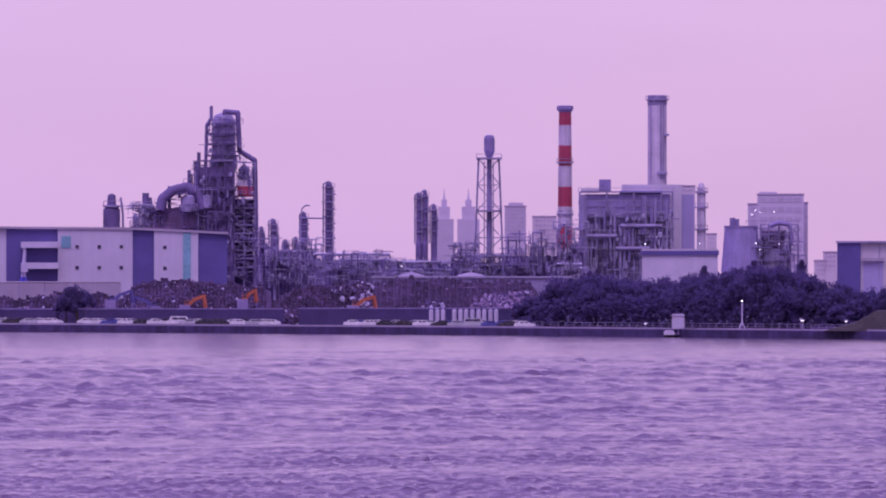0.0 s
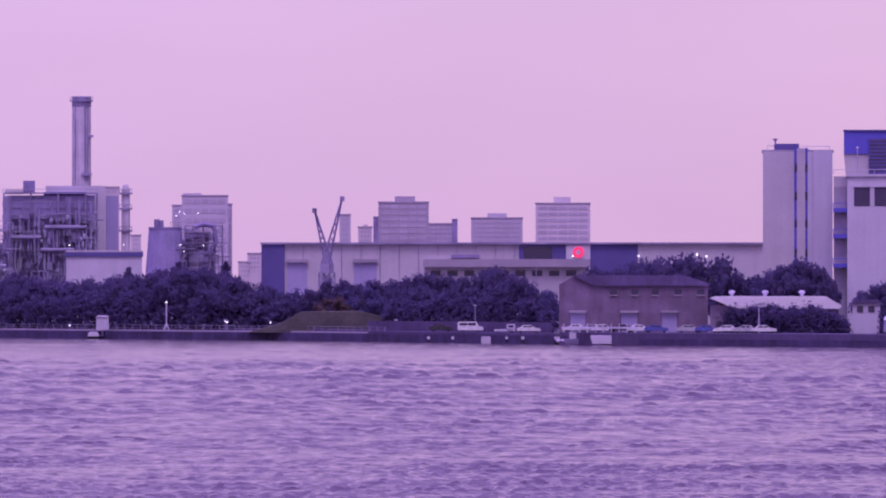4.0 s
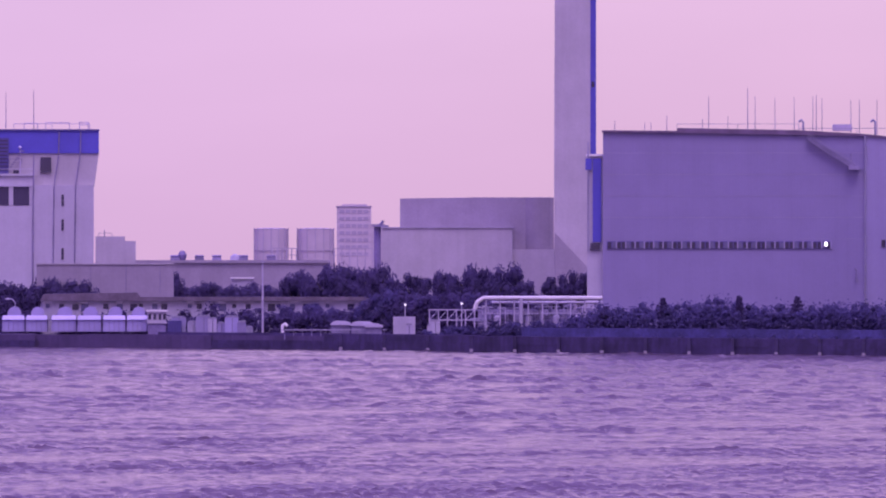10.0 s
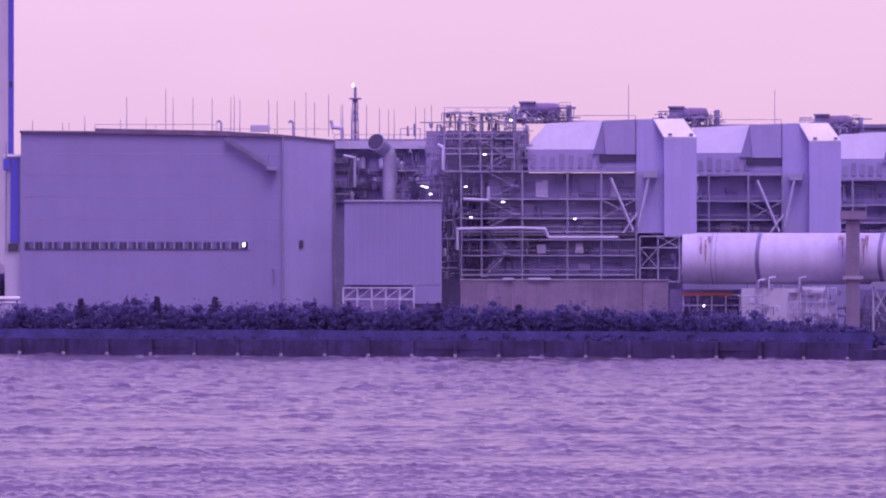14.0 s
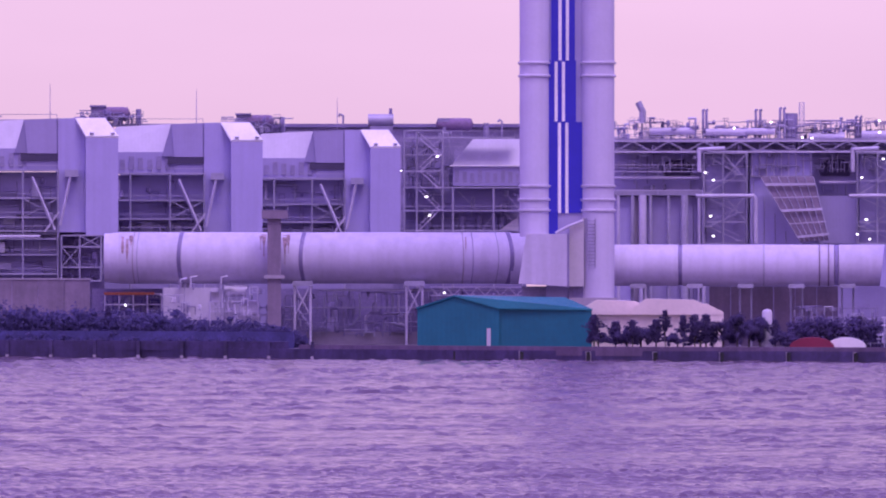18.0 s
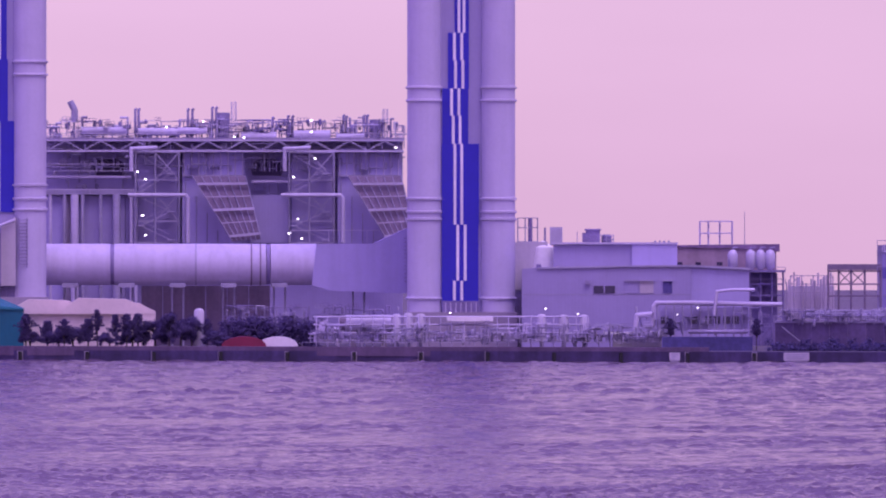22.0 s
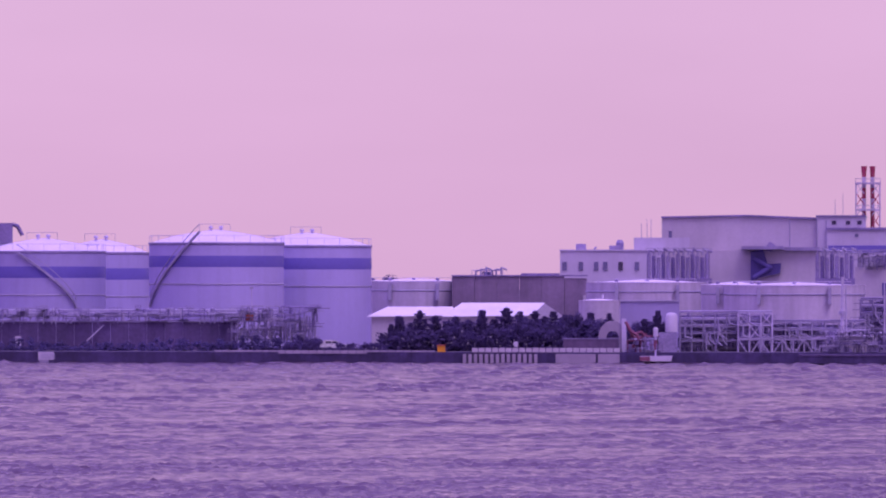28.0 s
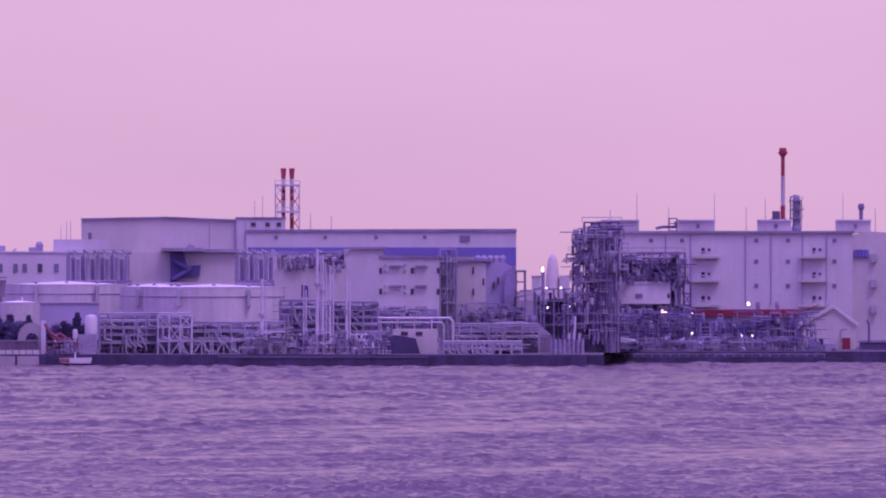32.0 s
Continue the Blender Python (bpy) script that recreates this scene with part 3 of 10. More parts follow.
def street_lamp(u, top, d, group="yard lamps", arm=0.0, lit=True, base=GROUND, w=1.2):
    t = Thing("street_lamp", "tall slim grey lamp post with a small head", "lamp", u, d, group=group, base=base)
    t.cyl("pole", MSTEEL if group == "park lamps" else LSTEEL, u, top, None, w, w * 0.7, n=8)
    t.box("lamp_head", STEEL, u - 3 + arm, u + 3 + arm, top - 1.5, top + 1.5, -0.3, 0.3)
    if arm:
        t.bar("arm", STEEL, (u, top, 0), (u + arm, top, 0), 1.0)
    if lit:
        t.box("lit_lens", LAMPW, u - 1.5 + arm, u + 1.5 + arm, top + 1.5, top + 2.6, -0.2, 0.2)
    return t


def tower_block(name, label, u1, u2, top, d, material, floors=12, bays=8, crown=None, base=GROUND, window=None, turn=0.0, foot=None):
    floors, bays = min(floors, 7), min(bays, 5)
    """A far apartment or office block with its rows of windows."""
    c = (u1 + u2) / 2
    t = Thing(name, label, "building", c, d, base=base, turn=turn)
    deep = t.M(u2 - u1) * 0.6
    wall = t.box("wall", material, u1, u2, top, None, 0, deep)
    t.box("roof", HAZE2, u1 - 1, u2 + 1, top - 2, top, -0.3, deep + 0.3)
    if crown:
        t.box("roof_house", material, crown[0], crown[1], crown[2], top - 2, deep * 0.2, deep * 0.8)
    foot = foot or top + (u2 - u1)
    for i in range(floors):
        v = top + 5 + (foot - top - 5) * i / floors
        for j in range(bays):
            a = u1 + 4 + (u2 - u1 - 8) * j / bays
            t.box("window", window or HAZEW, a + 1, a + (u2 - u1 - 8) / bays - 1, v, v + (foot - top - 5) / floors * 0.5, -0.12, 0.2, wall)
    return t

# ---------- refinery, scrap yard and tree belt ----------
sheet(0, 0)


def lattice_tower(t, u, v1, v2, w1, w2, m, levels, y=0.0, thick=1.6):
    """Four legs with crossed braces, half width w1 at the top, w2 at the foot."""
    half = lambda k: w1 + (w2 - w1) * k
    for sx in (-1, 1):
        for sy in (-1, 1):
            t.bar("leg", m, (u + sx * w1, v1, y + sy * t.M(w1)), (u + sx * w2, v2, y + sy * t.M(w2)), thick)
    for i in range(levels):
        k1, k2 = i / levels, (i + 1) / levels
        a, b = v1 + (v2 - v1) * k1, v1 + (v2 - v1) * k2
        yy = y - t.M(half(k1))
        t.bar("girt", m, (u - half(k1), a, yy), (u + half(k1), a, yy), thick * 0.7)
        t.bar("brace", m, (u - half(k1), a, yy), (u + half(k2), b, yy), thick * 0.7)
        t.bar("brace", m, (u + half(k1), a, yy), (u - half(k2), b, yy), thick * 0.7)


def process_column(name, label, u, v1, v2, w, d, m, rings=6, top=0.6, group="process columns"):
    t = Thing(name, label, "column", u, d, group=group)
    t.turned("shell", m, u, [(w * 1.25, GROUND_V(d)), (w * 1.25, v2), (w, v2 - 4), (w, v1 + 8), (w * top, v1)], 0, 16)
    for i in range(rings):
        v = v1 + 10 + (v2 - v1 - 12) * i / rings
        t.cyl("platform", MSTEEL, u + (1.5 if i % 2 else -1.5), v - 1, v + 1, w * 1.7, n=10)
        t.rail(MSTEEL, u - w * 1.6, u + w * 1.6, v - 1, -t.M(w * 1.2), 6, 6, 0.8)
    t.bar("ladder", MSTEEL, (u + w * 1.2, v1 + 8, -t.M(w)), (u + w * 1.2, v2, -t.M(w)), 1.4)
    t.pipe("riser", MSTEEL, [(u - w * 1.5, v2, 0), (u - w * 1.5, v1 + 4, 0), (u, v1 - 1, 0)], 1.4)
    return t


def GROUND_V(d):
    return V0 + SHEET[1] + (EYE - GROUND) * R / d


# blue and white warehouse
t = Thing("warehouse", "long warehouse clad in white and navy bands", "warehouse", 170, 1610)
t.box("wall", WHITE, -160, 12, 402, None, 0, 60)
t.box("wall", NAVY, 12, 103, 404, None, 0, 60)
w = t.box("wall", WHITE, 103, 235, 405, None, -0.6, 60)
for u in (137, 176, 215):
    for v in (437, 474):
        t.box("window", GLASS, u - 3, u + 3, v - 3, v + 3, -0.75, -0.3, w)
t.box("sign", TEALP, 109, 126, 418, 439, -0.8, -0.5, w, "pale teal sign panel")
t.box("wall", NAVY, 235, 273, 407, None, 0, 60)
w = t.box("wall", WHITE, 273, 351, 410, None, -0.6, 60)
t.box("stripe", TEALP, 324, 338, 412, 500, -0.72, -0.5, w, "pale teal stripe")
for v in (438, 475):
    t.box("window", GLASS, 289, 295, v - 3, v + 3, -0.75, -0.3, w)
t.box("wall", NAVY, 351, 402, 413, None, 0, 60)
t.slab("roof", GREY, [(-162, 400), (236, 403), (404, 411), (404, 415), (236, 407), (-162, 404)], -1.0, 61)
for v in (428, 465):
    t.box("canopy", WHITE, 38, 103, v, v + 11, -4, 0)
t.cyl("canopy_post", LSTEEL, 44, 430, None, 2.5, y=-3)
t = Thing("jib_crane", "blue-grey yard jib crane", "crane", 45, 1540)
t.bar("mast", LSTEEL, (45, 444, 0), (41, 492, 0), 4)
t.box("cab", LSTEEL, 38, 50, 466, 482, -1, 1)
t.bar("jib", LSTEEL, (40, 436, 0), (104, 432, 0), 4)
for a, b in ((40, 34), (44, 62), (40, 46)):
    t.bar("leg", BLUE, (a, 490, 0), (b, None, 0), 5)
t.bar("tie", BLUE, (37, 508, 0), (52, 508, 0), 3)
t = Thing("boundary_wall", "long pale concrete wall before the warehouse", "wall", 40, 1535)
for k in range(9):
    t.box("wall_panel", GREY, -190 + k * 45, -190.6 + (k + 1) * 45, 500, None, 0, 0.5)
t.box("coping", PALE, -190, 215, 498.5, 500, -0.1, 0.6)

# cracking unit
t = Thing("cracking_unit", "dark tall refinery cracking unit wrapped in pipes and decks", "refinery", 395, 1760)
t.turned("reactor", MSTEEL, 396, [(24, 300), (24, 282), (21, 276), (21, 214), (15, 204), (5, 200)], 6, 20, label="grey reactor vessel")
for v in (220, 238, 256, 276):
    t.cyl("platform", SOOT, 395, v - 1.5, v + 1.5, 28, y=6, n=14)
    t.rail(SOOT, 369, 423, v - 1, 1, 7, 9, 1)
t.pipe("pipe", SOOT, [(374, 188, 2), (374, 210, 2), (366, 222, 2), (364, 300, 2)], 3)
t.pipe("pipe", SOOT, [(398, 204, 2), (398, 198, 2), (421, 200, 2), (424, 268, 2), (451, 284, 2), (453, 400, 2), (453, 490, 2)], 4.5, label="thick overhead vapour pipe")
t.box("core", SOOT, 346, 416, 296, None, 0.6, 26)
t.steel(SOOT, [350, 366, 382, 398, 414], [285, 312, 338, 364, 390, 416, 442, 468, None], (0, 5), 2.6, [(0, 1), (2, 2), (1, 4), (3, 5), (0, 6)], MSTEEL)
t.box("red_band", RED, 420, 448, 330, 347, -0.4, 8, label="red painted hood")
t.box("white_band", CHW, 420, 448, 319, 330, -0.3, 8)
t.box("stair_core", SOOT, 416, 448, 352, None, 3.5, 16)
for i in range(10):
    v = 352 + i * 15
    t.box("landing", MSTEEL, 412, 452, v, v + 2.5, 0, 9)
    t.bar("stair", STEEL, (416 if i % 2 else 446, v, 1), (446 if i % 2 else 416, v + 15, 1), 2)
    t.rail(MSTEEL, 412, 452, v, 0, 6, 10, 0.9)
t.steel(MSTEEL, [413, 432, 451], [288, 348, None], (0.5, 9), 2.5, [(0, 0), (1, 0)])
t.turned("vessel", STEEL, 432, [(6, 320), (10, 314), (10, 300), (4, 292)], 5, 14)
t.slab("furnace_hood", RUSTY, [(240, None), (236, 420), (252, 392), (268, 374), (330, 364), (372, 380), (372, None)], 2, 22, label="dark sloping furnace hood")
t.pipe("crossover", SOOT, [(284, 372, 0), (288, 352, 0), (306, 338, 0), (330, 332, 0), (352, 342, 0), (360, 370, 0)], 9, label="great curved crossover duct")
for u, v, w in ((333, 362, 13), (366, 358, 10)):
    t.turned("surge_drum", MSTEEL, u, [(w * 0.4, v + w * 1.3), (w, v + w), (w, v - w), (w * 0.4, v - w * 1.3)], 0, 16)
for i, (u, v) in enumerate(((240, 378), (258, 342), (266, 350), (300, 330), (335, 302), (346, 286), (352, 270))):
    t.cyl("vent_stack", SOOT, u, v, v + 70, 3.2 if i != 1 else 6, y=4, n=10)
    t.box("deck", MSTEEL, u - 10, u + 12, v + 22, v + 24, 1, 8)
    t.rail(MSTEEL, u - 10, u + 12, v + 22, 1, 7, 8, 1)
    t.cyl("deck_post", SOOT, u - 6, v + 24, None, 1.5, y=7, n=6)
t.box("lower_frame", SOOT, 252, 420, 408, None, 24, 34)
tangle(t, 345, 452, 285, 490, -1.2, 150, 61, (SOOT, SOOT, MSTEEL))
tangle(t, 300, 372, 330, 470, -1.0, 40, 62, (SOOT, SOOT))
tangle(t, 240, 300, 358, 400, 1.6, 50, 63, (SOOT, MSTEEL))
tangle(t, 366, 426, 205, 285, 1.0, 60, 64, (SOOT, MSTEEL), 0.7)
t = Thing("flare_drum", "dark squat column with a narrow neck", "column", 199, 1740)
t.turned("shell", SOOT, 198, [(15, GROUND_V(1740)), (15, 372), (8, 362), (7, 346), (2, 343)], 0, 18)
t.cyl("platform", MSTEEL, 199, 364, 367, 17, n=12)
t.rail(MSTEEL, 184, 216, 365, -2, 9, 8, 1)
t.pipe("riser", MSTEEL, [(214, 350, 0), (218, 380, 0), (218, 440, 0)], 2)

# columns and racks between the units
for a in ((582, 322, 450, 6.5, 1750, SOOT, 9), (538, 376, 448, 5, 1745, SOOT, 5), (484, 388, 450, 5.5, 1740, SOOT, 5), (463, 402, 450, 4, 1740, SOOT, 3),
          (741, 342, 432, 4.5, 1800, SOOT, 4), (752, 337, 432, 4.5, 1800, SOOT, 3), (768, 362, 430, 4.5, 1800, SOOT, 3), (524, 420, 450, 4, 1740, SOOT, 2), (506, 425, 452, 4, 1738, SOOT, 2)):
    process_column("process_column", "slim dark refinery column ringed with platforms", a[0], a[1], a[2], a[3], a[4], a[5], a[6])
t = Thing("vent_pipe", "thin bent vent pipe over a pipe bridge", "pipe", 545, 1743)
t.pipe("pipe", MSTEEL, [(532, 400, 0), (534, 370, 0), (540, 364, 0), (548, 364, 0)], 1.3)
t.pipe("bridge_pipe", MSTEEL, [(530, 386, 0), (575, 387, 0)], 1.4)
t.cyl("post", MSTEEL, 532, 400, None, 1.6, n=8)
for i, (u1, u2, v, d) in enumerate(((470, 560, 448, 1730), (556, 690, 452, 1725), (690, 810, 466, 1760), (600, 690, 462, 1700), (800, 905, 455, 1720), (985, 1030, 470, 1680))):
    t = Thing("pipe_rack", "dark multi-level steel pipe rack", "pipe rack", (u1 + u2) / 2, d, group="refinery pipe racks")
    k = max(3, round((u2 - u1) / 22))
    t.steel(SOOT, [u1 + (u2 - u1) * j / k for j in range(k + 1)], [v, v + 14, v + 28, None], (0, 6), 2.2, [(j, 1) for j in range(0, k, 2)])
    for j in range(6):
        y = 0.6 + j * 0.9
        t.pipe("pipe", (STEEL, MSTEEL, LSTEEL)[j % 3], [(u1, v - 2 + (j % 2) * 14, y), (u2, v - 2 + (j % 2) * 14, y)], 1.3 + 0.5 * (j % 3))
    rr = random.Random(i)
    for j in range(7):
        u = rr.uniform(u1 + 4, u2 - 4)
        z = rr.uniform(v + 8, v + 30)
        t.turned("exchanger", rr.choice((STEEL, MSTEEL, SOOT)), u, [(3, z + 16), (5, z + 12), (5, z), (2, z - 3)], 3, 10)
        t.cyl("valve_stem", STEEL, u + 5, v - rr.uniform(2, 12), v + 4, 1, y=2, n=6)
    tangle(t, u1, u2, v - 6, v + 40, -0.9, 120, 70 + i, (MSTEEL, STEEL), 0.9)
    for j in range(3):
        lamp_head(t, rr.uniform(u1, u2), rr.uniform(v, v + 26), -2.4, 0.9)
t = Thing("back_shed", "dark blue refinery shed behind the racks", "shed", 690, 1850)
t.box("wall", NAVY, 480, 905, 468, None, 0, 30)
t.box("roof", SOOT, 478, 907, 464, 468, -0.6, 30.6)
t = Thing("back_block", "dim refinery block behind the racks", "shed", 520, 1900)
t.box("wall", SOOT, 402, 560, 455, None, 0, 30)
t.box("roof", MSTEEL, 400, 562, 452, 455, -0.6, 30.6)
for u, w in ((728, 34), (833, 36)):
    t = Thing("dome_tank", "low pale storage tank with a domed roof", "tank", u, 1660, group="domed tanks")
    t.turned("shell", PALE, u, [(w, GROUND_V(1660)), (w, 499)], 0, 28)
    t.turned("roof", GREY, u, [(w + 0.6, 499), (w * 0.9, 493), (w * 0.6, 487), (w * 0.2, 483), (1, 482)], 0, 28, smooth=True)
    t.rail(STEEL, u - w * 0.5, u + w * 0.5, 485, -2, 8, 12, 1)
    t.cyl("vent", STEEL, u, 478, 484, 2.5, n=8)

# flare derrick
t = Thing("flare_derrick", "dark lattice flare derrick round a thick flue", "derrick", 865, 1720)
lattice_tower(t, 865, 281, GROUND_V(1720), 18, 29, MSTEEL, 6, 0, 2.4)
t.cyl("flue", MSTEEL, 866, 262, None, 6, 4.5, n=16)
t.turned("burner_head", DSTEEL, 866, [(6, 278), (9.5, 268), (9.5, 246), (8, 241), (3, 239)], 0, 16, label="dark burner head")
for v in (281, 374):
    t.box("platform", MSTEEL, 843, 888, v - 2, v + 1, -4, 4)
    t.rail(MSTEEL, 843, 888, v - 2, -4, 6, 8, 0.9)
for du in (-4, 4):
    t.pipe("riser", MSTEEL, [(865 + du * 2, 285, 1), (865 + du * 2, 480, 1)], 0.9)

# red and white chimney
t = Thing("striped_chimney", "tall chimney banded in red and white", "chimney", 1000, 1760)
edges = [(188, RED), (222, CHW), (258, RED), (294, CHW), (331, RED), (366, CHW), (402, RED), (440, CHW)]
for i, (v, m) in enumerate(edges):
    low = edges[i + 1][0] if i + 1 < len(edges) else GROUND_V(1760)
    wt, wb = (10.8 + (v - 188) * 0.011), (10.8 + (low - 188) * 0.011)
    t.turned("band", m, 1000, [(wb, low), (wt, v)], 0, 24, label="red band" if m is RED else "soot-streaked white band", smooth=True)
t.turned("crown", DSTEEL, 1000, [(11, 199), (14.5, 194), (14.5, 188), (9, 187)], 0, 24, label="sooty crown")
for v in (288, 380):
    t.cyl("gallery", MSTEEL, 1000, v - 1.5, v + 1.5, 15, n=20)
    t.rail(MSTEEL, 986, 1014, v - 1, -t.M(12), 6, 7, 0.9)

# boiler house with the white chimney
t = Thing("boiler_house", "open steel boiler house hung with ducts and pipes", "power plant", 1110, 1700)
t.steel(MSTEEL, [1026, 1074, 1122, 1170, 1190], [340, 384, 408, 432, 478, None], (0, 9), 2.4, [(2, 3), (1, 4)], MSTEEL)
t.box("boiler", BOILER, 1034, 1186, 344, None, 1.0, 20, label="violet-grey boiler casing")
for v in range(352, 470, 13):
    t.box("casing_band", MSTEEL, 1034, 1186, v, v + 2, 0.85, 1.05)
t.box("upper_casing", BLUE, 1096, 1172, 338, 360, 2, 12, label="blue duct casing")
t.box("back_casing", PALE, 1100, 1206, 327, None, 19, 30)
t.box("side_casing", PANEL, 1170, 1228, 345, None, 21, 34)
t.box("fan_house", DSTEEL, 1060, 1081, 318, 338, 6, 14)
t.box("roof_house", PALE, 1028, 1060, 334, 341, 4, 14)
rr = random.Random(3)
tangle(t, 1024, 1190, 372, 490, -0.9, 130, 81, (MSTEEL, STEEL))
for i in range(22):
    u, v = 1032 + i * 7 + rr.uniform(-3, 3), rr.uniform(345, 410)
    low = v + rr.uniform(50, 110)
    t.pipe("duct", rr.choice((STEEL, MSTEEL, MSTEEL, DSTEEL)), [(u, v, -0.8), (u, low, -0.8), (u + rr.choice((-7, 0, 7)), low + 9, -0.8)], rr.uniform(1.6, 3.0))
for u1, u2, v in ((1036, 1092, 418), (1098, 1172, 400), (1090, 1150, 440)):
    t.pipe("cross_duct", MSTEEL, [(u1, v, -1.6), (u2, v, -1.6)], 3.4)
for u in (1128, 1160):
    t.bar("raking_brace", STEEL, (u, 420, -1.4), (u + 22, 478, -1.4), 2.4)
for i in range(7):
    v = 340 + i * 22
    t.rail(STEEL, 1024, 1192, v, -0.4, 7, 12, 0.9)
t.cyl("stair_tower", MSTEEL, 1032, 345, None, 7, y=-2, n=8)
lamp_head(t, 1142, 432, -2, 1.6)
lamp_head(t, 1150, 458, -2, 1.6)
t = Thing("white_chimney", "tall pale chimney with ribs and a dark cap", "chimney", 1163, 1745)
t.turned("shaft", CHW, 1163, [(18, GROUND_V(1745)), (17, 345), (16.5, 180)], 0, 20, label="soot-streaked pale shaft")
t.turned("cap", MSTEEL, 1163, [(16.8, 187), (17.2, 184), (17.2, 171), (16, 169)], 0, 20, label="sooty top band")
t.cyl("gallery", MSTEEL, 1163, 176, 178, 20.5, n=20)
t.rail(MSTEEL, 1143, 1183, 176, -t.M(16), 6, 7, 0.9)
for du, w in ((-11, 1.2), (-2, 1.0), (6, 2.6), (11, 1.4)):
    t.bar("rib", MSTEEL, (1163 + du, 184, -t.M(15.5)), (1163 + du, 318, -t.M(15.5)), w)
t.box("gallery", MSTEEL, 1162, 1181, 304, 309, -t.M(20), 0)
t.box("gallery", MSTEEL, 1174, 1184, 237, 241, -t.M(18), 0)
t = Thing("small_stack", "slim pale stack with two ring galleries", "chimney", 1241, 1680)
t.turned("shaft", CHW, 1241, [(9, GROUND_V(1680)), (8, 430), (7.5, 335), (5, 327), (2, 324)], 0, 16)
for v in (341, 368, 407):
    t.cyl("gallery", MSTEEL, 1241, v - 2, v + 1, 12, n=12)
    t.rail(MSTEEL, 1230, 1252, v - 2, -t.M(9), 6, 6, 0.9)

# kiln plant
t = Thing("kiln_plant", "weathered kiln plant of pale silos and dark decks", "plant", 1345, 1640)
t.turned("silo", BOILER, 1311, [(36, GROUND_V(1640)), (35, 480), (29, 403), (26, 401)], 0, 24)
t.cyl("cap", DSTEEL, 1311, 400, 404, 30, y=0, n=24)
t.cyl("vent", DSTEEL, 1296, 386, 400, 5, n=10)
t.cyl("vent", DSTEEL, 1304, 388, 400, 4, n=10)
t.steel(MSTEEL, [1346, 1360, 1378, 1396, 1412], [398, 416, 434, 452, 470, None], (0, 7), 2.2, [(0, 1), (2, 2), (3, 0)], MSTEEL)
t.box("casing", RUSTY, 1346, 1400, 408, None, 0.8, 16)
t.box("casing", STEEL, 1352, 1380, 440, None, -2, 6)
tangle(t, 1340, 1414, 404, 490, -2.4, 90, 82, (DSTEEL, MSTEEL))
t.pipe("chute", WHITE, [(1394, 405, -1), (1390, 440, -1), (1387, 478, -1)], 3)
t.pipe("gas_pipe", DSTEEL, [(1362, 400, -1), (1378, 395, -1), (1396, 398, -1), (1402, 430, -1)], 4)
for v in (398, 416, 434):
    t.rail(STEEL, 1320, 1412, v, -0.3, 7, 12, 0.9)
for u, v in ((1238, 431), (1311, 431), (1338, 431), (1343, 428), (1378, 432), (1344, 442), (1336, 372), (1369, 375), (1345, 376), (1330, 380)):
    lamp_head(t, u, v, -2.5, 1.4)
t = Thing("white_shed", "white shed with a navy band under the eaves", "shed", 1203, 1560)
t.box("wall", WHITE, 1136, 1270, 452, None, 0, 25)
t.box("fascia", NAVY, 1134, 1272, 444, 452, -0.4, 25.4)
t.slab("roof", PALE, [(1134, 444), (1136, 441), (1270, 441), (1272, 444)], -0.4, 25.4)

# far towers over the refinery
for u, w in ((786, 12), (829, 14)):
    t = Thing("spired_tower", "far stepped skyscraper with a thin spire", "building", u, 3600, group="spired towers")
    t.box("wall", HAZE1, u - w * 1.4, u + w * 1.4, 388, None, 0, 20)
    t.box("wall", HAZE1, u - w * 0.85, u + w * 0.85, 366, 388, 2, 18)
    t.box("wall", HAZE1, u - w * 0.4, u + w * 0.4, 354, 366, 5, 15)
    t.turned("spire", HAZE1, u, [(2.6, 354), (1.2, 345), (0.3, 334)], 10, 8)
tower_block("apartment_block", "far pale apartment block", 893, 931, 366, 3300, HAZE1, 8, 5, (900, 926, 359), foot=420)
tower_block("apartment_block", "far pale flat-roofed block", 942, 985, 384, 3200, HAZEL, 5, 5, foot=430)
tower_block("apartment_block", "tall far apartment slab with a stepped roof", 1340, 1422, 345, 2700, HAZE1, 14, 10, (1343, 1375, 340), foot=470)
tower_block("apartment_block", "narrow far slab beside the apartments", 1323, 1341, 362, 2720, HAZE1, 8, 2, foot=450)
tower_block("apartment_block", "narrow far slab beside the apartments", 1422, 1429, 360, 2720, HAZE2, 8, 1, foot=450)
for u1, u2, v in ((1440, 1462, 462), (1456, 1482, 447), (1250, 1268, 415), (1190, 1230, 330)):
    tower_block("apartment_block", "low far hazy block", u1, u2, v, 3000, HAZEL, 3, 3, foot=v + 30)


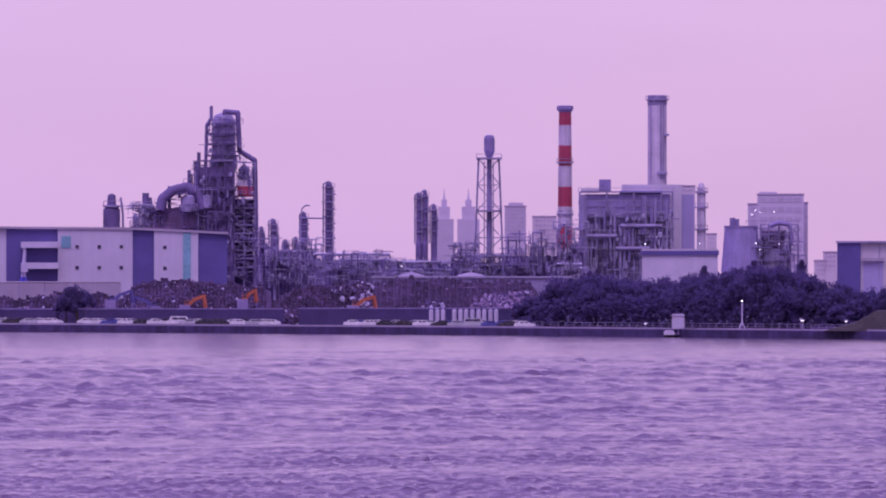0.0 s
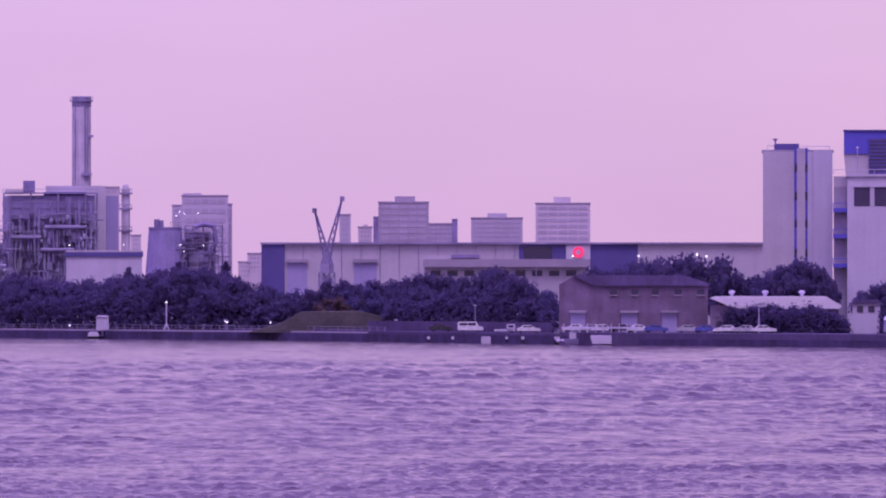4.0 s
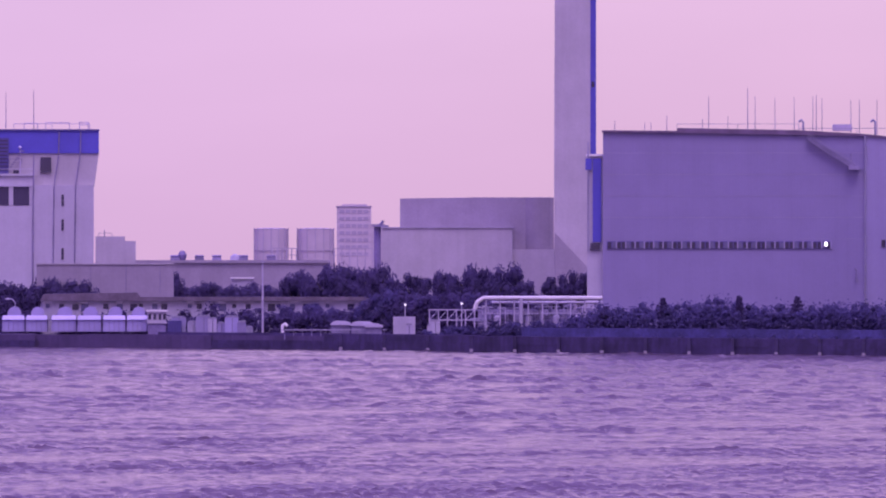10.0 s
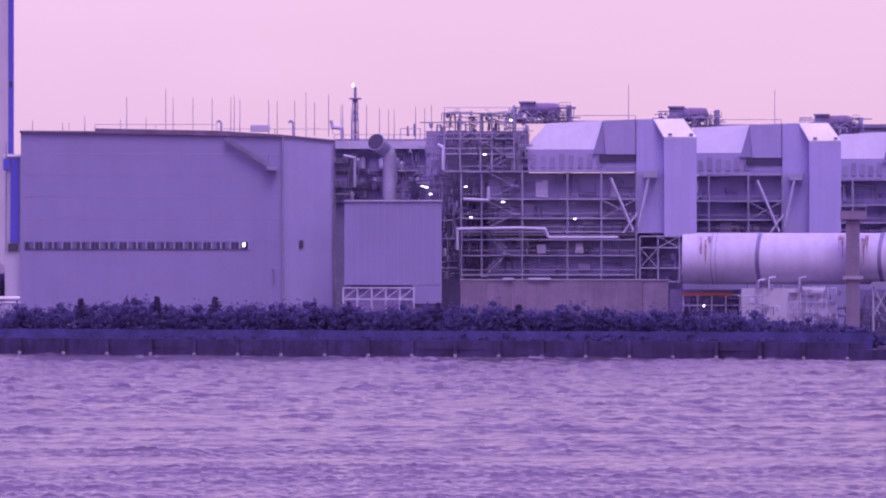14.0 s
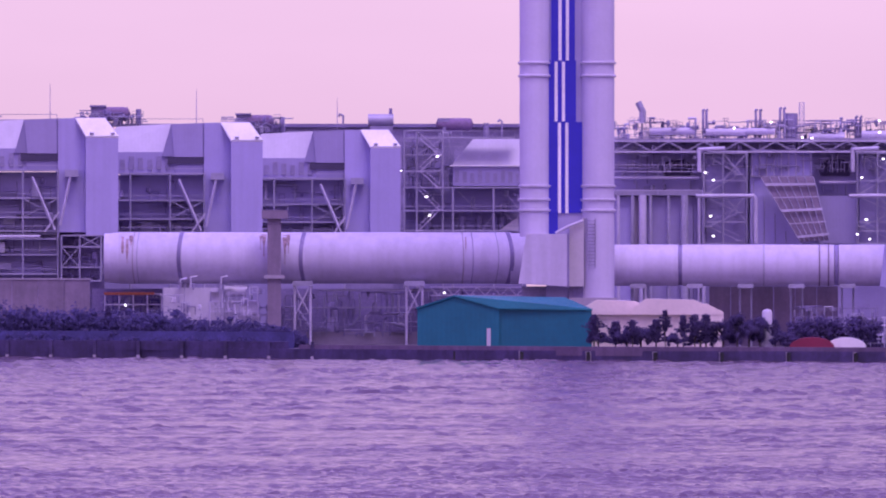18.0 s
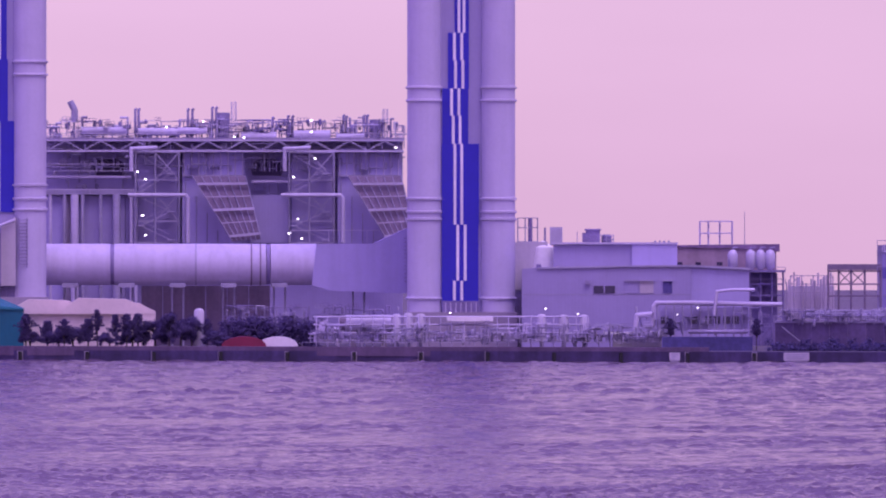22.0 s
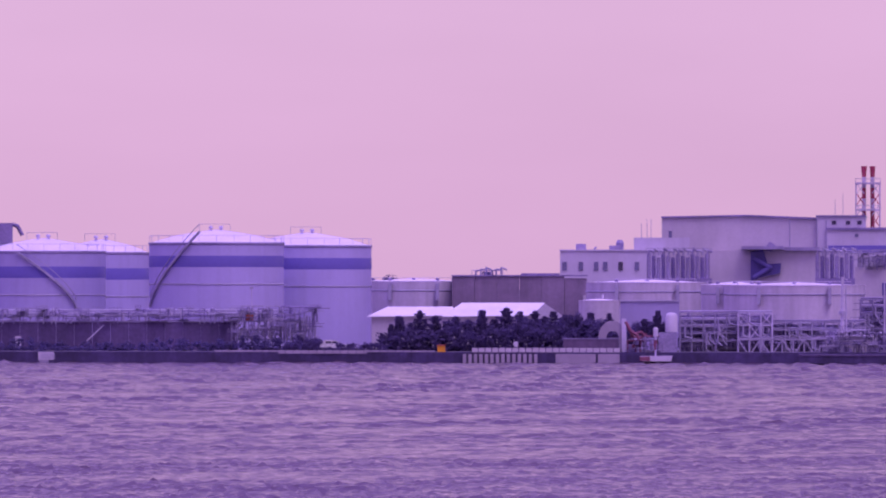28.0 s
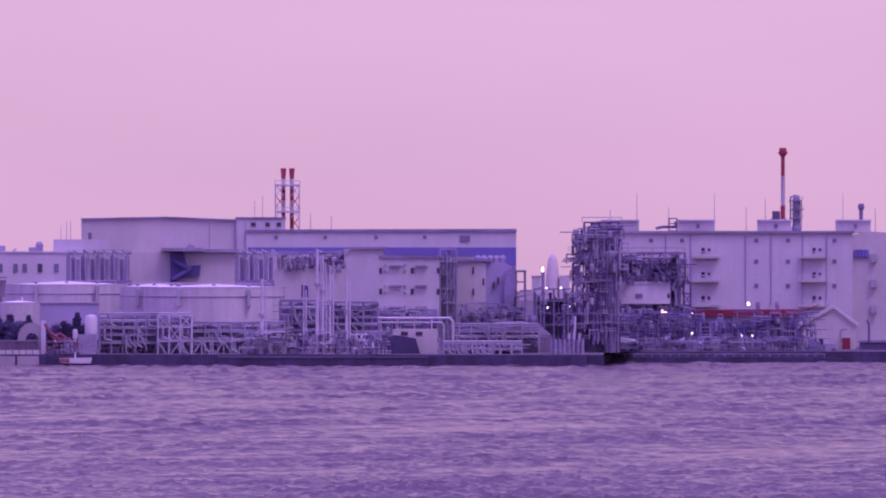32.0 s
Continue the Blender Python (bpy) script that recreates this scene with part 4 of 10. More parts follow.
def clutter(name, label, u1, u2, v1, v2, d, n, seed, mats, big=1.0):
    """A unit of small vessels, pipes, decks and stacks."""
    rr = random.Random(seed)
    c = (u1 + u2) / 2
    t = Thing(name, label, "plant", c, d)
    t.box("base_casing", mats[0], u1, u2, v2 - (v2 - v1) * 0.35, None, 8, 14)
    for k in range(round(n * 0.65)):
        u = rr.uniform(u1 + 5, u2 - 5)
        v = v1 + (v2 - v1) * rr.random() ** 0.7
        m = rr.choice(mats)
        w = rr.uniform(2, 6) * big
        if k % 4 == 0:
            t.turned("vessel", m, u, [(w, GROUND_V(d)), (w, v + w), (w * 0.6, v + 1), (0.5, v)], rr.uniform(1, 7), 12)
        elif k % 4 == 1:
            t.pipe("pipe", m, [(u, v2 + 10, 0.5), (u, v, 0.5), (u + 6 + k % 13, v, 0.5), (u + 6 + k % 13, v2, 0.5)], rr.uniform(0.9, 2.2), n=7)
        elif k % 4 == 2:
            t.box("deck", m, u - rr.uniform(8, 18), u + rr.uniform(8, 18), v, v + 2, 0.5, 7.5)
            t.bar("deck_post", m, (u - 7, v + 2, 3), (u - 7, None, 3), 1.6)
            t.bar("deck_post", m, (u + 7, v + 2, 3), (u + 7, None, 3), 1.6)
        else:
            t.cyl("vent_pipe", m, u, v - rr.uniform(2, 12), v2, rr.uniform(1, 2), y=4, n=8)
    tangle(t, u1, u2, v1 + 4, v2, 0.0, 110, seed, (DSTEEL, MSTEEL, STEEL, MSTEEL), 0.9 * big)
    return t


DARKS = (SOOT, DSTEEL, SOOT, MSTEEL)
clutter("process_unit", "crowded dark process unit of vessels and pipes", 455, 560, 415, 500, 1715, 26, 101, DARKS)
clutter("process_unit", "low dark process unit behind the scrap", 560, 690, 440, 500, 1690, 22, 102, DARKS, 0.8)
clutter("process_unit", "dark process unit beside the flare derrick", 800, 850, 425, 480, 1700, 14, 103, DARKS, 0.8)
clutter("process_unit", "crowded dark process unit below the striped chimney", 895, 985, 405, 480, 1690, 28, 104, DARKS)
clutter("process_unit", "dark pipework at the foot of the boiler house", 985, 1032, 385, 480, 1690, 18, 105, DARKS)
clutter("process_unit", "dark pipework beside the furnace hood", 230, 266, 350, 470, 1752, 16, 106, (DSTEEL, DSTEEL), 0.8)
t = Thing("low_store", "long low dim store behind the scrap heap", "shed", 830, 1640)
t.box("wall", MSTEEL, 660, 1010, 492, None, 0, 10)
t.box("roof", STEEL, 658, 1012, 489, 492, -0.5, 10.5)


# scrap yard
def scrap(name, label, u1, u2, tops, d, deep, seed, count, body=None, mix=None):
    rng = random.Random(seed)
    bits = []
    us, vs = [p[0] for p in tops], [p[1] for p in tops]
    n = 40
    row = []
    for j in range(3):
        for i in range(n + 1):
            u = u1 + (u2 - u1) * i / n
            dd = d + deep * j / 2
            k = (0.12, 1.0, 0.3)[j]
            h = max(0.1, (EYE + (V0 - float(np.interp(u, us, vs))) / R * (d + deep / 2) - GROUND) * k + rng.gauss(0, 0.25))
            a = (u + SHEET[0] - U0) / R
            row.append((dd * math.sin(a), dd * math.cos(a), GROUND + h))
    fs = [(j * (n + 1) + i, j * (n + 1) + i + 1, (j + 1) * (n + 1) + i + 1, (j + 1) * (n + 1) + i) for j in range(2) for i in range(n)]
    ob = new(name, mesh(name, row, fs, body or HEAP))
    tagged(ob, label, "scrap heap", kind="stuff")
    # The few pale steel pieces stand for glints on the scrap.
    for m, part_count, big in mix or ((HEAP, count * 2, 0.6), (RUST, count, 0.6), (SCRAP, count // 3, 0.45), (RUSTY, count // 5, 0.45), (LSTEEL, count // 20, 0.5)):
        bits = []
        for _ in range(part_count):
            f, g = rng.random() * (n - 1), rng.random() * 0.98
            i, j = int(f), 0
            p = Vector(row[i]).lerp(Vector(row[n + 1 + i]), g ** 0.8)
            q = Euler((rng.uniform(0, 6), rng.uniform(0, 6), rng.uniform(0, 6))).to_matrix()
            s = (rng.uniform(0.2, big), rng.uniform(0.1, big * 0.6), rng.uniform(0.05, 0.35))
            v, fc = box_vf(-s[0], s[0], -s[1], s[1], -s[2], s[2])
            bits.append(([tuple(q @ Vector(c) + p + Vector((0, 0, 0.15))) for c in v], fc))
        hang("scrap_pieces", mesh("scrap_pieces", *join_vf(bits), m), ob)["kind"] = "stuff"


scrap("scrap_heap", "broad heap of rusty scrap metal in the yard", 470, 962, [(470, 540), (520, 514), (575, 510), (604, 500), (640, 504), (690, 497), (720, 491), (742, 499), (788, 493), (826, 503), (862, 500), (900, 496), (945, 506), (962, 540)], 1500, 40, 5, 1500)
scrap("scrap_heap", "dark heap of mixed scrap below the warehouse", 215, 480, [(215, 530), (250, 500), (300, 497), (360, 500), (420, 508), (480, 512)], 1500, 34, 6, 800)
scrap("scrap_heap", "low heap of pale scrap near the quay", 505, 565, [(505, 545), (530, 532), (550, 530), (565, 546)], 1425, 12, 8, 240)
scrap("scrap_heap", "low dark heap beside the jib crane", -60, 215, [(-60, 525), (40, 530), (100, 520), (180, 522), (215, 530)], 1510, 30, 9, 500)
scrap("scrap_heap", "black cone of fine scrap in the yard", 492, 606, [(492, 545), (520, 520), (552, 508), (580, 512), (606, 542)], 1468, 14, 31, 500, HEAP, ((HEAP, 900, 0.5), (RUST, 200, 0.5)))
# Pale and white pieces paint the glints on this slope.
scrap("scrap_heap", "bright scrap slope with its glints set in pale pieces", 572, 662, [(572, 530), (600, 512), (640, 500), (655, 503), (662, 520)], 1472, 14, 32, 300, HEAP, ((LSTEEL, 60, 0.9), (STEEL, 70, 0.9), (HEAP, 330, 0.8), (RUST, 200, 0.8), (WHITE, 20, 0.5)))
scrap("scrap_heap", "low heap of pale pinkish shredded scrap", 832, 958, [(832, 545), (856, 526), (900, 519), (940, 518), (958, 540)], 1440, 18, 33, 400, SCRAP, ((PALESCRAP, 620, 0.6), (SCRAP, 420, 0.6), (RUST, 300, 0.6), (LSTEEL, 50, 0.5)))
# Here too the glints are pale-coloured pieces.
scrap("scrap_heap", "small pile of glinting sheet scrap by the wall", 742, 786, [(742, 548), (756, 538), (776, 535), (786, 548)], 1425, 8, 34, 100, RUST, ((LSTEEL, 50, 0.6), (RUST, 120, 0.6)))


def excavator(u, v, d, m, flip=1, reach=1.0):
    t = Thing("scrap_excavator", "orange scrap excavator with a bent boom" if m is ORANGE else "blue material handler with a raised boom", "excavator", u, d, group="scrap excavators")
    t.box("track", TYRE, u - 11, u + 11, GROUND_V(d) - 8, None, -1.3, -0.5)
    t.box("track", TYRE, u - 11, u + 11, GROUND_V(d) - 8, None, 0.7, 1.5)
    t.box("house", DSTEEL, u - 10, u + 9, v + 6, GROUND_V(d) - 8, -1.3, 1.3)
    cab = t.box("cab", m, u + 3 * flip - 4, u + 3 * flip + 4, v - 2, v + 6, -1.2, 0)
    t.box("cab_window", GLASS, u + 3 * flip - 3, u + 3 * flip + 3, v - 1, v + 3, -1.25, -1.0, cab)
    k = flip * reach
    t.bar("boom", m, (u, v + 12, -0.4), (u + 17 * k, v - 3, -0.4), 6.5)
    t.bar("boom_end", m, (u + 15 * k, v - 2.5, -0.4), (u + 37 * k, v - 10, -0.4), 5.5)
    t.bar("stick", m, (u + 36 * k, v - 12, -0.4), (u + 40 * k, v + 11, -0.4), 5.0)
    t.turned("grab", DSTEEL, u + 40 * k, [(1.5, v + 20), (4, v + 15), (2, v + 10)], 0, 8)


for a in ((328, 534, 1478, ORANGE, 1, 0.9), (430, 524, 1485, ORANGE, 1, 0.6), (625, 535, 1470, ORANGE, 1), (196, 525, 1475, NAVY, 1), (276, 536, 1476, NAVY, -1)):
    excavator(*a)
t = Thing("yard_wall", "long black yard wall behind the parked cars", "wall", 740, 1412)
t.box("panel", TARRED, 530, 952, 547, None, 0, 0.6)
t.box("coping", DSTEEL, 528, 954, 545, 547, -0.1, 0.7)
for a, b, d in ((-200, 150, 1502), (152, 520, 1464)):
    t = Thing("yard_wall", "low dark yard wall behind the parked cars", "wall", (a + b) / 2, d)
    t.box("panel", TARRED, a, b, 548, None, 0, 0.6)
    t.box("coping", DSTEEL, a, b, 546, 548, -0.1, 0.7)
tree(137, 500, 25, 1494, "dark", "yard trees")
tree(118, 516, 16, 1496, "dark", "yard trees")
for u in (763, 774, 784, 804, 815, 825, 836, 847, 857, 868, 878):
    t = Thing("white_tank", "small upright white yard tank", "tank", u, 1405, group="row of white tanks")
    t.turned("shell", WHITE, u, [(3.9, GROUND_V(1405)), (3.9, 550), (3.2, 548.5)], 0, 12)
    t.cyl("lid", LSTEEL, u, 547, 549.2, 1.6, n=8)
rr = random.Random(11)
for i in range(40):
    u = -60 + i * 14.2 + rr.uniform(-3, 3)
    if 97 < u < 146 or 480 < u < 560:
        continue
    van = rr.random() < 0.06
    car(u, shore(u, 10 + (i % 2) * 7), CARS[rr.choice((0, 0, 0, 1, 2, 3))], 4.4 if not van else 4.8, 1.4 if not van else 1.9, rr.choice((90, 270)), label="white parked van on the quay" if van else "pale parked car on the quay")
for i in range(21):
    u = 626 + i * 15.2 + rr.uniform(-3, 3)
    van = rr.random() < 0.06
    car(u, shore(u, 10 + (i % 2) * 7), CARS[rr.choice((0, 0, 1, 1, 2, 3, 3))], 4.4 if not van else 4.8, 1.4 if not van else 1.9, rr.choice((90, 270)), label="white parked van on the quay" if van else "pale parked car on the quay")

# tree belt on the point
rr = random.Random(21)
for i in range(38):
    u = 955 + i * 14.8 + rr.uniform(-6, 6)
    top = float(np.interp(u, (945, 985, 1040, 1110, 1200, 1260, 1330, 1400, 1440, 1500), (525, 505, 488, 500, 492, 478, 472, 470, 500, 508))) + rr.uniform(-6, 10)
    tree(u, top - 6, rr.uniform(24, 42), shore(u, rr.uniform(30, 60)), "dark")
for u, top in ((1010, 494), (1044, 481), (1335, 462), (1418, 462), (1246, 472)):
    tree(u, top, 16, shore(u, 55), "pine")
hedge("shore_bushes", "dark bushes along the foot of the tree belt", 945, 1500, [(945, 545), (1010, 522), (1250, 512), (1420, 522), (1500, 540)], shore(1200, 22), 8, LEAF, 3, 1.8, 0.34, 44)

def local(t, u, d, z):
    """A point at bearing u, distance d and height z, in the thing's own axes."""
    a = (u + SHEET[0] - U0) / R - t.f
    return d * math.sin(a) - t.ox, d * math.cos(a) - t.oy, z - t.base


def shore_strip(name, label, category, u1, u2, back, thick, z1, z2, material, step=60, group="", piece="segment", gap=0.0):
    """A wall or kerb that follows the shore, in segments."""
    c = (u1 + u2) / 2
    t = Thing(name, label, category, c, shore(c, back), base=z1, group=group)
    n = max(1, round((u2 - u1) / step))
    for i in range(n):
        a, b = u1 + (u2 - u1) * i / n, u1 + (u2 - u1) * (i + 1 - gap) / n
        q = [local(t, a, shore(a, back), z1), local(t, b, shore(b, back), z1), local(t, b, shore(b, back) + thick, z1), local(t, a, shore(a, back) + thick, z1)]
        t.raw(piece, material, (q + [(x, y, z2 - z1) for x, y, _ in q], list(BOXF)))
    return t


def shore_fence(label, u1, u2, back, high, step, material, base=GROUND, w=0.05):
    c = (u1 + u2) / 2
    t = Thing("railing", label, "fence", c, shore(c, back), base=base)
    n = max(2, round((u2 - u1) / step))
    last = None
    for i in range(n + 1):
        u = u1 + (u2 - u1) * i / n
        p = Vector(local(t, u, shore(u, back), base))
        t.raw("post", material, tube_vf(p, p + Vector((0, 0, high)), w, w, 4))
        if last:
            for k in (1.0, 0.55):
                t.raw("rail", material, tube_vf(last + Vector((0, 0, high * k)), p + Vector((0, 0, high * k)), w * 0.8, w * 0.8, 4))
        last = p
    return t


# quay furniture and the small float
t = Thing("white_hut", "white boxy hut on a frame between two pontoons", "hut", 1200, shore(1200, -4), base=0.0)
for a, b, top in ((1174, 1194, 585), (1213, 1226, 586)):
    p = t.slab("pontoon", WHITE, [(a, top + 8), (a + 1, top + 2), (a + 4, top), (b - 4, top), (b - 1, top + 2), (b, top + 8)], 0, 3.6, label="white rounded pontoon")
    t.box("fender", TYRE, a + 1, b - 1, top + 8, top + 19, 0.2, 3.4, p)
t.box("cross_beam", DSTEEL, 1186, 1222, 589, 593, 1.2, 2.4)
for u in (1191, 1200, 1208):
    t.box("leg", DSTEEL, u - 1, u + 1, 581, 590, 0.6, 1)
cabin = t.box("cabin", WHITE, 1189, 1211, 559, 582, 0.4, 3.2)
t.box("door", LSTEEL, 1202, 1207, 564, 581, 0.34, 0.5, cabin)
t.slab("roof", LSTEEL, [(1188, 559), (1191, 556), (1209, 556), (1212, 559)], 0.2, 3.4)
shore_fence("low grey railing along the quay edge", 946, 1700, 5, 1.2, 14, STEEL)
shore_strip("kerb", "pale concrete kerb along the quay edge", "kerb", -300, 1700, 1.5, 0.6, GROUND, GROUND + 0.35, GREY, 70)
t = Thing("beacon", "small white tripod beacon with a light", "beacon", 1313, shore(1313, 3))
for du, y in ((-6, 0), (6, 0), (0, 1.5)):
    t.bar("leg", LSTEEL, (1313, 570, 0.5), (1313 + du, None, y), 1.6)
t.cyl("pole", LSTEEL, 1313, 535, 572, 1.2, y=0.5, n=8)
lamp_head(t, 1313, 533, 0.5, 2)
for u, v in ((1142, 572), (1420, 566), (1497, 567)):
    street_lamp(u, v, shore(u, 16), "park lamps")

# ---------- grassy bank, long hangar and cranes ----------
sheet(504.9, 1.6)
t = Thing("grass_bank", "dull grassy bank sloping to the quay", "bank", 1090, shore(1090, 10))
t.slab("turf", GRASS, [(950, None), (1010, 572), (1045, 552), (1150, 550), (1200, 562), (1215, None)], 0, 18)
shore_strip("retaining_wall", "low concrete retaining wall under the bank", "wall", 930, 1230, 7, 0.5, GROUND, GROUND + 0.8, QUAYC, 40, piece="panel")
for u, top, half, k in ((985, 560, 26, "olive"), (1010, 556, 22, "olive"), (1030, 558, 20, "dark"), (940, 520, 26, "dark"), (970, 510, 26, "dark"), (1010, 508, 26, "olive"), (1040, 506, 28, "olive"), (1070, 505, 26, "dark"),
                        (1085, 512, 24, "brown"), (1105, 520, 26, "brown"), (1130, 505, 26, "olive"), (1165, 500, 26, "olive"), (1190, 498, 26, "dark"), (1215, 490, 30, "dark"), (1240, 482, 32, "dark"), (1262, 476, 30, "dark"),
                        (1290, 480, 34, "dark"), (1320, 486, 30, "dark"), (1345, 478, 30, "dark"), (1372, 470, 32, "dark"), (1400, 466, 34, "dark"), (1425, 480, 28, "dark"), (1440, 495, 26, "dark"), (1462, 505, 24, "olive"), (1482, 510, 24, "olive"),
                        (1130, 488, 24, "dark"), (1100, 490, 22, "dark"), (1170, 490, 22, "dark"), (1250, 500, 36, "dark"), (1330, 500, 38, "dark"), (1395, 500, 40, "dark")):
    tree(u, top, half, shore(u, RNG.uniform(34, 60)), k)
hedge("shore_bushes", "dark undergrowth behind the quay wall", 1200, 1495, [(1200, 525), (1380, 515), (1495, 535)], shore(1340, 26), 8, LEAF, 4, 1.8, 0.34, 44)
shore_strip("quay_fence_wall", "grey panelled wall along the mooring quay", "wall", 1165, 1490, 14, 0.4, GROUND, GROUND + 2.3, QUAYC, 27, piece="panel")
shore_strip("mooring_kerb", "dark timber-faced mooring kerb", "kerb", 1165, 1500, -0.8, 14.0, 0.2, 1.95, QUAYC, 40)
for u, w in ((1275, 12), (1318, 12), (1382, 34), (1412, 9), (1440, 8), (1500, 12)):
    t = Thing("white_fender", "white painted fender board on the quay face", "fender", u, shore(u, -1.6), group="white fenders", base=0.0)
    t.box("board", WHITE, u - w / 2, u + w / 2, 595, 600 if w < 30 else 607, 0, 0.3)
    t.box("backing", TYRE, u - w / 2 + 1, u + w / 2 - 1, 598, 612, 0.3, 1.5)
car(1346, shore(1346, 8), CARS[0], 4.7, 1.9, label="white parked van on the mooring quay", base=1.95)
car(1449, shore(1449, 8), CARS[0], 4.3, 1.4, label="white parked car on the mooring quay", base=1.95)
car(1293, shore(1293, 9), CARS[2], 4.3, 1.5, label="black parked car on the mooring quay", base=1.95)
t = Thing("pickup_truck", "white pickup truck with an open load bed", "truck", 1415, shore(1415, 8), base=1.95)
t.box("bed", WHITE, 1388, 1422, 582, 586, 0, 1.7)
t.box("cab", WHITE, 1410, 1425, 573, 586, 0, 1.7)
t.box("cab_window", GLASS, 1413, 1422, 575, 579, -0.02, 1.72)
for u in (1395, 1418):
    t.cyl("wheel", TYRE, u, 581, None, 3, y=0.3, n=10)
for u, v in ((1354, 540), (1214, 566), (912, 566)):
    street_lamp(u, v, shore(u, 18), "park lamps", lit=v > 550)
t = Thing("utility_pole", "plain grey utility pole above the trees", "pole", 1462, shore(1462, 70))
t.cyl("pole", MSTEEL, 1462, 461, None, 1.2, 0.9, n=8)

t = Thing("long_hangar", "very long pale hangar with navy end and lit sign", "hangar", 1400, 1500, face=1400)
t.box("wall", NAVY, 976, 1017, 431, None, -0.5, 40, label="navy end bay")
w = t.box("wall", PALE, 1017, 1432, 432, None, 0, 40)
for a, b in ((1020, 1059), (1138, 1182)):
    t.box("door_hood", GREY, a, b, 458, 464, -1, 0, w)
    t.box("roller_door", PANEL, a + 2, b - 2, 464, None, -0.12, 0.1, w)
for k in range(12):
    u = 1050 + k * 34
    t.bar("downpipe", STEEL, (u, 434, -0.15), (u, 500, -0.15), 1, w)
t.box("wall", NAVY, 1432, 1527, 433, 467, -0.2, 40)
t.box("window_band", GLASS, 1440, 1490, 436, 462, -0.3, 0, label="dark window band")
s = t.box("wall", WHITE, 1515, 1558, 433, 480, -0.6, 40, label="white sign bay")
ring = [(10 * math.cos(a), 10 * math.sin(a)) for a in [i * math.pi / 10 for i in range(20)]]
t.slab("sign", REDLIT, [(1537 + x, 446 + y) for x, y in ring], -0.9, -0.6, s, "glowing red round sign")
t.slab("sign_core", WHITE, [(1537 + x * 0.4, 446 + y * 0.4) for x, y in ring], -1.0, -0.8, s)
t.box("wall", NAVY, 1558, 1642, 432, None, -0.2, 40)
t.box("wall", PALE, 1642, 1885, 432, None, 0, 40)
t.box("roof", MSTEEL, 974, 1887, 428.5, 432, -1, 41)
for u, v in ((1527, 452), (1643, 452), (1747, 450), (1763, 453)):
    lamp_head(t, u, v, -1.5, 2.2)
t = Thing("canopy_building", "low pale building with a flat overhanging roof", "building", 1370, 1420)
t.box("wall", PALE, 1264, 1556, 472, None, 0, 15)
t.box("roof", GREY, 1262, 1558, 458, 472, -2, 16)
t.box("clerestory", DSTEEL, 1312, 1362, 450, 456, 4, 6)
t.box("roof_house", PALE, 1264, 1366, 452, 458, 5, 10)
for i in range(9):
    t.box("window", GLASS, 1275 + i * 30, 1293 + i * 30, 478, 488, -0.1, 0.2)

# luffing cranes
for tip, knee, foot, d in (((1119, 350), (1097, 420), (1088, 482), 1380), ((1070, 371), (1084, 410), (1096, 482), 1383)):
    t = Thing("luffing_crane", "dark harbour crane with a lattice jib raised", "crane", foot[0], d, group="luffing cranes")
    t.steel(MSTEEL, [foot[0] - 10, foot[0], foot[0] + 10], [482, 506, None], (-2, 2), 2.0, [(0, 0), (1, 0)])
    t.box("house", MSTEEL, foot[0] - 8, foot[0] + 8, 466, 482, -2.5, 2.5)
    t.cyl("mast", MSTEEL, foot[0], 445, 464, 5, 3, n=8)
    du = 7
    for k in (-1, 1):
        t.bar("jib_chord", DSTEEL, (foot[0] + k * du, 470, 0), tip + (0,), 2.2)
    for i in range(9):
        k1, k2 = i / 9, (i + 1) / 9
        f = lambda k, s: (foot[0] + (tip[0] - foot[0]) * k + s * du * (1 - k), 470 + (tip[1] - 470) * k, 0)
        t.bar("lacing", DSTEEL, f(k1, -1), f(k2, 1), 1.1)
        t.bar("lacing", DSTEEL, f(k1, 1), f(k2, -1), 1.1)
    t.box("jib_head", DSTEEL, tip[0] - 4, tip[0] + 4, tip[1] - 3, tip[1] + 5, -1, 1)
    t.bar("stay", DSTEEL, (foot[0], 446, 0), (tip[0], tip[1] + 4, 0), 0.7)

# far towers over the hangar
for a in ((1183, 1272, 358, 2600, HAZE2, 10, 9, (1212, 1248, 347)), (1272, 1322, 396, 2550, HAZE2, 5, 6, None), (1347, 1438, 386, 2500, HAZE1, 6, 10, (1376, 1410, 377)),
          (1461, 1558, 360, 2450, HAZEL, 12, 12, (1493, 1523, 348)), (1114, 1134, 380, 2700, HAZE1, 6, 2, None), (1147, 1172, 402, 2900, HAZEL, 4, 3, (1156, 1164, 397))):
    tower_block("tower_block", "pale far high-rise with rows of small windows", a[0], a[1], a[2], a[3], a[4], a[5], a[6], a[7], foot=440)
for u1, u2, v in ((1174, 1183, 384), (1313, 1323, 388)):
    t = Thing("dark_stack", "short dark stack beside the high-rise", "chimney", (u1 + u2) / 2, 2500)
    t.box("shaft", DSTEEL, u1, u2, v, None, 0, 2)
    t.box("cap", MSTEEL, u1 - 0.6, u2 + 0.6, v - 1.5, v, -0.2, 2.2)

# ---------- brick store, silos and sheds ----------
sheet(1529.8, 1.6)
d0 = shore(610, 26)
t = Thing("brick_store", "old dull brick store with a tiled gable roof", "building", 610, d0)
w = t.box("wall", BRICK, 478, 741, 502, None, 0, 16, label="weathered dull brick wall")
t.slab("gable", BRICK, [(478, 503), (506, 487), (541, 503)], 0.02, 15.9)
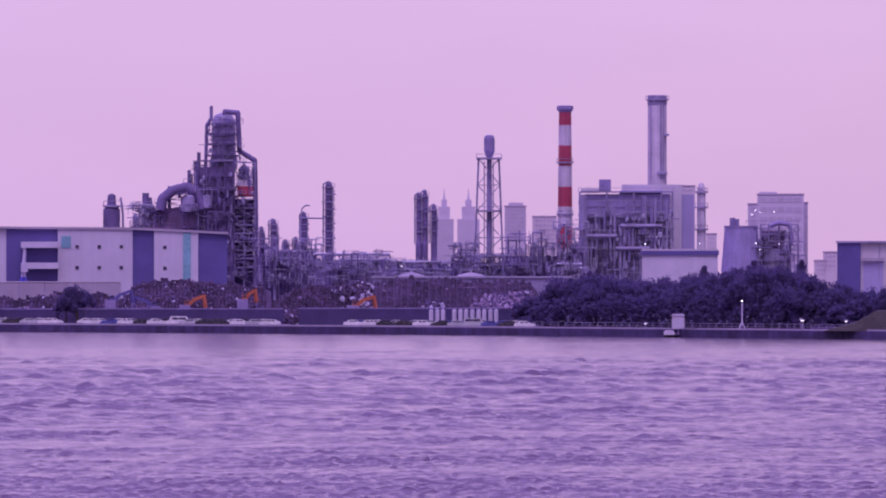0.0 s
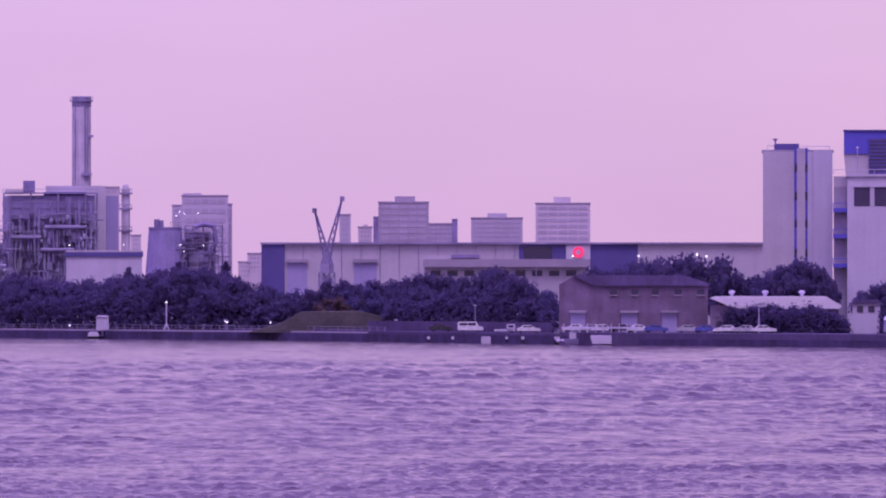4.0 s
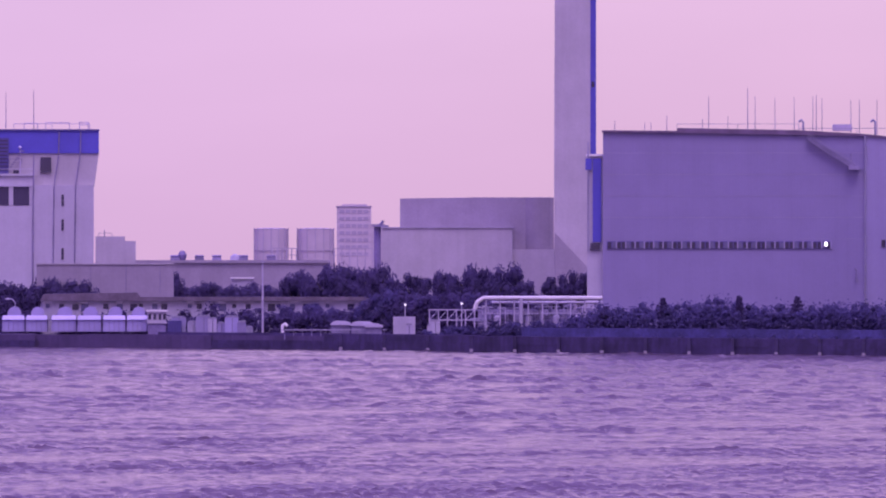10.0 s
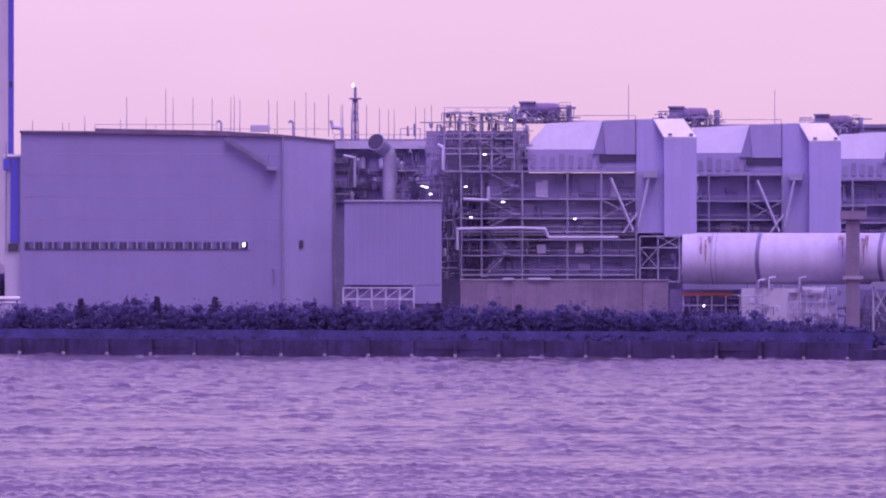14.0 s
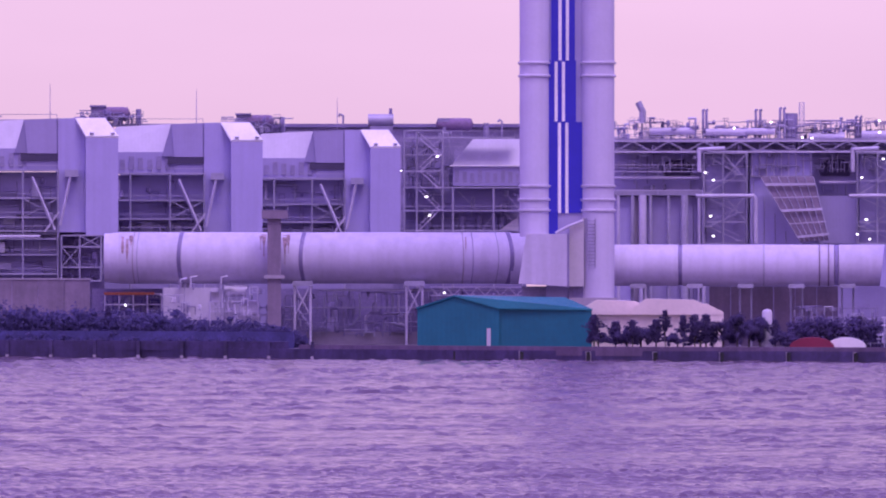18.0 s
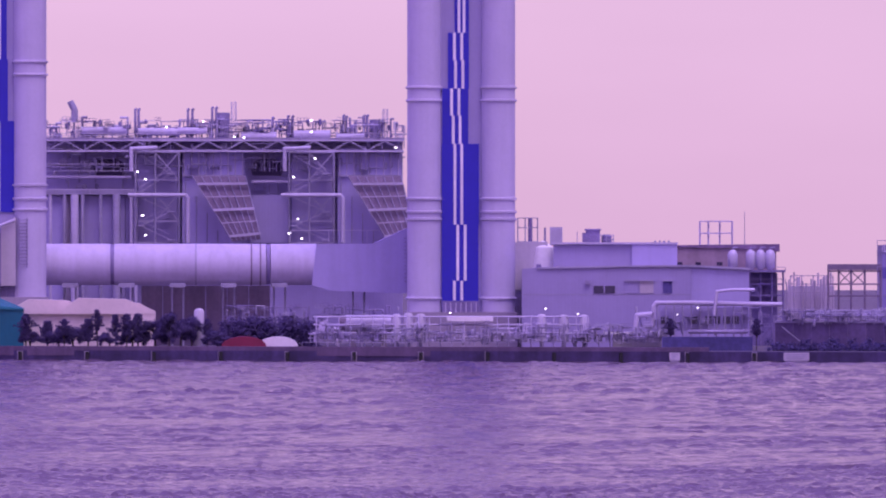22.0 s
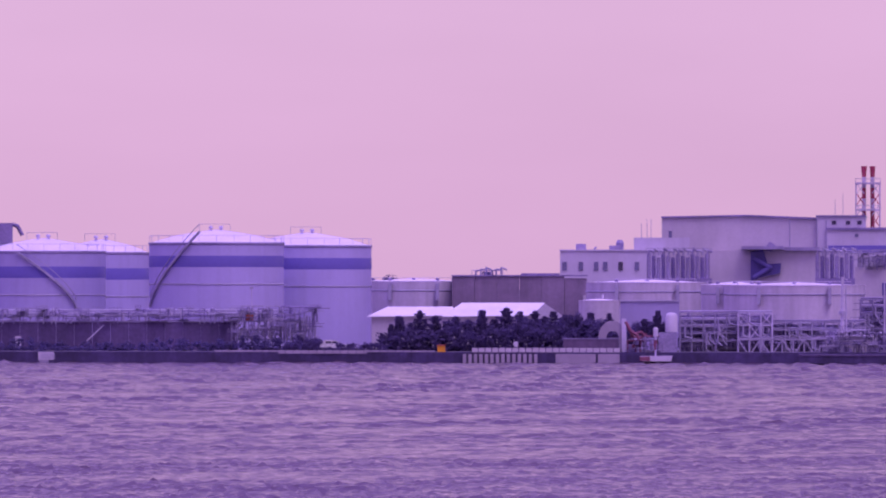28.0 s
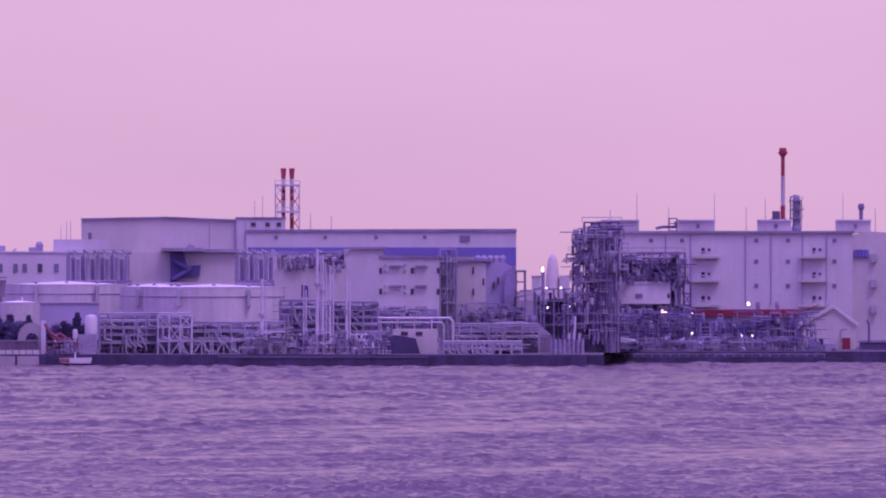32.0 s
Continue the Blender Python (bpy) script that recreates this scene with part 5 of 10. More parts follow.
t.slab("roof", DARKCON, [(500, 486), (700, 487), (745, 502), (741, 505), (540, 505)], -0.6, 16.5)
for u in (574, 612, 648, 688, 728):
    t.box("window", GLASS, u - 6, u + 6, 512, 521, -0.12, 0.3, w)
    t.box("window_sill", GREY, u - 7, u + 7, 521, 523, -0.25, 0.1, w)
for a, b in ((498, 524), (588, 616), (660, 686)):
    t.box("roller_door", PANEL, a, b, 553, None, -0.1, 0.3, w, "pale blue roller door")
    t.box("door_hood", GREY, a - 2, b + 2, 549, 553, -0.8, 0, w)
t = Thing("low_shed", "low shed with a pale sheet roof and three vents", "shed", 860, shore(860, 30))
t.box("wall", BROWN, 745, 972, 540, None, 0.5, 14)
t.slab("roof", TANKR, [(744, 527), (752, 524), (950, 524), (978, 541), (972, 546), (800, 546), (775, 540)], -1, 15)
for u in (783, 842, 907):
    t.cyl("vent_neck", LSTEEL, u, 518, 526, 3, y=6, n=10)
    t.turned("vent_hood", LSTEEL, u, [(3, 520), (6, 517), (5, 514), (2, 513)], 6, 12)
for u, top, half, k in ((548, 464, 40, "dark"), (595, 462, 46, "dark"), (640, 452, 52, "dark"), (685, 443, 58, "dark"), (735, 446, 54, "dark"), (770, 458, 40, "dark"), (530, 474, 34, "dark"), (800, 482, 24, "dark"),
                        (858, 468, 34, "dark"), (888, 452, 44, "dark"), (922, 450, 42, "dark"), (940, 474, 26, "dark"), (842, 486, 24, "olive")):
    tree(u, top, half, shore(u, 80 + RNG.uniform(0, 20)), k)
hedge("clipped_hedge", "dense dark hedge before the low shed", 757, 985, [(757, 566), (775, 545), (800, 539), (830, 537), (930, 537), (965, 550), (985, 562)], shore(870, 22), 4, LEAF, 12, 1.1, 0.26, 44)
for u, v in ((788, 492), (812, 492)):
    t = Thing("white_kiosk", "small white flat-roofed kiosk among trees", "kiosk", u, shore(u, 110))
    t.box("wall", WHITE, u - 12, u + 12, v + 3, None, 0, 5)
    t.box("roof", ROOFW, u - 14, u + 14, v, v + 3, -0.5, 5.5)
rr = random.Random(5)
for i, u in enumerate((505, 535, 556, 588, 620, 650, 708, 740, 772, 806, 840)):
    car(u, shore(u, 11), CARS[(0, 1, 0, 2, 0, 3, 1, 3, 0, 1, 0)[i]], 4.4, 1.4, rr.choice((90, 270)), label="parked car on the stone quay", base=2.2)
shore_strip("stone_quay", "dark stone quay ledge with a pale edge", "quay", 480, 1110, -0.8, 19.0, 0.0, 2.2, QUAYC, 30, piece="stone")
shore_strip("quay_toe", "wet black quay toe", "quay", 620, 1110, -1.6, 0.8, -0.5, 1.2, QUAYD, 45)
t = Thing("white_barge", "small white barge moored at the quay", "boat", 550, shore(550, -4), base=0.0)
t.slab("hull", WHITE, [(533, 595), (571, 594), (571, 608), (537, 608)], 0, 2.6)
t.box("deck", LSTEEL, 534, 570, 593, 595, 0.1, 2.5)
t = Thing("work_boat", "low dark work boat with white fenders", "boat", 492, shore(492, -4), base=0.0)
t.slab("hull", DSTEEL, [(470, 600), (532, 598), (528, 609), (478, 609)], 0, 2.6)
t.box("wheelhouse", WHITE, 496, 508, 588, 600, 0.5, 2.2)
for u in (476, 484):
    t.turned("buoy", WHITE, u, [(1, 606), (4, 603), (1, 599)], -0.3, 8)
t = Thing("pontoon_rail", "white pontoon with a long rail", "pontoon", 560, shore(560, 3), base=2.2)
t.box("deck", LSTEEL, 482, 618, 578, 581, 0, 1.5)
for i in range(10):
    t.bar("post", LSTEEL, (486 + i * 14, 572, 0), (486 + i * 14, None, 0), 1.3)
street_lamp(831, 538, shore(831, 14), lit=False, base=2.2)

# silo building
t = Thing("silo_tower", "tall pale ribbed silo tower with blue slots", "silo", 900, shore(900, 130))
w = t.box("wall", PALE, 838, 895, 268, None, 1, 22, label="rounded pale face")
t.box("wall", PALE, 898, 913, 262, None, 0.5, 22)
# Right-hand faces get a whiter colour for the light from the right.
t.box("wall", WHITE, 917, 928, 268, None, 0.2, 22)
t.box("wall", WHITE, 928, 961, 266, None, -0.6, 22)
for u in (896.5, 915):
    t.box("slot", BLUE, u - 3, u + 3, 262, None, 0.7, 20, label="blue window slot")
    for v in (290, 340, 388, 440):
        t.box("slot_window", GLASS, u - 2.4, u + 2.4, v, v + 14, 0.5, 0.9)
t.box("roof_plant", NAVY, 858, 902, 254, 268, 4, 12)
t.box("roof", GREY, 836, 963, 265, 268, 2, 23)
t.rail(LSTEEL, 846, 858, 268, 1.5, 10, 6, 1)
t.rail(LSTEEL, 902, 956, 268, 0, 9, 8, 1)
t.pipe("horn", DSTEEL, [(860, 256, 4), (860, 248, 4)], 1.5)
t.turned("horn_head", DSTEEL, 860, [(1.5, 250), (4, 247), (4, 245)], 4, 8)
t = Thing("silo_block", "large white silo block flaring under a blue crown", "silo", 1100, shore(1100, 118))
w = t.box("wall", WHITE, 987, 1106, 312, None, 0, 24)
t.box("cornice", WHITE, 985, 1107, 308, 312, -0.4, 24)
for u in (1013, 1049, 1085):
    t.box("opening", BLACK, u - 14, u + 14, 331, 364, -0.1, 0.4, w, "large dark square opening")
    t.box("opening_frame", LSTEEL, u - 15.5, u + 15.5, 328, 331, -0.3, 0.2, w)
t.box("stair_side", PALE, 963, 988, 312, None, 4, 24)
for v in (362, 408, 460):
    b = t.box("balcony", BLUE, 962, 987, v + 6, v + 13, 1, 4, label="blue stair balcony")
    t.rail(BLUE, 962, 987, v + 6, 1, 9, 5, 1.2)
t.box("recess", GREY, 963, 986, 330, None, 3.6, 4.2)
t.rail(LSTEEL, 963, 1106, 308, 0.3, 8, 9, 0.9)
# flared tower
t.slab("tower_shaft", PALE, [(983, 325), (1107, 325), (1107, None), (985, None)], 9, 30)
w = t.box("wall", WHITE, 1107, 1213, 328, None, -0.3, 24)
t.slab("flare", PALE, [(981, 272), (1222, 272), (1214, 330), (986, 330)], 1.2, 25)
b = t.box("crown_band", BLUE, 981, 1222, 232, 272, 0.9, 25.5, label="bright blue crown band")
t.box("roof", NAVY, 980, 1223, 229.5, 232, 0.6, 25.8)
t.box("dark_panel", NAVY, 1025, 1063, 245, 308, 0.4, 1.4, label="dark blue louvred panel")
for i in range(9):
    t.box("louvre", BLACK, 1027, 1061, 249 + i * 6.4, 251 + i * 6.4, 0.3, 0.6)
t.box("square_window", GLASS, 1119, 1138, 279, 306, 0.7, 1.6)
for u, k in ((1146, -6), (1184, -6)):
    t.bar("downpipe", MSTEEL, (u + 6, 234, 0.6), (u + 5, 275, 0.6), 1.6)
    t.bar("downpipe", MSTEEL, (u + 5, 275, 0.6), (u - 3, 330, -0.5), 1.6)
    t.bar("downpipe", MSTEEL, (u - 3, 330, -0.5), (u - 5, 468, -0.5), 1.6)
t.bar("downpipe", MSTEEL, (1107, 274, -0.5), (1105, 500, -0.5), 1.8)
for v in (345, 389, 440):
    t.box("slit_window", GLASS, 1156, 1160, v, v + 20, -0.5, 0, w)
for i in range(8):
    t.bar("stair", MSTEEL, (1064 + i * 3, 296 - i * 4, 0.2), (1069 + i * 3, 296 - i * 4, 0.2), 2.2)
t.rail(MSTEEL, 1064, 1086, 290, 0.2, 8, 6, 1)
for u, v in ((1005, 262), (1083, 262)):
    t.pipe("lamp_arm", LSTEEL, [(u, 308, 0.2), (u, v, 0.2)], 0.8)
    t.turned("lamp_globe", LSTEEL, u, [(1, v + 3), (3, v), (1, v - 3)], 0.2, 8)
t.box("door", GLASS, 1071, 1081, 302, 309, 1.0, 1.5)
t.rail(LSTEEL, 1072, 1206, 230, 2, 10, 9, 1.1)
t.rail(LSTEEL, 1128, 1170, 230, 6, 12, 8, 1.2)
t.steel(LSTEEL, [1090, 1114], [219, 230], (3, 4), 1.1)
t.steel(LSTEEL, [1188, 1203], [217, 222, 230], (3, 4), 1.2)
for u, v in ((1058, 164), (1107, 161)):
    t.cyl("mast", MSTEEL, u, v, 232, 0.9, 0.4, y=4, n=6)
t = Thing("grey_store", "plain grey store wall beside the silos", "building", 1232, shore(1232, 70))
t.box("wall", GREY, 1112, 1354, 468, None, 0, 20)
t.box("parapet", PALE, 1111, 1355, 466, 468.5, -0.2, 20)
for u in (1208, 1270, 1330):
    t.bar("joint", MSTEEL, (u, 470, -0.05), (u, 520, -0.05), 0.8)
t = Thing("far_block", "pale far block with stepped roof", "building", 1250, shore(1250, 260))
t.box("wall", PALE, 1216, 1268, 419, None, 0, 20)
t.box("wall", PALE, 1268, 1287, 427, None, 0, 20)
t.rail(STEEL, 1222, 1245, 419, 0, 6, 6, 0.9)
t.cyl("mast", STEEL, 1232, 408, 419, 1, n=6)
for u, top, half, k in ((1030, 503, 30, "dark"), (1058, 494, 40, "dark"), (1090, 500, 34, "dark"), (1130, 482, 40, "dark"), (1160, 490, 36, "dark"), (1188, 492, 34, "dark"), (1045, 512, 30, "dark"), (1110, 504, 36, "dark"), (1290, 478, 30, "dark"), (1322, 466, 34, "dark")):
    tree(u, top, half, shore(u, 62 if u < 1250 else 130), k)

# long low houses and domed covers
d1 = shore(1300, 40)
t = Thing("terrace_house", "long low terrace with a dark tiled roof", "house", 1260, d1, face=1260)
w = t.box("wall", WHITE, 1122, 1702, 533, None, 0, 9)
t.slab("roof", SLATE, [(1118, 533), (1124, 521), (1290, 518), (1296, 526), (1696, 526), (1706, 533)], -0.8, 9.8)
for i in range(28):
    u = 1128 + i * 20.4 + (i * 7 % 5) * 1.6
    if i % 7 == 4:
        continue
    t.box("window", GLASS if i % 3 else GLASSB, u, u + 7 + (i * 5 % 4) * 2, 538, 545 + (i % 4) * 2, -0.1, 0.2, w)
    if i % 3 == 0:
        t.box("awning", GREY, u - 2, u + 12, 534, 537, -0.7, 0.1, w)
for c, w in ((1071, 20), (1112, 19), (1160, 22), (1205, 21), (1249, 20), (1290, 19)):
    t = Thing("vaulted_cover", "white ribbed cover with a raised rear hood over a basin", "cover", c, shore(c, 12), group="row of white covers")
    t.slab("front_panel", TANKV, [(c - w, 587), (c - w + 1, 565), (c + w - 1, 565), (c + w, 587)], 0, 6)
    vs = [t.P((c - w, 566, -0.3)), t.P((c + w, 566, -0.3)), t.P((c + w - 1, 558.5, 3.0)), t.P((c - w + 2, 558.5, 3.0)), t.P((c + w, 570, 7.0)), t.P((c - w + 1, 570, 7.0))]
    # Sloping roof is lighter than the front panel and hood.
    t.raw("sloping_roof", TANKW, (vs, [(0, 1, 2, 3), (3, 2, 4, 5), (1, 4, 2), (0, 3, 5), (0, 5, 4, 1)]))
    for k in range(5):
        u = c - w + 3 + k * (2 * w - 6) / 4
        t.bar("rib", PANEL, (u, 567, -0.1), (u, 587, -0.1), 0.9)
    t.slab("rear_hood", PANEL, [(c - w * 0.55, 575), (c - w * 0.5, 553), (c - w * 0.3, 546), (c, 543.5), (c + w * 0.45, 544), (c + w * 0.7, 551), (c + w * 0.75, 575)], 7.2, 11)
    # Narrow dark strip at the cover's right edge.
    t.box("side_wall", DARKCON, c + w - 0.5, c + w + 1.5, 566, 587, 0.2, 6)
t = Thing("mooring_lamp", "pale swan-neck lamp behind the covers", "lamp", 1062, shore(1062, 26), group="swan-neck lamps")
t.pipe("neck", LSTEEL, [(1074, None, 0), (1074, 536, 0), (1070, 530, 0), (1062, 529, 0)], 0.8, n=6)
t.box("lamp_head", LSTEEL, 1057, 1064, 528, 530.5, -0.2, 0.2)
t = Thing("mooring_lamp", "pale swan-neck lamp behind the covers", "lamp", 1130, shore(1130, 26), group="swan-neck lamps")
t.pipe("neck", LSTEEL, [(1120, None, 0), (1120, 536, 0), (1124, 530, 0), (1132, 529, 0)], 0.8, n=6)
t.box("lamp_head", LSTEEL, 1130, 1137, 528, 530.5, -0.2, 0.2)
hedge("yard_hedge", "dark hedge behind the white covers", 1050, 1340, [(1050, 556), (1130, 553), (1200, 556), (1340, 548)], shore(1200, 27), 5, LEAF, 17, 1.2, 0.26, 40)
shore_strip("stone_quay", "grey stone quay below the white covers", "quay", 1110, 1420, -0.6, 1.2, 0.0, 2.2, QUAYC, 30, piece="stone")
t = Thing("white_house", "small white house with dark windows", "house", 1018, shore(1018, 30))
w = t.box("wall", WHITE, 996, 1045, 536, None, 0, 6)
t.slab("roof", DARKCON, [(993, 537), (1000, 530), (1042, 530), (1048, 537)], -0.5, 6.5)
for u in (1004, 1024):
    t.box("window", GLASS, u, u + 11, 541, 552, -0.1, 0.2, w)

# ---------- incinerator, far tanks and turbine hall ----------
sheet(2296.2, 1.8)
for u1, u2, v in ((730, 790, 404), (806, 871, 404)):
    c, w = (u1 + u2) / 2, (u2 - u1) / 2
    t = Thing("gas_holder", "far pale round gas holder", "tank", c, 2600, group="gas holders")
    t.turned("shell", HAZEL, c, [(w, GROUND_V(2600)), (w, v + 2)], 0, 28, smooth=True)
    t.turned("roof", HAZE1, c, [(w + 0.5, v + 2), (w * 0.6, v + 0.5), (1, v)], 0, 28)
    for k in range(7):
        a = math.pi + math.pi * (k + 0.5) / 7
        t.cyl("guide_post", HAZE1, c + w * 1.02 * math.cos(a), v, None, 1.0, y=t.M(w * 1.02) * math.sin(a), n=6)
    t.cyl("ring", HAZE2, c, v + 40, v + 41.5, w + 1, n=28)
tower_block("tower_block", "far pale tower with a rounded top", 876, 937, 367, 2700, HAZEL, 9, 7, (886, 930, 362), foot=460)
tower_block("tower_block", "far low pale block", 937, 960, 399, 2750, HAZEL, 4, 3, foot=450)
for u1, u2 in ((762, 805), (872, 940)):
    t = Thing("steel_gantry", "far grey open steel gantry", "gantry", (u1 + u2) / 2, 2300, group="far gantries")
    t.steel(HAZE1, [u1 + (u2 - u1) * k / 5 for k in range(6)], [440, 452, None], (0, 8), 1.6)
t = Thing("long_factory", "long grey factory with roof ventilators", "factory", 690, shore(690, 260))
t.box("wall", GREY, 522, 862, 466, None, 0, 40)
t.box("roof", GREY, 520, 864, 461, 466, -0.5, 41)
for u in (590, 633, 664, 711, 760):
    t.box("vent_base", MSTEEL, u - 8, u + 8, 456, 461, 4, 8)
    t.turned("vent_hood", MSTEEL, u, [(6, 457), (9, 454), (7, 452)], 6, 10)
t.turned("dome", LSTEEL, 696, [(9, 461), (7, 453), (2, 450)], 10, 12)
t.turned("cowl", DSTEEL, 603, [(5, 462), (8, 452), (5, 446), (2, 444)], 6, 10)
t = Thing("white_lean_to", "small white lean-to beside the factory", "shed", 700, shore(700, 230))
t.box("wall", WHITE, 690, 728, 494, None, 0, 6)
t.box("roof", ROOFW, 688, 730, 491, 494, -0.5, 6.5)
rr = random.Random(31)
for i in range(26):
    u = 525 + i * 12.5 + rr.uniform(-4, 4)
    tree(u, rr.uniform(492, 508), rr.uniform(18, 26), shore(u, rr.uniform(130, 170)), "dark", "yard trees")
for u, top, w in ((555, 462, 30), (806, 475, 22), (866, 464, 34), (905, 461, 34), (946, 461, 30), (1008, 480, 20), (1058, 476, 19), (1115, 464, 28), (1176, 461, 32), (1264, 482, 16), (1304, 474, 20), (1328, 478, 16), (840, 496, 34), (980, 508, 30), (1034, 516, 30), (1085, 510, 30), (1142, 508, 34), (1212, 518, 30), (1240, 518, 30)):
    tree(u, top, w * 1.25, shore(u, 120 + rr.uniform(0, 20)), "dark", "yard trees")
for u, top, w in ((962, 505, 40), (985, 508, 34), (940, 520, 24), (1015, 515, 24), (1045, 520, 24), (1080, 518, 26), (1110, 515, 26), (830, 535, 22), (790, 540, 22), (870, 540, 22)):
    tree(u, top, w, shore(u, 48), "olive", "yard trees")
hedge("yard_bushes", "dark bushes between the sheds", 590, 1215, [(590, 556), (620, 552), (700, 546), (800, 548), (925, 545), (945, 520), (1060, 512), (1215, 525)], shore(800, 30), 6, LEAF, 14, 1.5, 0.3, 40)
street_lamp(745, 464, shore(745, 14), w=2.2, lit=False)
for u, v in ((997, 538), (1097, 536)):
    street_lamp(u, v + 90 if v < 500 else v, shore(u, 36), "yard lamps")

# incinerator and its stack
t = Thing("incinerator", "plain pale incinerator building with a stepped block", "building", 1110, shore(1110, 330))
t.slab("upper_block", GREY, [(988, None), (988, 352), (1120, 350), (1260, 350), (1260, None)], 8, 50, label="grey upper block")
t.box("lower_block", PALE, 956, 1187, 404, None, 0, 30, label="pale lower block")
t.box("lower_block", PALE, 1187, 1262, 442, None, 1, 30)
t.turned("round_corner", GREY, 1232, [(28, 442), (28, 351)], 10, 24, smooth=True)
t.box("roof_edge", LSTEEL, 955, 1188, 402.5, 404, -0.3, 30)
t = Thing("incinerator_stack", "very tall square pale stack with a blue stripe", "chimney", 1298, shore(1298, 320))
t.slab("shaft", PALE, [(1260, None), (1263, -420), (1325, -420), (1325, None)], 0, 8, label="pale concrete shaft")
t.box("stripe", BLUE, 1325, 1335, -420, 486, 0.4, 8, label="bright blue corner stripe")
t.slab("skirt", GREY, [(1262, 412), (1322, 476), (1322, None), (1262, None)], -3, 0.0, label="sloping skirt")
for v in (150, -60):
    t.box("vent", GLASS, 1327, 1332, v - 5, v + 5, 0.3, 0.6)
t = Thing("dark_stack", "short dark stack with a bent head", "chimney", 948, shore(948, 300))
t.cyl("shaft", DSTEEL, 948, 402, None, 6, n=12)
t.box("platform", MSTEEL, 940, 968, 399, 402, -2, 2)
t.pipe("head", DSTEEL, [(948, 402, 0), (956, 396, 0), (958, 391, 0)], 2.5)

# sheds and small plant on the quay
rr = random.Random(41)
t = Thing("site_cabin", "white site cabin with dark windows on a dark base", "cabin", 557, shore(557, 11))
b = t.box("wall", WHITE, 541, 575, 552, 573, 0, 4)
t.box("roof", ROOFW, 539, 577, 549, 552, -0.4, 4.4)
t.box("base", DSTEEL, 542, 574, 573, None, 0.2, 3.8)
for u in (543, 552, 561, 569):
    t.box("window", GLASS, u, u + 5, 556, 566, -0.1, 0.2, b)
t = Thing("blue_container", "dull navy freight container on the quay", "container", 589, shore(589, 10))
b = t.box("body", NAVY, 577, 602, 568, None, 0, 2.5)
for k in range(6):
    t.bar("rib", NAVY, (579 + k * 4.4, 569, -0.04), (579 + k * 4.4, GROUND_V(shore(589, 10)), -0.04), 0.9, b)
for u, w, v, m in ((597, 13, 560, PANEL), (621, 9, 568, STEEL), (640, 13, 558, PANEL), (656, 8, 562, LSTEEL), (672, 7, 570, PANEL), (690, 12, 559, TANKV), (708, 8, 568, HALL), (722, 6, 577, STEEL), (1004, 6, 573, LSTEEL), (1050, 9, 566, LSTEEL), (1041, 5, 574, WHITE)):
    t = Thing("bulk_bin", "pale boxy bulk bin with strapped sides on the quay", "bin", u, shore(u, 12 + (u % 3)), group="quay bins")
    b = t.box("body", m, u - w, u + w, v + 3, None, 0, 2.2)
    t.slab("lid", STEEL, [(u - w, v + 3), (u - w * 0.7, v), (u + w * 0.6, v), (u + w, v + 3)], -0.1, 2.3)
    for k in (0.1,):
        t.bar("strap", MSTEEL, (u + w * k, v + 4, -0.05), (u + w * k, GROUND_V(shore(u, 13)) - 1, -0.05), 0.8, b)
for u1, u2, v in ((864, 902, 566), (900, 944, 567), (925, 958, 570)):
    c = (u1 + u2) / 2
    t = Thing("sheeted_pile", "low pile of goods under a pale sheet", "pile", c, shore(c, 15), group="sheeted piles")
    t.slab("goods", MSTEEL, [(u1 + 2, v + 8), (u2 - 2, v + 8), (u2 - 2, None), (u1 + 2, None)], 0.2, 3)
    t.slab("sheet", LSTEEL, [(u1, v + 10), (u1 + 5, v + 4), (c - 6, v + 2), (u2 - 9, v + 3), (u2, v + 7), (u2, v + 10)], -0.1, 3.2)
t = Thing("low_kerb_rail", "long pale kerb rail along the yard", "kerb", 870, shore(870, 8))
t.box("kerb", STEEL, 780, 965, 583.5, 585.5, 0, 0.4)
for k in range(12):
    t.bar("foot", MSTEEL, (784 + k * 16, 585, 0.2), (784 + k * 16, None, 0.2), 1.2)
t = Thing("pipe_bollard", "short white bent pipe on the quay", "pipe", 783, shore(783, 9))
t.pipe("pipe", ROOFW, [(780, None, 0), (780, 577, 0), (785, 574, 0), (789, 578, 0)], 2.6)
t = Thing("white_container", "white freight container with ribs", "container", 995, shore(995, 13))
b = t.box("body", WHITE, 976, 1015, 561, None, 0, 2.5)
for k in range(9):
    t.bar("rib", LSTEEL, (979 + k * 4, 562, -0.03), (979 + k * 4, GROUND_V(shore(995, 13)), -0.03), 0.9, b)
t = Thing("truss_bridge", "low pale lattice pipe bridge", "pipe bridge", 1080, shore(1080, 20))
for v in (549, 567):
    t.bar("chord", LSTEEL, (1038, v, 0), (1122, v, 0), 2)
for k in range(6):
    u = 1040 + k * 16
    t.bar("post", LSTEEL, (u, 549, 0), (u, None, 0), 1.7)
    if k < 5:
        t.bar("brace", LSTEEL, (u, 567, 0), (u + 16, 549, 0), 1.3)
t = Thing("pipe_bridge", "white insulated pipe on steel trestles", "pipe bridge", 1240, shore(1240, 22))
t.pipe("pipe", ROOFW, [(1120, 548, 0), (1124, 536, 0), (1136, 528, 0), (1346, 528, 0)], 3.8, label="thick white pipe")
t.pipe("pipe", LSTEEL, [(1202, 528, -0.4), (1202, 588, -0.4)], 3.6)
t.pipe("pipe", LSTEEL, [(1150, 536, 1.5), (1346, 536, 1.5)], 2.4)
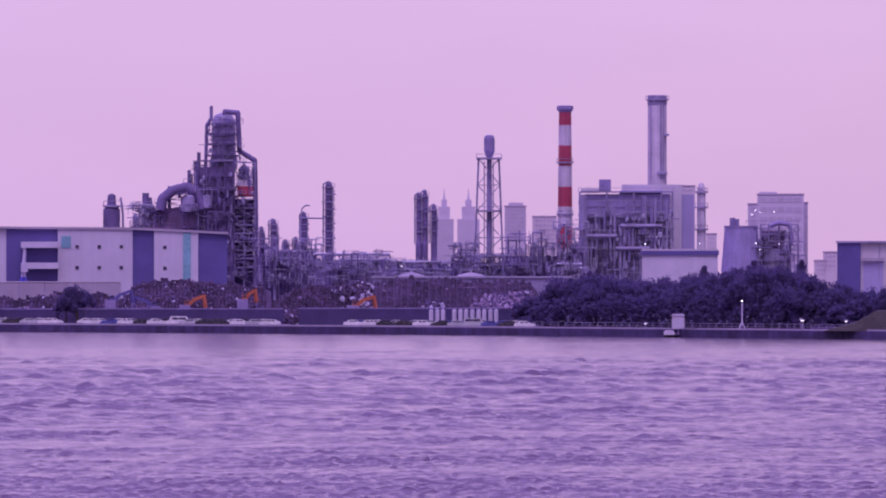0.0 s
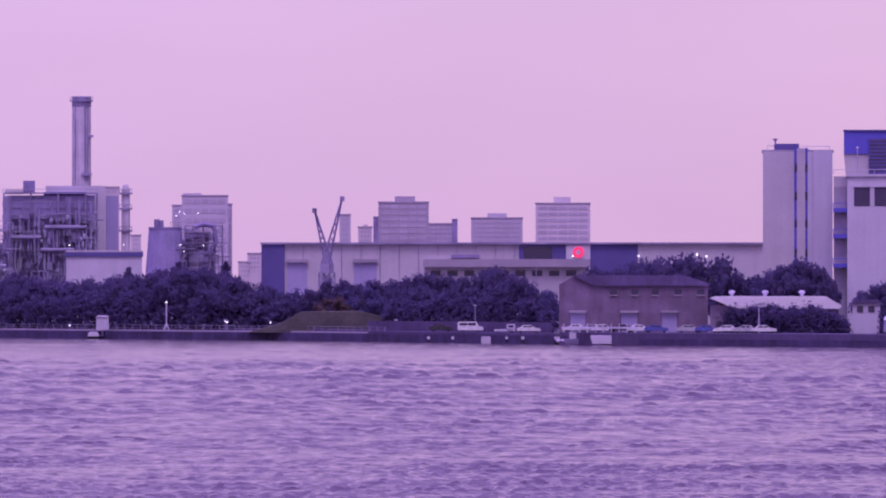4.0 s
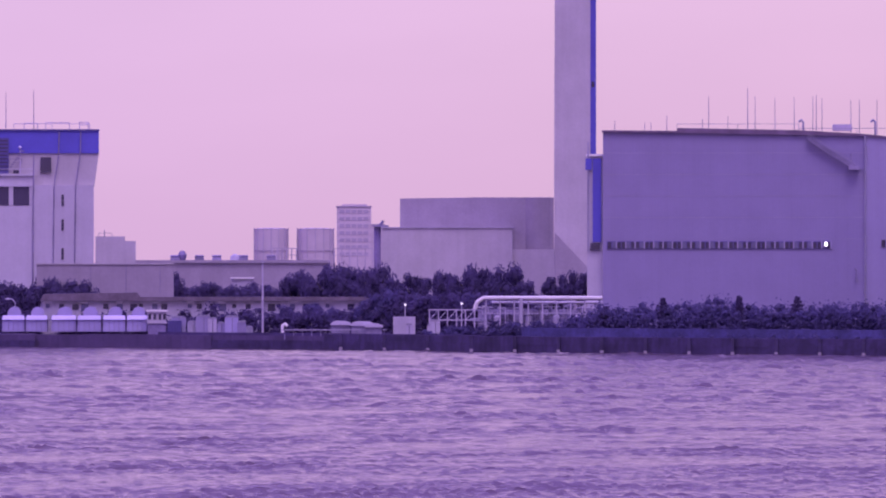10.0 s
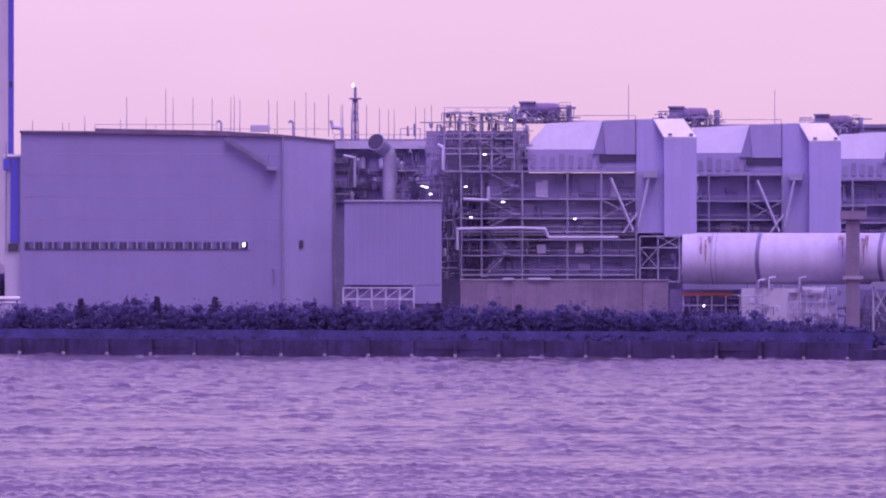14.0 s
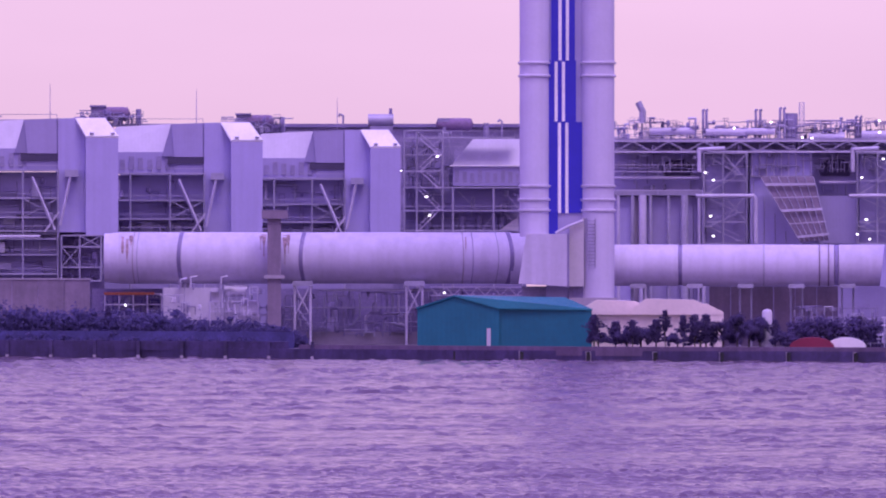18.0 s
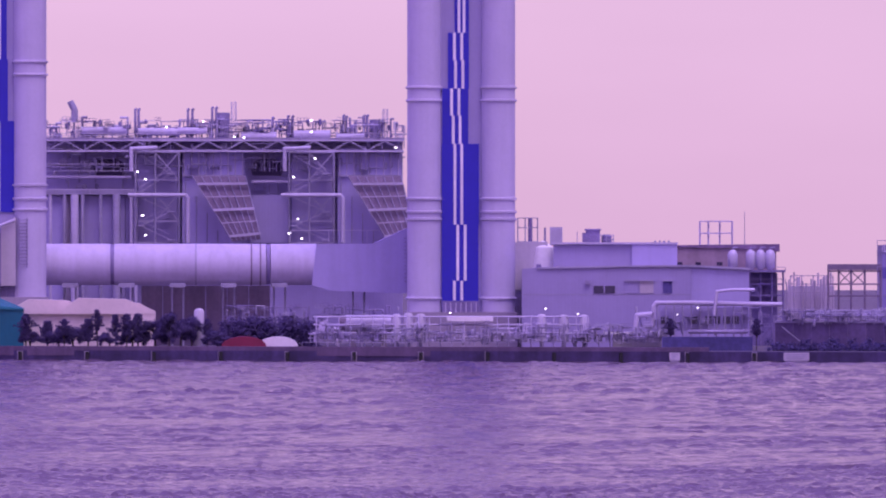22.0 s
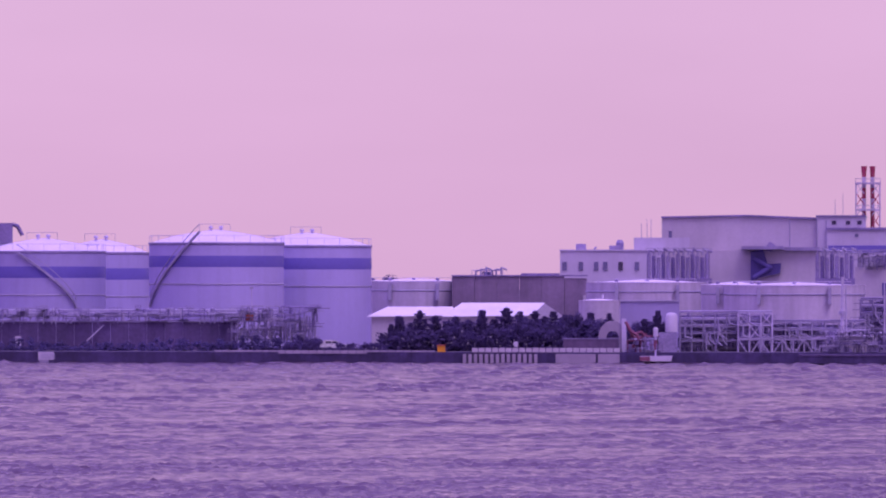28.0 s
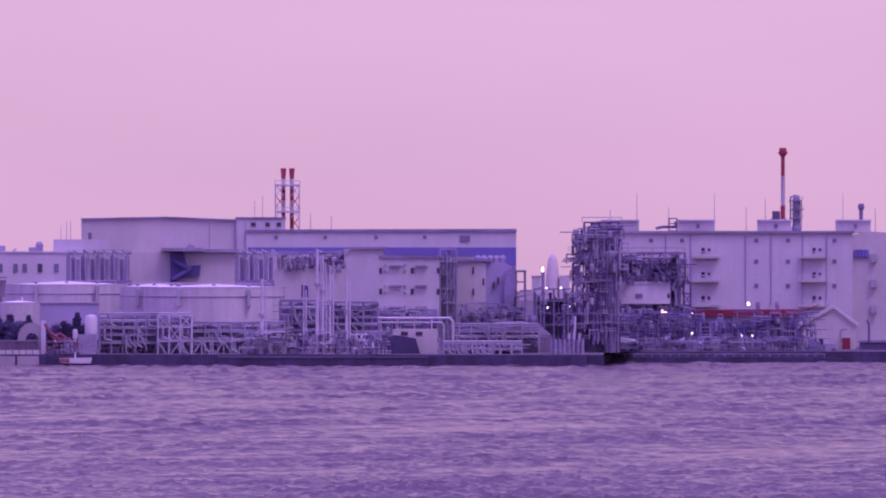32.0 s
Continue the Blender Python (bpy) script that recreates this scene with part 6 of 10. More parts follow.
for k in range(9):
    u = 1140 + k * 25
    t.bar("post", LSTEEL, (u, 530, 0), (u, None, 0), 2)
    t.bar("post", LSTEEL, (u, 530, 3), (u, None, 3), 2)
    t.bar("tie", LSTEEL, (u, 555, 0), (u + 25, 555, 0), 1.2)
# Plain sheet added behind the trestles to fill the gaps.
t.box("back_wall", MSTEEL, 1126, 1346, 548, None, 9, 9.5)
tangle(t, 1126, 1346, 538, 586, 3.2, 220, 151, (DSTEEL, MSTEEL, STEEL, LSTEEL))
t.box("pump_house", STEEL, 1205, 1250, 556, None, 4, 8)
t.box("pump_house", MSTEEL, 1150, 1190, 558, None, 4, 8)
for u in (1160, 1215, 1265, 1300):
    t.turned("vessel", LSTEEL, u, [(6, 585), (6, 562), (3, 558)], 2, 12)
shore_strip("quay_edge", "dark quay edge with a worn coping", "quay", 430, 1020, 0.3, 1.0, GROUND - 0.3, 2.3, QUAYC, 24, piece="coping_stone")

shore_strip("yard_parapet", "low dark parapet along the yard", "wall", 560, 1130, 8, 0.4, GROUND - 0.1, GROUND + 1.15, TARRED, 38, piece="parapet_panel")

# turbine hall
sheet(3349.3, 0.6)
t = Thing("turbine_hall", "huge lilac-grey turbine hall with one window strip", "power plant", 560, shore(560, 62), face=560)
w = t.slab("wall", HALL, [(294, None), (294, 233), (425, 233), (757, 240), (757, None)], 0, 60, label="broad plain front wall")
t.slab("wall", PANEL, [(757, None), (757, 241), (847, 249), (847, None)], -0.2, 58, label="paler right-hand bay")
t.slab("parapet", BRICK, [(292, 233.5), (292, 230), (425, 231), (425, 226), (640, 230), (757, 237), (848, 246), (848, 250), (757, 241), (425, 235)], -0.5, 61, label="dark parapet")
t.bar("downpipe", STEEL, (757, 240, -0.5), (757, 545, -0.5), 2.4)
t.bar("downpipe", MSTEEL, (845, 248, -0.4), (845, 545, -0.4), 2.0)
strip = t.box("window_strip", NAVY, 301, 698, 426.5, 440, -0.12, 0.2, label="long strip of dark panes")
for k in range(48):
    u = 302.5 + k * 8.24
    t.box("pane", GLASSB if k % 3 == 1 else GLASS, u, u + 6.4, 428, 439, -0.2, 0, strip)
    if k % 2:
        t.box("mullion", PANEL, u + 6, u + 8.4, 426, 440.5, -0.25, 0, strip)
t.box("lit_pane", LAMPW, 686, 690.5, 428, 435, -0.3, -0.1, strip, "one pane lit from inside")
t.box("small_window", GLASS, 786, 793, 424, 437, -0.4, 0)
for k in range(5):
    t.box("panel_joint", STEEL, 294, 757, 270 + k * 38, 270.6 + k * 38, -0.03, 0.1)
# the sloping gallery on the facade
t.bar("gallery", MSTEEL, (656, 244, -0.8), (740, 297, -0.8), 7)
t.bar("gallery_rail", STEEL, (656, 236, -1.6), (740, 289, -1.6), 1)
t.box("gallery_landing", MSTEEL, 728, 747, 294, 300, -1.8, 0)
t.cyl("vent_pipe", MSTEEL, 733, 272, 296, 2, y=-0.8, n=8)
t.pipe("drain", MSTEEL, [(738, 474, -0.5), (742, 478, -0.5), (742, 500, -0.5)], 1.4)
# small stair block at the side
t.box("stair_block", WHITE, 266, 294, 276, None, 1.5, 30)
t.box("stair_block_roof", ROOFW, 264, 295, 272, 276, 1, 30)
t.box("blue_stripe", BLUE, 276, 291, 280, 428, 1.2, 1.6, label="blue glazed stripe")
t.box("blue_head", BLUE, 263, 274, 280, 300, 0.8, 3)
t.box("slot", GLASS, 272, 289, 430, 442, 1.1, 1.6)
t.cyl("flue", STEEL, 268, 250, 445, 1.6, y=1, n=8)
for u, v in ((315, 212), (368, 216), (379, 216), (407, 204), (470, 210), (481, 170), (515, 206), (550, 155), (563, 170), (598, 172), (632, 172), (665, 170), (671, 168), (681, 174), (732, 176), (747, 176), (778, 176), (798, 162), (813, 180), (838, 165), (863, 180)):
    t.cyl("lightning_rod", MSTEEL, u, v, 240, 0.8, 0.45, y=6 + (u % 7), n=6)
for u in (648, 775):
    t.pipe("gooseneck_vent", STEEL, [(u, 240, 2), (u, 216, 2), (u - 4, 212, 2), (u - 8, 216, 2)], 1.8)
t.box("roof_fan", LSTEEL, 700, 734, 220, 231, 8, 12)
t.rail(STEEL, 425, 640, 228, 1, 9, 16, 0.9)
t.rail(STEEL, 640, 845, 236, 3, 9, 16, 0.9)
for u in (860, 878, 905, 928, 944, 954, 992, 1008, 1020):
    t.cyl("lightning_rod", MSTEEL, u, 184 + (u % 5) * 2, 245, 0.8, 0.45, y=30, n=6)

# flare behind the hall
t = Thing("flare_mast", "slim dark flare mast with a burning tip", "flare stack", 885, shore(885, 420))
lattice_tower(t, 885, 172, GROUND_V(shore(885, 420)), 4, 14, MSTEEL, 12, 0, 1.4)
t.cyl("flue", DSTEEL, 885, 153, None, 2.5, n=10)
t.cyl("platform", DSTEEL, 885, 172, 174.5, 11, n=12)
t.turned("flame", FLAME, 881, [(0.8, 153), (2.0, 151), (1.4, 148), (0.3, 146)], 0, 10, label="small pale flame")

# box house beside the hall
t = Thing("filter_house", "plain lilac filter house raised on a white truss", "filter house", 955, shore(955, 60))
t.box("wall", HALL, 866, 1038, 355, 503, 0, 14)
t.box("wall", HALL, 986, 1038, 503, 536, 0.05, 13.9)
for k in range(14):
    t.box("rib", PANEL, 878 + k * 11.6, 879 + k * 11.6, 357, 502, -0.12, 0.02)
t.box("roof", LSTEEL, 865, 1039, 352.5, 355, -0.3, 14.3)
# Dark base fills the gap under the raised wall, standing for its shade.
t.box("base", DSTEEL, 868, 1036, 503, None, 1, 12.9)
for v in (508, 528):
    t.bar("chord", LSTEEL, (862, v, -2), (990, v, -2), 2.4)
for k in range(6):
    u = 864 + k * 25
    t.bar("post", LSTEEL, (u, 508, -2), (u, None, -2), 2.4)
    if k < 5:
        t.bar("brace", LSTEEL, (u, 528, -2), (u + 25, 508, -2), 1.6)
t = Thing("intake_horn", "grey upturned intake duct on the roof", "duct", 945, shore(945, 80))
t.pipe("duct", STEEL, [(946, 352, 0), (946, 274, 0), (940, 264, 0)], 12.5, n=16)
t.raw("mouth", STEEL, tube_vf(t.P((940, 264, 0.2)), t.P((922, 250, -2.6)), t.M(12), t.M(16), 20), None, "flared grey mouth")
t.raw("mouth_opening", BLACK, tube_vf(t.P((922.2, 250.2, -2.55)), t.P((921.2, 249.4, -2.75)), t.M(14), t.M(14.4), 20), None, "dark opening")
t.cyl("foot", MSTEEL, 946, 350, None, 8, n=12)
t = Thing("turbine_annex", "open brown-grey steel annex between the units", "plant", 960, shore(960, 100))
t.steel(MSTEEL, [848, 878, 908, 938, 968, 998, 1028, 1058], [246, 272, 300, 330, 356, None], (0, 8), 2.6, [(1, 1), (4, 2), (5, 0)], MSTEEL)
t.box("casing", BOILER, 850, 1056, 262, None, 0.4, 20, label="dim violet casing")
t.box("casing_band", BROWN, 850, 1056, 300, 308, 0.2, 0.5)
tangle(t, 852, 1056, 262, 352, -0.6, 90, 91, (MSTEEL, STEEL), 1.2)
t.box("pipe_cover", LSTEEL, 850, 1030, 248, 262, -1, 3)
rr = random.Random(8)
for k in range(16):
    u, v = rr.uniform(852, 1050), rr.uniform(280, 335)
    t.turned("vessel", rr.choice((STEEL, LSTEEL, MSTEEL)), u, [(4, v + 16), (5, v + 12), (5, v), (2, v - 4)], -0.5, 10)
t.pipe("gooseneck", LSTEEL, [(862, 246, -1), (862, 226, -1), (845, 224, -1), (842, 212, -1)], 3.2)
t.pipe("gooseneck", LSTEEL, [(884, 330, -2), (884, 278, -2), (864, 274, -2)], 2.8)
t.rail(STEEL, 848, 1058, 246, -0.5, 9, 12, 0.9)
t.steel(LSTEEL, [965, 1000], [226, 246], (1, 4), 1.4)
for u, v in ((978, 222), (990, 218)):
    t.pipe("vent", MSTEEL, [(u, 240, 2), (u, v, 2)], 2)

# ---------- heat recovery units, great duct and stacks ----------
sheet(4240.0, 1.6)


def stair(t, m, u1, u2, v1, v2, flights, y, w=1.7):
    """A zigzag stair from v1 (top) to v2."""
    for i in range(flights):
        a, b = v1 + (v2 - v1) * i / flights, v1 + (v2 - v1) * (i + 1) / flights
        p, q = (u1, u2) if i % 2 == 0 else (u2, u1)
        f = t.bar("stair_flight", m, (p, a, y), (q, b, y), w)
        t.bar("stair_rail", m, (p, a - 9, y - 0.4), (q, b - 9, y - 0.4), 0.9, f)
        t.box("landing", m, q - 7, q + 7, b - 1, b + 1.2, y - 0.6, y + 1.2)


def recovery_unit(du, dv, d, k, low, label):
    """One unit: hooded casing above, open steel below. k scales it about the horizon; dv shifts the readings."""
    S = lambda u: 598 + du + (u - 598) * k
    H = lambda v: V0 + (v - V0) * k + dv
    t = Thing("recovery_unit", label, "boiler unit", S(450), d, group="heat recovery units", face=S(450))
    # Hood is coloured whiter than its sides for the sky light on its slope.
    t.raw("hood", WHITE, ([t.P(q) for q in ((S(292), H(264), 1.2), (S(422), H(264), 1.2), (S(432), H(264), 18), (S(292), H(264), 18),
                                            (S(334), H(218), 4), (S(434), H(213), 4), (S(434), H(213), 18), (S(334), H(218), 18))], list(BOXF)), None, "pale sloping hood")
    t.slab("hood_side", PANEL, [(S(438), H(273)), (S(432), H(213)), (S(490), H(211)), (S(490), H(273))], 0.4, 18)
    # Darker wedge paints the shade of the hood's turned side face.
    t.slab("hood_cheek", HALL, [(S(415), H(272)), (S(432), H(213)), (S(438), H(272))], 0.6, 5)
    t.slab("gap", DSTEEL, [(S(489), H(211)), (S(492.5), H(211)), (S(492.5), H(305)), (S(489), H(305))], 0.6, 17)
    t.slab("uptake", TANKV, [(S(492), H(412)), (S(492), H(211)), (S(575), H(209)), (S(598), H(240)), (S(598), H(412))], 0.2, 17, label="pale tall uptake casing")
    t.slab("uptake_front", TANKV, [(S(541), H(418)), (S(541), H(243)), (S(598.5), H(243)), (S(598.5), H(418))], -2.0, 0.2, label="lilac front panel")
    # The cap's white holds the overhead light in its colour.
    t.raw("uptake_cap", ROOFW, ([t.P((S(522), H(210), 0.1)), t.P((S(575), H(210), 0.1)), t.P((S(599), H(242), -2.1)), t.P((S(541), H(242), -2.1)),
                                 t.P((S(522), H(213), 0.2)), t.P((S(575), H(213), 0.2)), t.P((S(599), H(245), -2)), t.P((S(541), H(245), -2))], list(BOXF)), None, "bright sloping cap")
    for u in (548, 585):
        t.box("cap_lug", MSTEEL, S(u), S(u + 7), H(236), H(239), -2.2, -1.6)
    t.box("casing", PANEL, S(300), S(490), H(264), H(302), 1, 17, label="panelled casing")
    for j in range(11):
        u = 306 + j * 16.5
        t.box("casing_door", MSTEEL, S(u), S(u + 9), H(272 + (j % 3) * 3), H(296), 0.8, 1.1)
    # Near-black strip between the hood side and the duct below.
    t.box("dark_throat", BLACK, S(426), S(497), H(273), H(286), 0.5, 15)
    t.box("throat_duct", HALL, S(438), S(494), H(286), H(302), 0.7, 15)
    levels = [303, 352, 386, 410] + ([424, 452, 486] if low else [])
    cols = [S(u) for u in (182, 218, 290, 370, 430, 492)] if low else [S(u) for u in (300, 358, 430, 492)]
    t.steel(STEEL, cols, [H(v) for v in levels] + [None], (-1.2, 8), 2.5, [(len(cols) - 2, 1)], MSTEEL)
    tangle(t, cols[0], cols[-1], H(306), H(486 if low else 410), 1.4, 150 if low else 44, int(du) + 3, (DSTEEL, MSTEEL), 1.2 * k)
    tangle(t, S(262), S(374), H(186), H(214), 5.5, 60, int(du) + 4, (DSTEEL, MSTEEL, STEEL), k)
    t.box("core", PANEL, S(300 if not low else 230), S(494), H(306), None, 1.6, 17)
    for v in levels:
        t.rail(STEEL, cols[0], cols[-1], H(v), -1.2, 9 * k, 14, 1)
    t.bar("strut", LSTEEL, (S(446), H(314), -2), (S(486), H(408), -2), 3.4)
    t.bar("strut", LSTEEL, (S(514), H(312), -2.4), (S(496), H(400), -2.4), 3.4)
    t.bar("strut", LSTEEL, (S(494), H(376), -2.2), (S(468), H(412), -2.2), 3)
    t.box("strut_head", STEEL, S(504), S(528), H(302), H(314), -2.6, 0)
    rr = random.Random(int(du) + 5)
    for j in range(26 if low else 12):
        u, v = rr.uniform(240 if low else 310, 480), rr.choice(levels[:-1])
        hgt = rr.uniform(14, 40)
        m = rr.choice((STEEL, MSTEEL, LSTEEL, DSTEEL))
        if j % 3 == 0:
            t.box("cabinet", m, S(u), S(u + rr.uniform(8, 22)), H(v + 46 - hgt if v < 386 else v + 28 - hgt * 0.6), H(v + 46 if v < 386 else v + 26), 0.6, 3.1)
        elif j % 3 == 1:
            t.pipe("pipe", m, [(S(u - 40), H(v + 12), 1), (S(u), H(v + 12), 1), (S(u), H(v + 40), 1)], rr.uniform(1.5, 3.2))
        else:
            t.bar("brace", m, (S(u - 25), H(v + 4), 2.6), (S(u + 25), H(v + 44), 2.6), 2.2)
    # drum and pipes on the roof
    t.pipe("steam_drum", RUSTY, [(S(300), H(196), 8), (S(306), H(195), 8), (S(346), H(195), 8), (S(352), H(196), 8)], 13 * k, label="dull brown-grey steam drum", n=18)
    t.box("drum_saddle", MSTEEL, S(282), S(290), H(196), H(214), 6, 10)
    t.box("drum_saddle", MSTEEL, S(336), S(344), H(196), H(214), 6, 10)
    t.box("drum_house", MSTEEL, S(286), S(312), H(182), H(198), 7, 10)
    t.box("drum_house_roof", DSTEEL, S(284), S(314), H(179), H(182), 6.6, 10.4)
    t.cyl("roof_vent", MSTEEL, S(373), H(186), H(218), 5 * k, y=6, n=10)
    for j in range(4):
        u = 262 + j * 24
        t.pipe("arch_pipe", MSTEEL, [(S(u), H(216), 5), (S(u), H(204), 5), (S(u + 10), H(198), 5), (S(u + 20), H(204), 5), (S(u + 20), H(214), 5)], 1.8)
    t.box("roof_deck", STEEL, S(262), S(500), H(213), H(216), 7, 17)
    t.rail(MSTEEL, S(380), S(490), H(212), 4, 8, 12, 0.9)
    t.cyl("lightning_rod", MSTEEL, S(478), H(150), H(212), 0.8, 0.4, y=8, n=6)
    return t, S, H


t, S, H = recovery_unit(0, 0, 1088, 1.0, True, "boiler unit with pale hoods over open steel decks and stairs")
stair(t, STEEL, 222, 268, 200, 303, 4, -1.8)
stair(t, STEEL, 226, 276, 303, 404, 4, -1.8)
stair(t, STEEL, 224, 262, 410, 488, 2, -1.8)
t.steel(STEEL, [152, 180, 216, 236, 275], [200, 215, 245, 272, 303], (-1.5, 5), 2.4, [(1, 1)], MSTEEL)
tangle(t, 122, 300, 196, 305, 0.5, 260, 92, (MSTEEL, STEEL))
tangle(t, 122, 225, 305, 490, 2.5, 260, 93, (MSTEEL, STEEL), 1.2)
tangle(t, 494, 574, 415, 495, 0.5, 70, 94, (DSTEEL, MSTEEL))
for v in (200, 245, 272):
    t.rail(LSTEEL, 152, 275, v, -1.5, 10, 12, 1.1)
for u, v in ((120, 330), (128, 342), (190, 329), (223, 272), (270, 211), (256, 356), (199, 383), (383, 386), (113, 328)):
    t.box("lit_lamp", LAMPW, u - 2.6, u + 2.6, v, v + 2, -2.4, -2.0, label="glowing strip lamp")
for k, pts in enumerate(([(175, 442, -2.5), (175, 405, -2.5), (285, 403, -2.5)], [(285, 403, -2.6), (330, 405, -2.6), (337, 420, -2.6), (460, 420, -2.6)], [(186, 352, -2.6), (230, 354, -2.6), (230, 330, -2.6)], [(150, 300, -2.6), (150, 260, -2.6), (140, 255, -2.6)])):
    t.pipe("pipe", LSTEEL, pts, 3, n=8)
t.box("back_casing", MSTEEL, 120, 300, 232, None, 6, 20)
t.box("back_casing", DSTEEL, 494, 574, 412, None, 5, 12)
t.box("switch_cabin", WHITE, 316, 332, 432, 448, -0.6, 1.5)
t.box("switch_cabin", WHITE, 384, 398, 430, 448, -0.6, 1.5)
t.steel(STEEL, [498, 530, 568], [418, 438, 474, 498], (-2, 4), 2.4, [(0, 1), (1, 0)], STEEL)
recovery_unit(255, 0, 1120, 0.972, False, "boiler unit with pale hoods behind the great duct")
recovery_unit(499, 1, 1165, 0.93, False, "boiler unit with pale hoods near the striped stack")
t = Thing("recovery_unit", "end boiler unit with an open stair tower and low hood", "boiler unit", 1200, 1215, group="heat recovery units", face=1200)
# As on the other units, the hood's whiter colour stands for sky light.
t.raw("hood", WHITE, ([t.P(q) for q in ((1187, 294, 1), (1320, 294, 1), (1320, 294, 18), (1187, 294, 18), (1226, 247, 4.5), (1320, 247, 4.5), (1320, 247, 18), (1226, 247, 18))], list(BOXF)), None, "pale sloping hood")
t.box("eaves", ROOFW, 1185, 1320, 293, 295.5, 0.7, 3)
t.box("casing", PANEL, 1190, 1320, 295, 330, 1.2, 17, label="panelled casing")
for k in range(9):
    t.box("casing_door", MSTEEL, 1194 + k * 13.5, 1201 + k * 13.5, 302 + (k % 3) * 3, 324, 1.0, 1.3)
t.box("core", HALL, 1104, 1320, 332, None, 2.6, 17)
t.box("back_casing", MSTEEL, 1100, 1192, 252, 332, 8, 17)
t.steel(STEEL, [1104, 1126, 1172, 1190, 1262, 1312], [333, 374, 409, None], (-1.2, 4), 2.5, [], MSTEEL)
t.steel(STEEL, [1104, 1126, 1172], [232, 246, 275, 304, 333], (-1.2, 4), 2.3, [(1, 1)], MSTEEL)
t.box("roof_walk", STEEL, 1112, 1300, 243, 246, -1.2, 2)
t.rail(STEEL, 1112, 1300, 243, -1.2, 10, 13, 1)
stair(t, LSTEEL, 1132, 1164, 246, 333, 3, -1.6)
stair(t, LSTEEL, 1130, 1166, 337, 409, 2, -1.6)
for v in (333, 374, 409):
    t.rail(STEEL, 1104, 1312, v, -1.2, 8, 14, 1)
for a in ((1200, 340, 1232, 372), (1240, 412, 1262, 380), (1290, 350, 1308, 372), (1282, 378, 1308, 404)):
    t.bar("brace", STEEL, (a[0], a[1], 1), (a[2], a[3], 1), 2.2)
for u in (1146, 1206, 1236, 1276):
    t.turned("vessel", MSTEEL, u, [(5, 408), (6, 402), (6, 384), (2, 379)], 2, 12)
t.slab("chute", PALE, [(1268, 412), (1306, 384), (1306, 412)], 0.2, 2)
tangle(t, 1106, 1310, 336, 409, 2.4, 60, 748, (MSTEEL, STEEL), 1.1)
tangle(t, 1108, 1190, 234, 330, 3.0, 60, 749, (MSTEEL, STEEL))
t.pipe("steam_drum", RUSTY, [(1164, 222, 9), (1170, 221, 9), (1216, 221, 9), (1222, 222, 9)], 11, label="dull brown-grey steam drum", n=18)
t.box("drum_saddle", MSTEEL, 1172, 1178, 226, 244, 7, 11)
t.box("drum_house", MSTEEL, 1164, 1184, 210, 224, 8, 11)
t.cyl("roof_vent", MSTEEL, 1249, 219, 244, 5, y=8, n=10)
t.pipe("gooseneck", MSTEEL, [(1277, 244, 5), (1277, 216, 5), (1273, 213, 5), (1269, 217, 5)], 1.6)
for u, v in ((1163, 277), (1143, 348), (1149, 381), (1097, 302)):
    t.box("lit_lamp", LAMPW, u - 2.6, u + 2.6, v, v + 2, -2.6, -2.2, label="glowing strip lamp")
t = Thing("roof_tank", "grey horizontal tank on a long low roof", "tank", 1063, 1215)
t.pipe("shell", STEEL, [(1040, 214, 0), (1085, 214, 0)], 11, n=16)
t.pipe("vent", DSTEEL, [(1080, 204, 0), (1080, 193, 0)], 3)
t.box("support", MSTEEL, 1044, 1084, 224, None, -1, 1)
t.box("roof", DSTEEL, 600, 1310, 220, 226, 30, 42, label="dark long roof behind the units")
t.box("rear_wall", MSTEEL, 602, 1308, 226, None, 31, 41)
t.pipe("gooseneck", MSTEEL, [(996, 222, -1), (996, 206, -1), (990, 203, -1), (988, 208, -1)], 1.8)

# brown wall and small plant at its foot
t = Thing("sound_wall", "stained brown concrete sound wall", "wall", 365, shore(365, 55))
for k in range(8):
    a = 181 + k * 46
    t.box("wall_panel", BROWN, a, a + 45.4, 496, None, 0.05 * (k % 2), 0.6)
t.box("coping", GREY, 180, 550, 493.5, 496, -0.1, 0.8)
t.box("duct_cover", LSTEEL, 255, 275, 491, 495, -0.4, 1)
t.box("duct_cover", LSTEEL, 300, 340, 491, 495, -0.4, 1)
t = Thing("orange_rack", "orange-topped steel rack with a floodlight", "rack", 632, shore(632, 48))
t.steel(LSTEEL, [575, 600, 625, 650, 675], [521, 540, None], (0, 3), 2.0)
# Dark sheet added behind the rack.
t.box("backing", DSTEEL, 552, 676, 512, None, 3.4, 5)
tangle(t, 575, 675, 522, 570, 1.2, 60, 98, (MSTEEL, STEEL, NAVY))
t.box("orange_beam", ORANGE, 573, 662, 518, 523, -0.2, 0.4, label="orange beam")
lamp_head(t, 611, 541, -0.6, 3.2)
t = Thing("white_plant", "white boxy plant with drums and pipes", "plant", 755, shore(755, 50))
t.box("casing", WHITE, 678, 780, 510, None, 0, 6)
t.box("casing", LSTEEL, 780, 846, 535, None, 0.5, 5)
t.pipe("drum", LSTEEL, [(785, 516, 1), (826, 516, 1)], 10, n=14)
t.turned("fan", STEEL, 718, [(10, 510), (8, 498), (10, 494)], 3, 14)
for k in (1, 2, 5):
    t.pipe("pipe", LSTEEL, [(690 + k * 18, 510, -0.6), (690 + k * 18, 500 - (k % 3) * 4, -0.6), (702 + k * 18, 498 - (k % 3) * 4, -0.6)], 1.8)
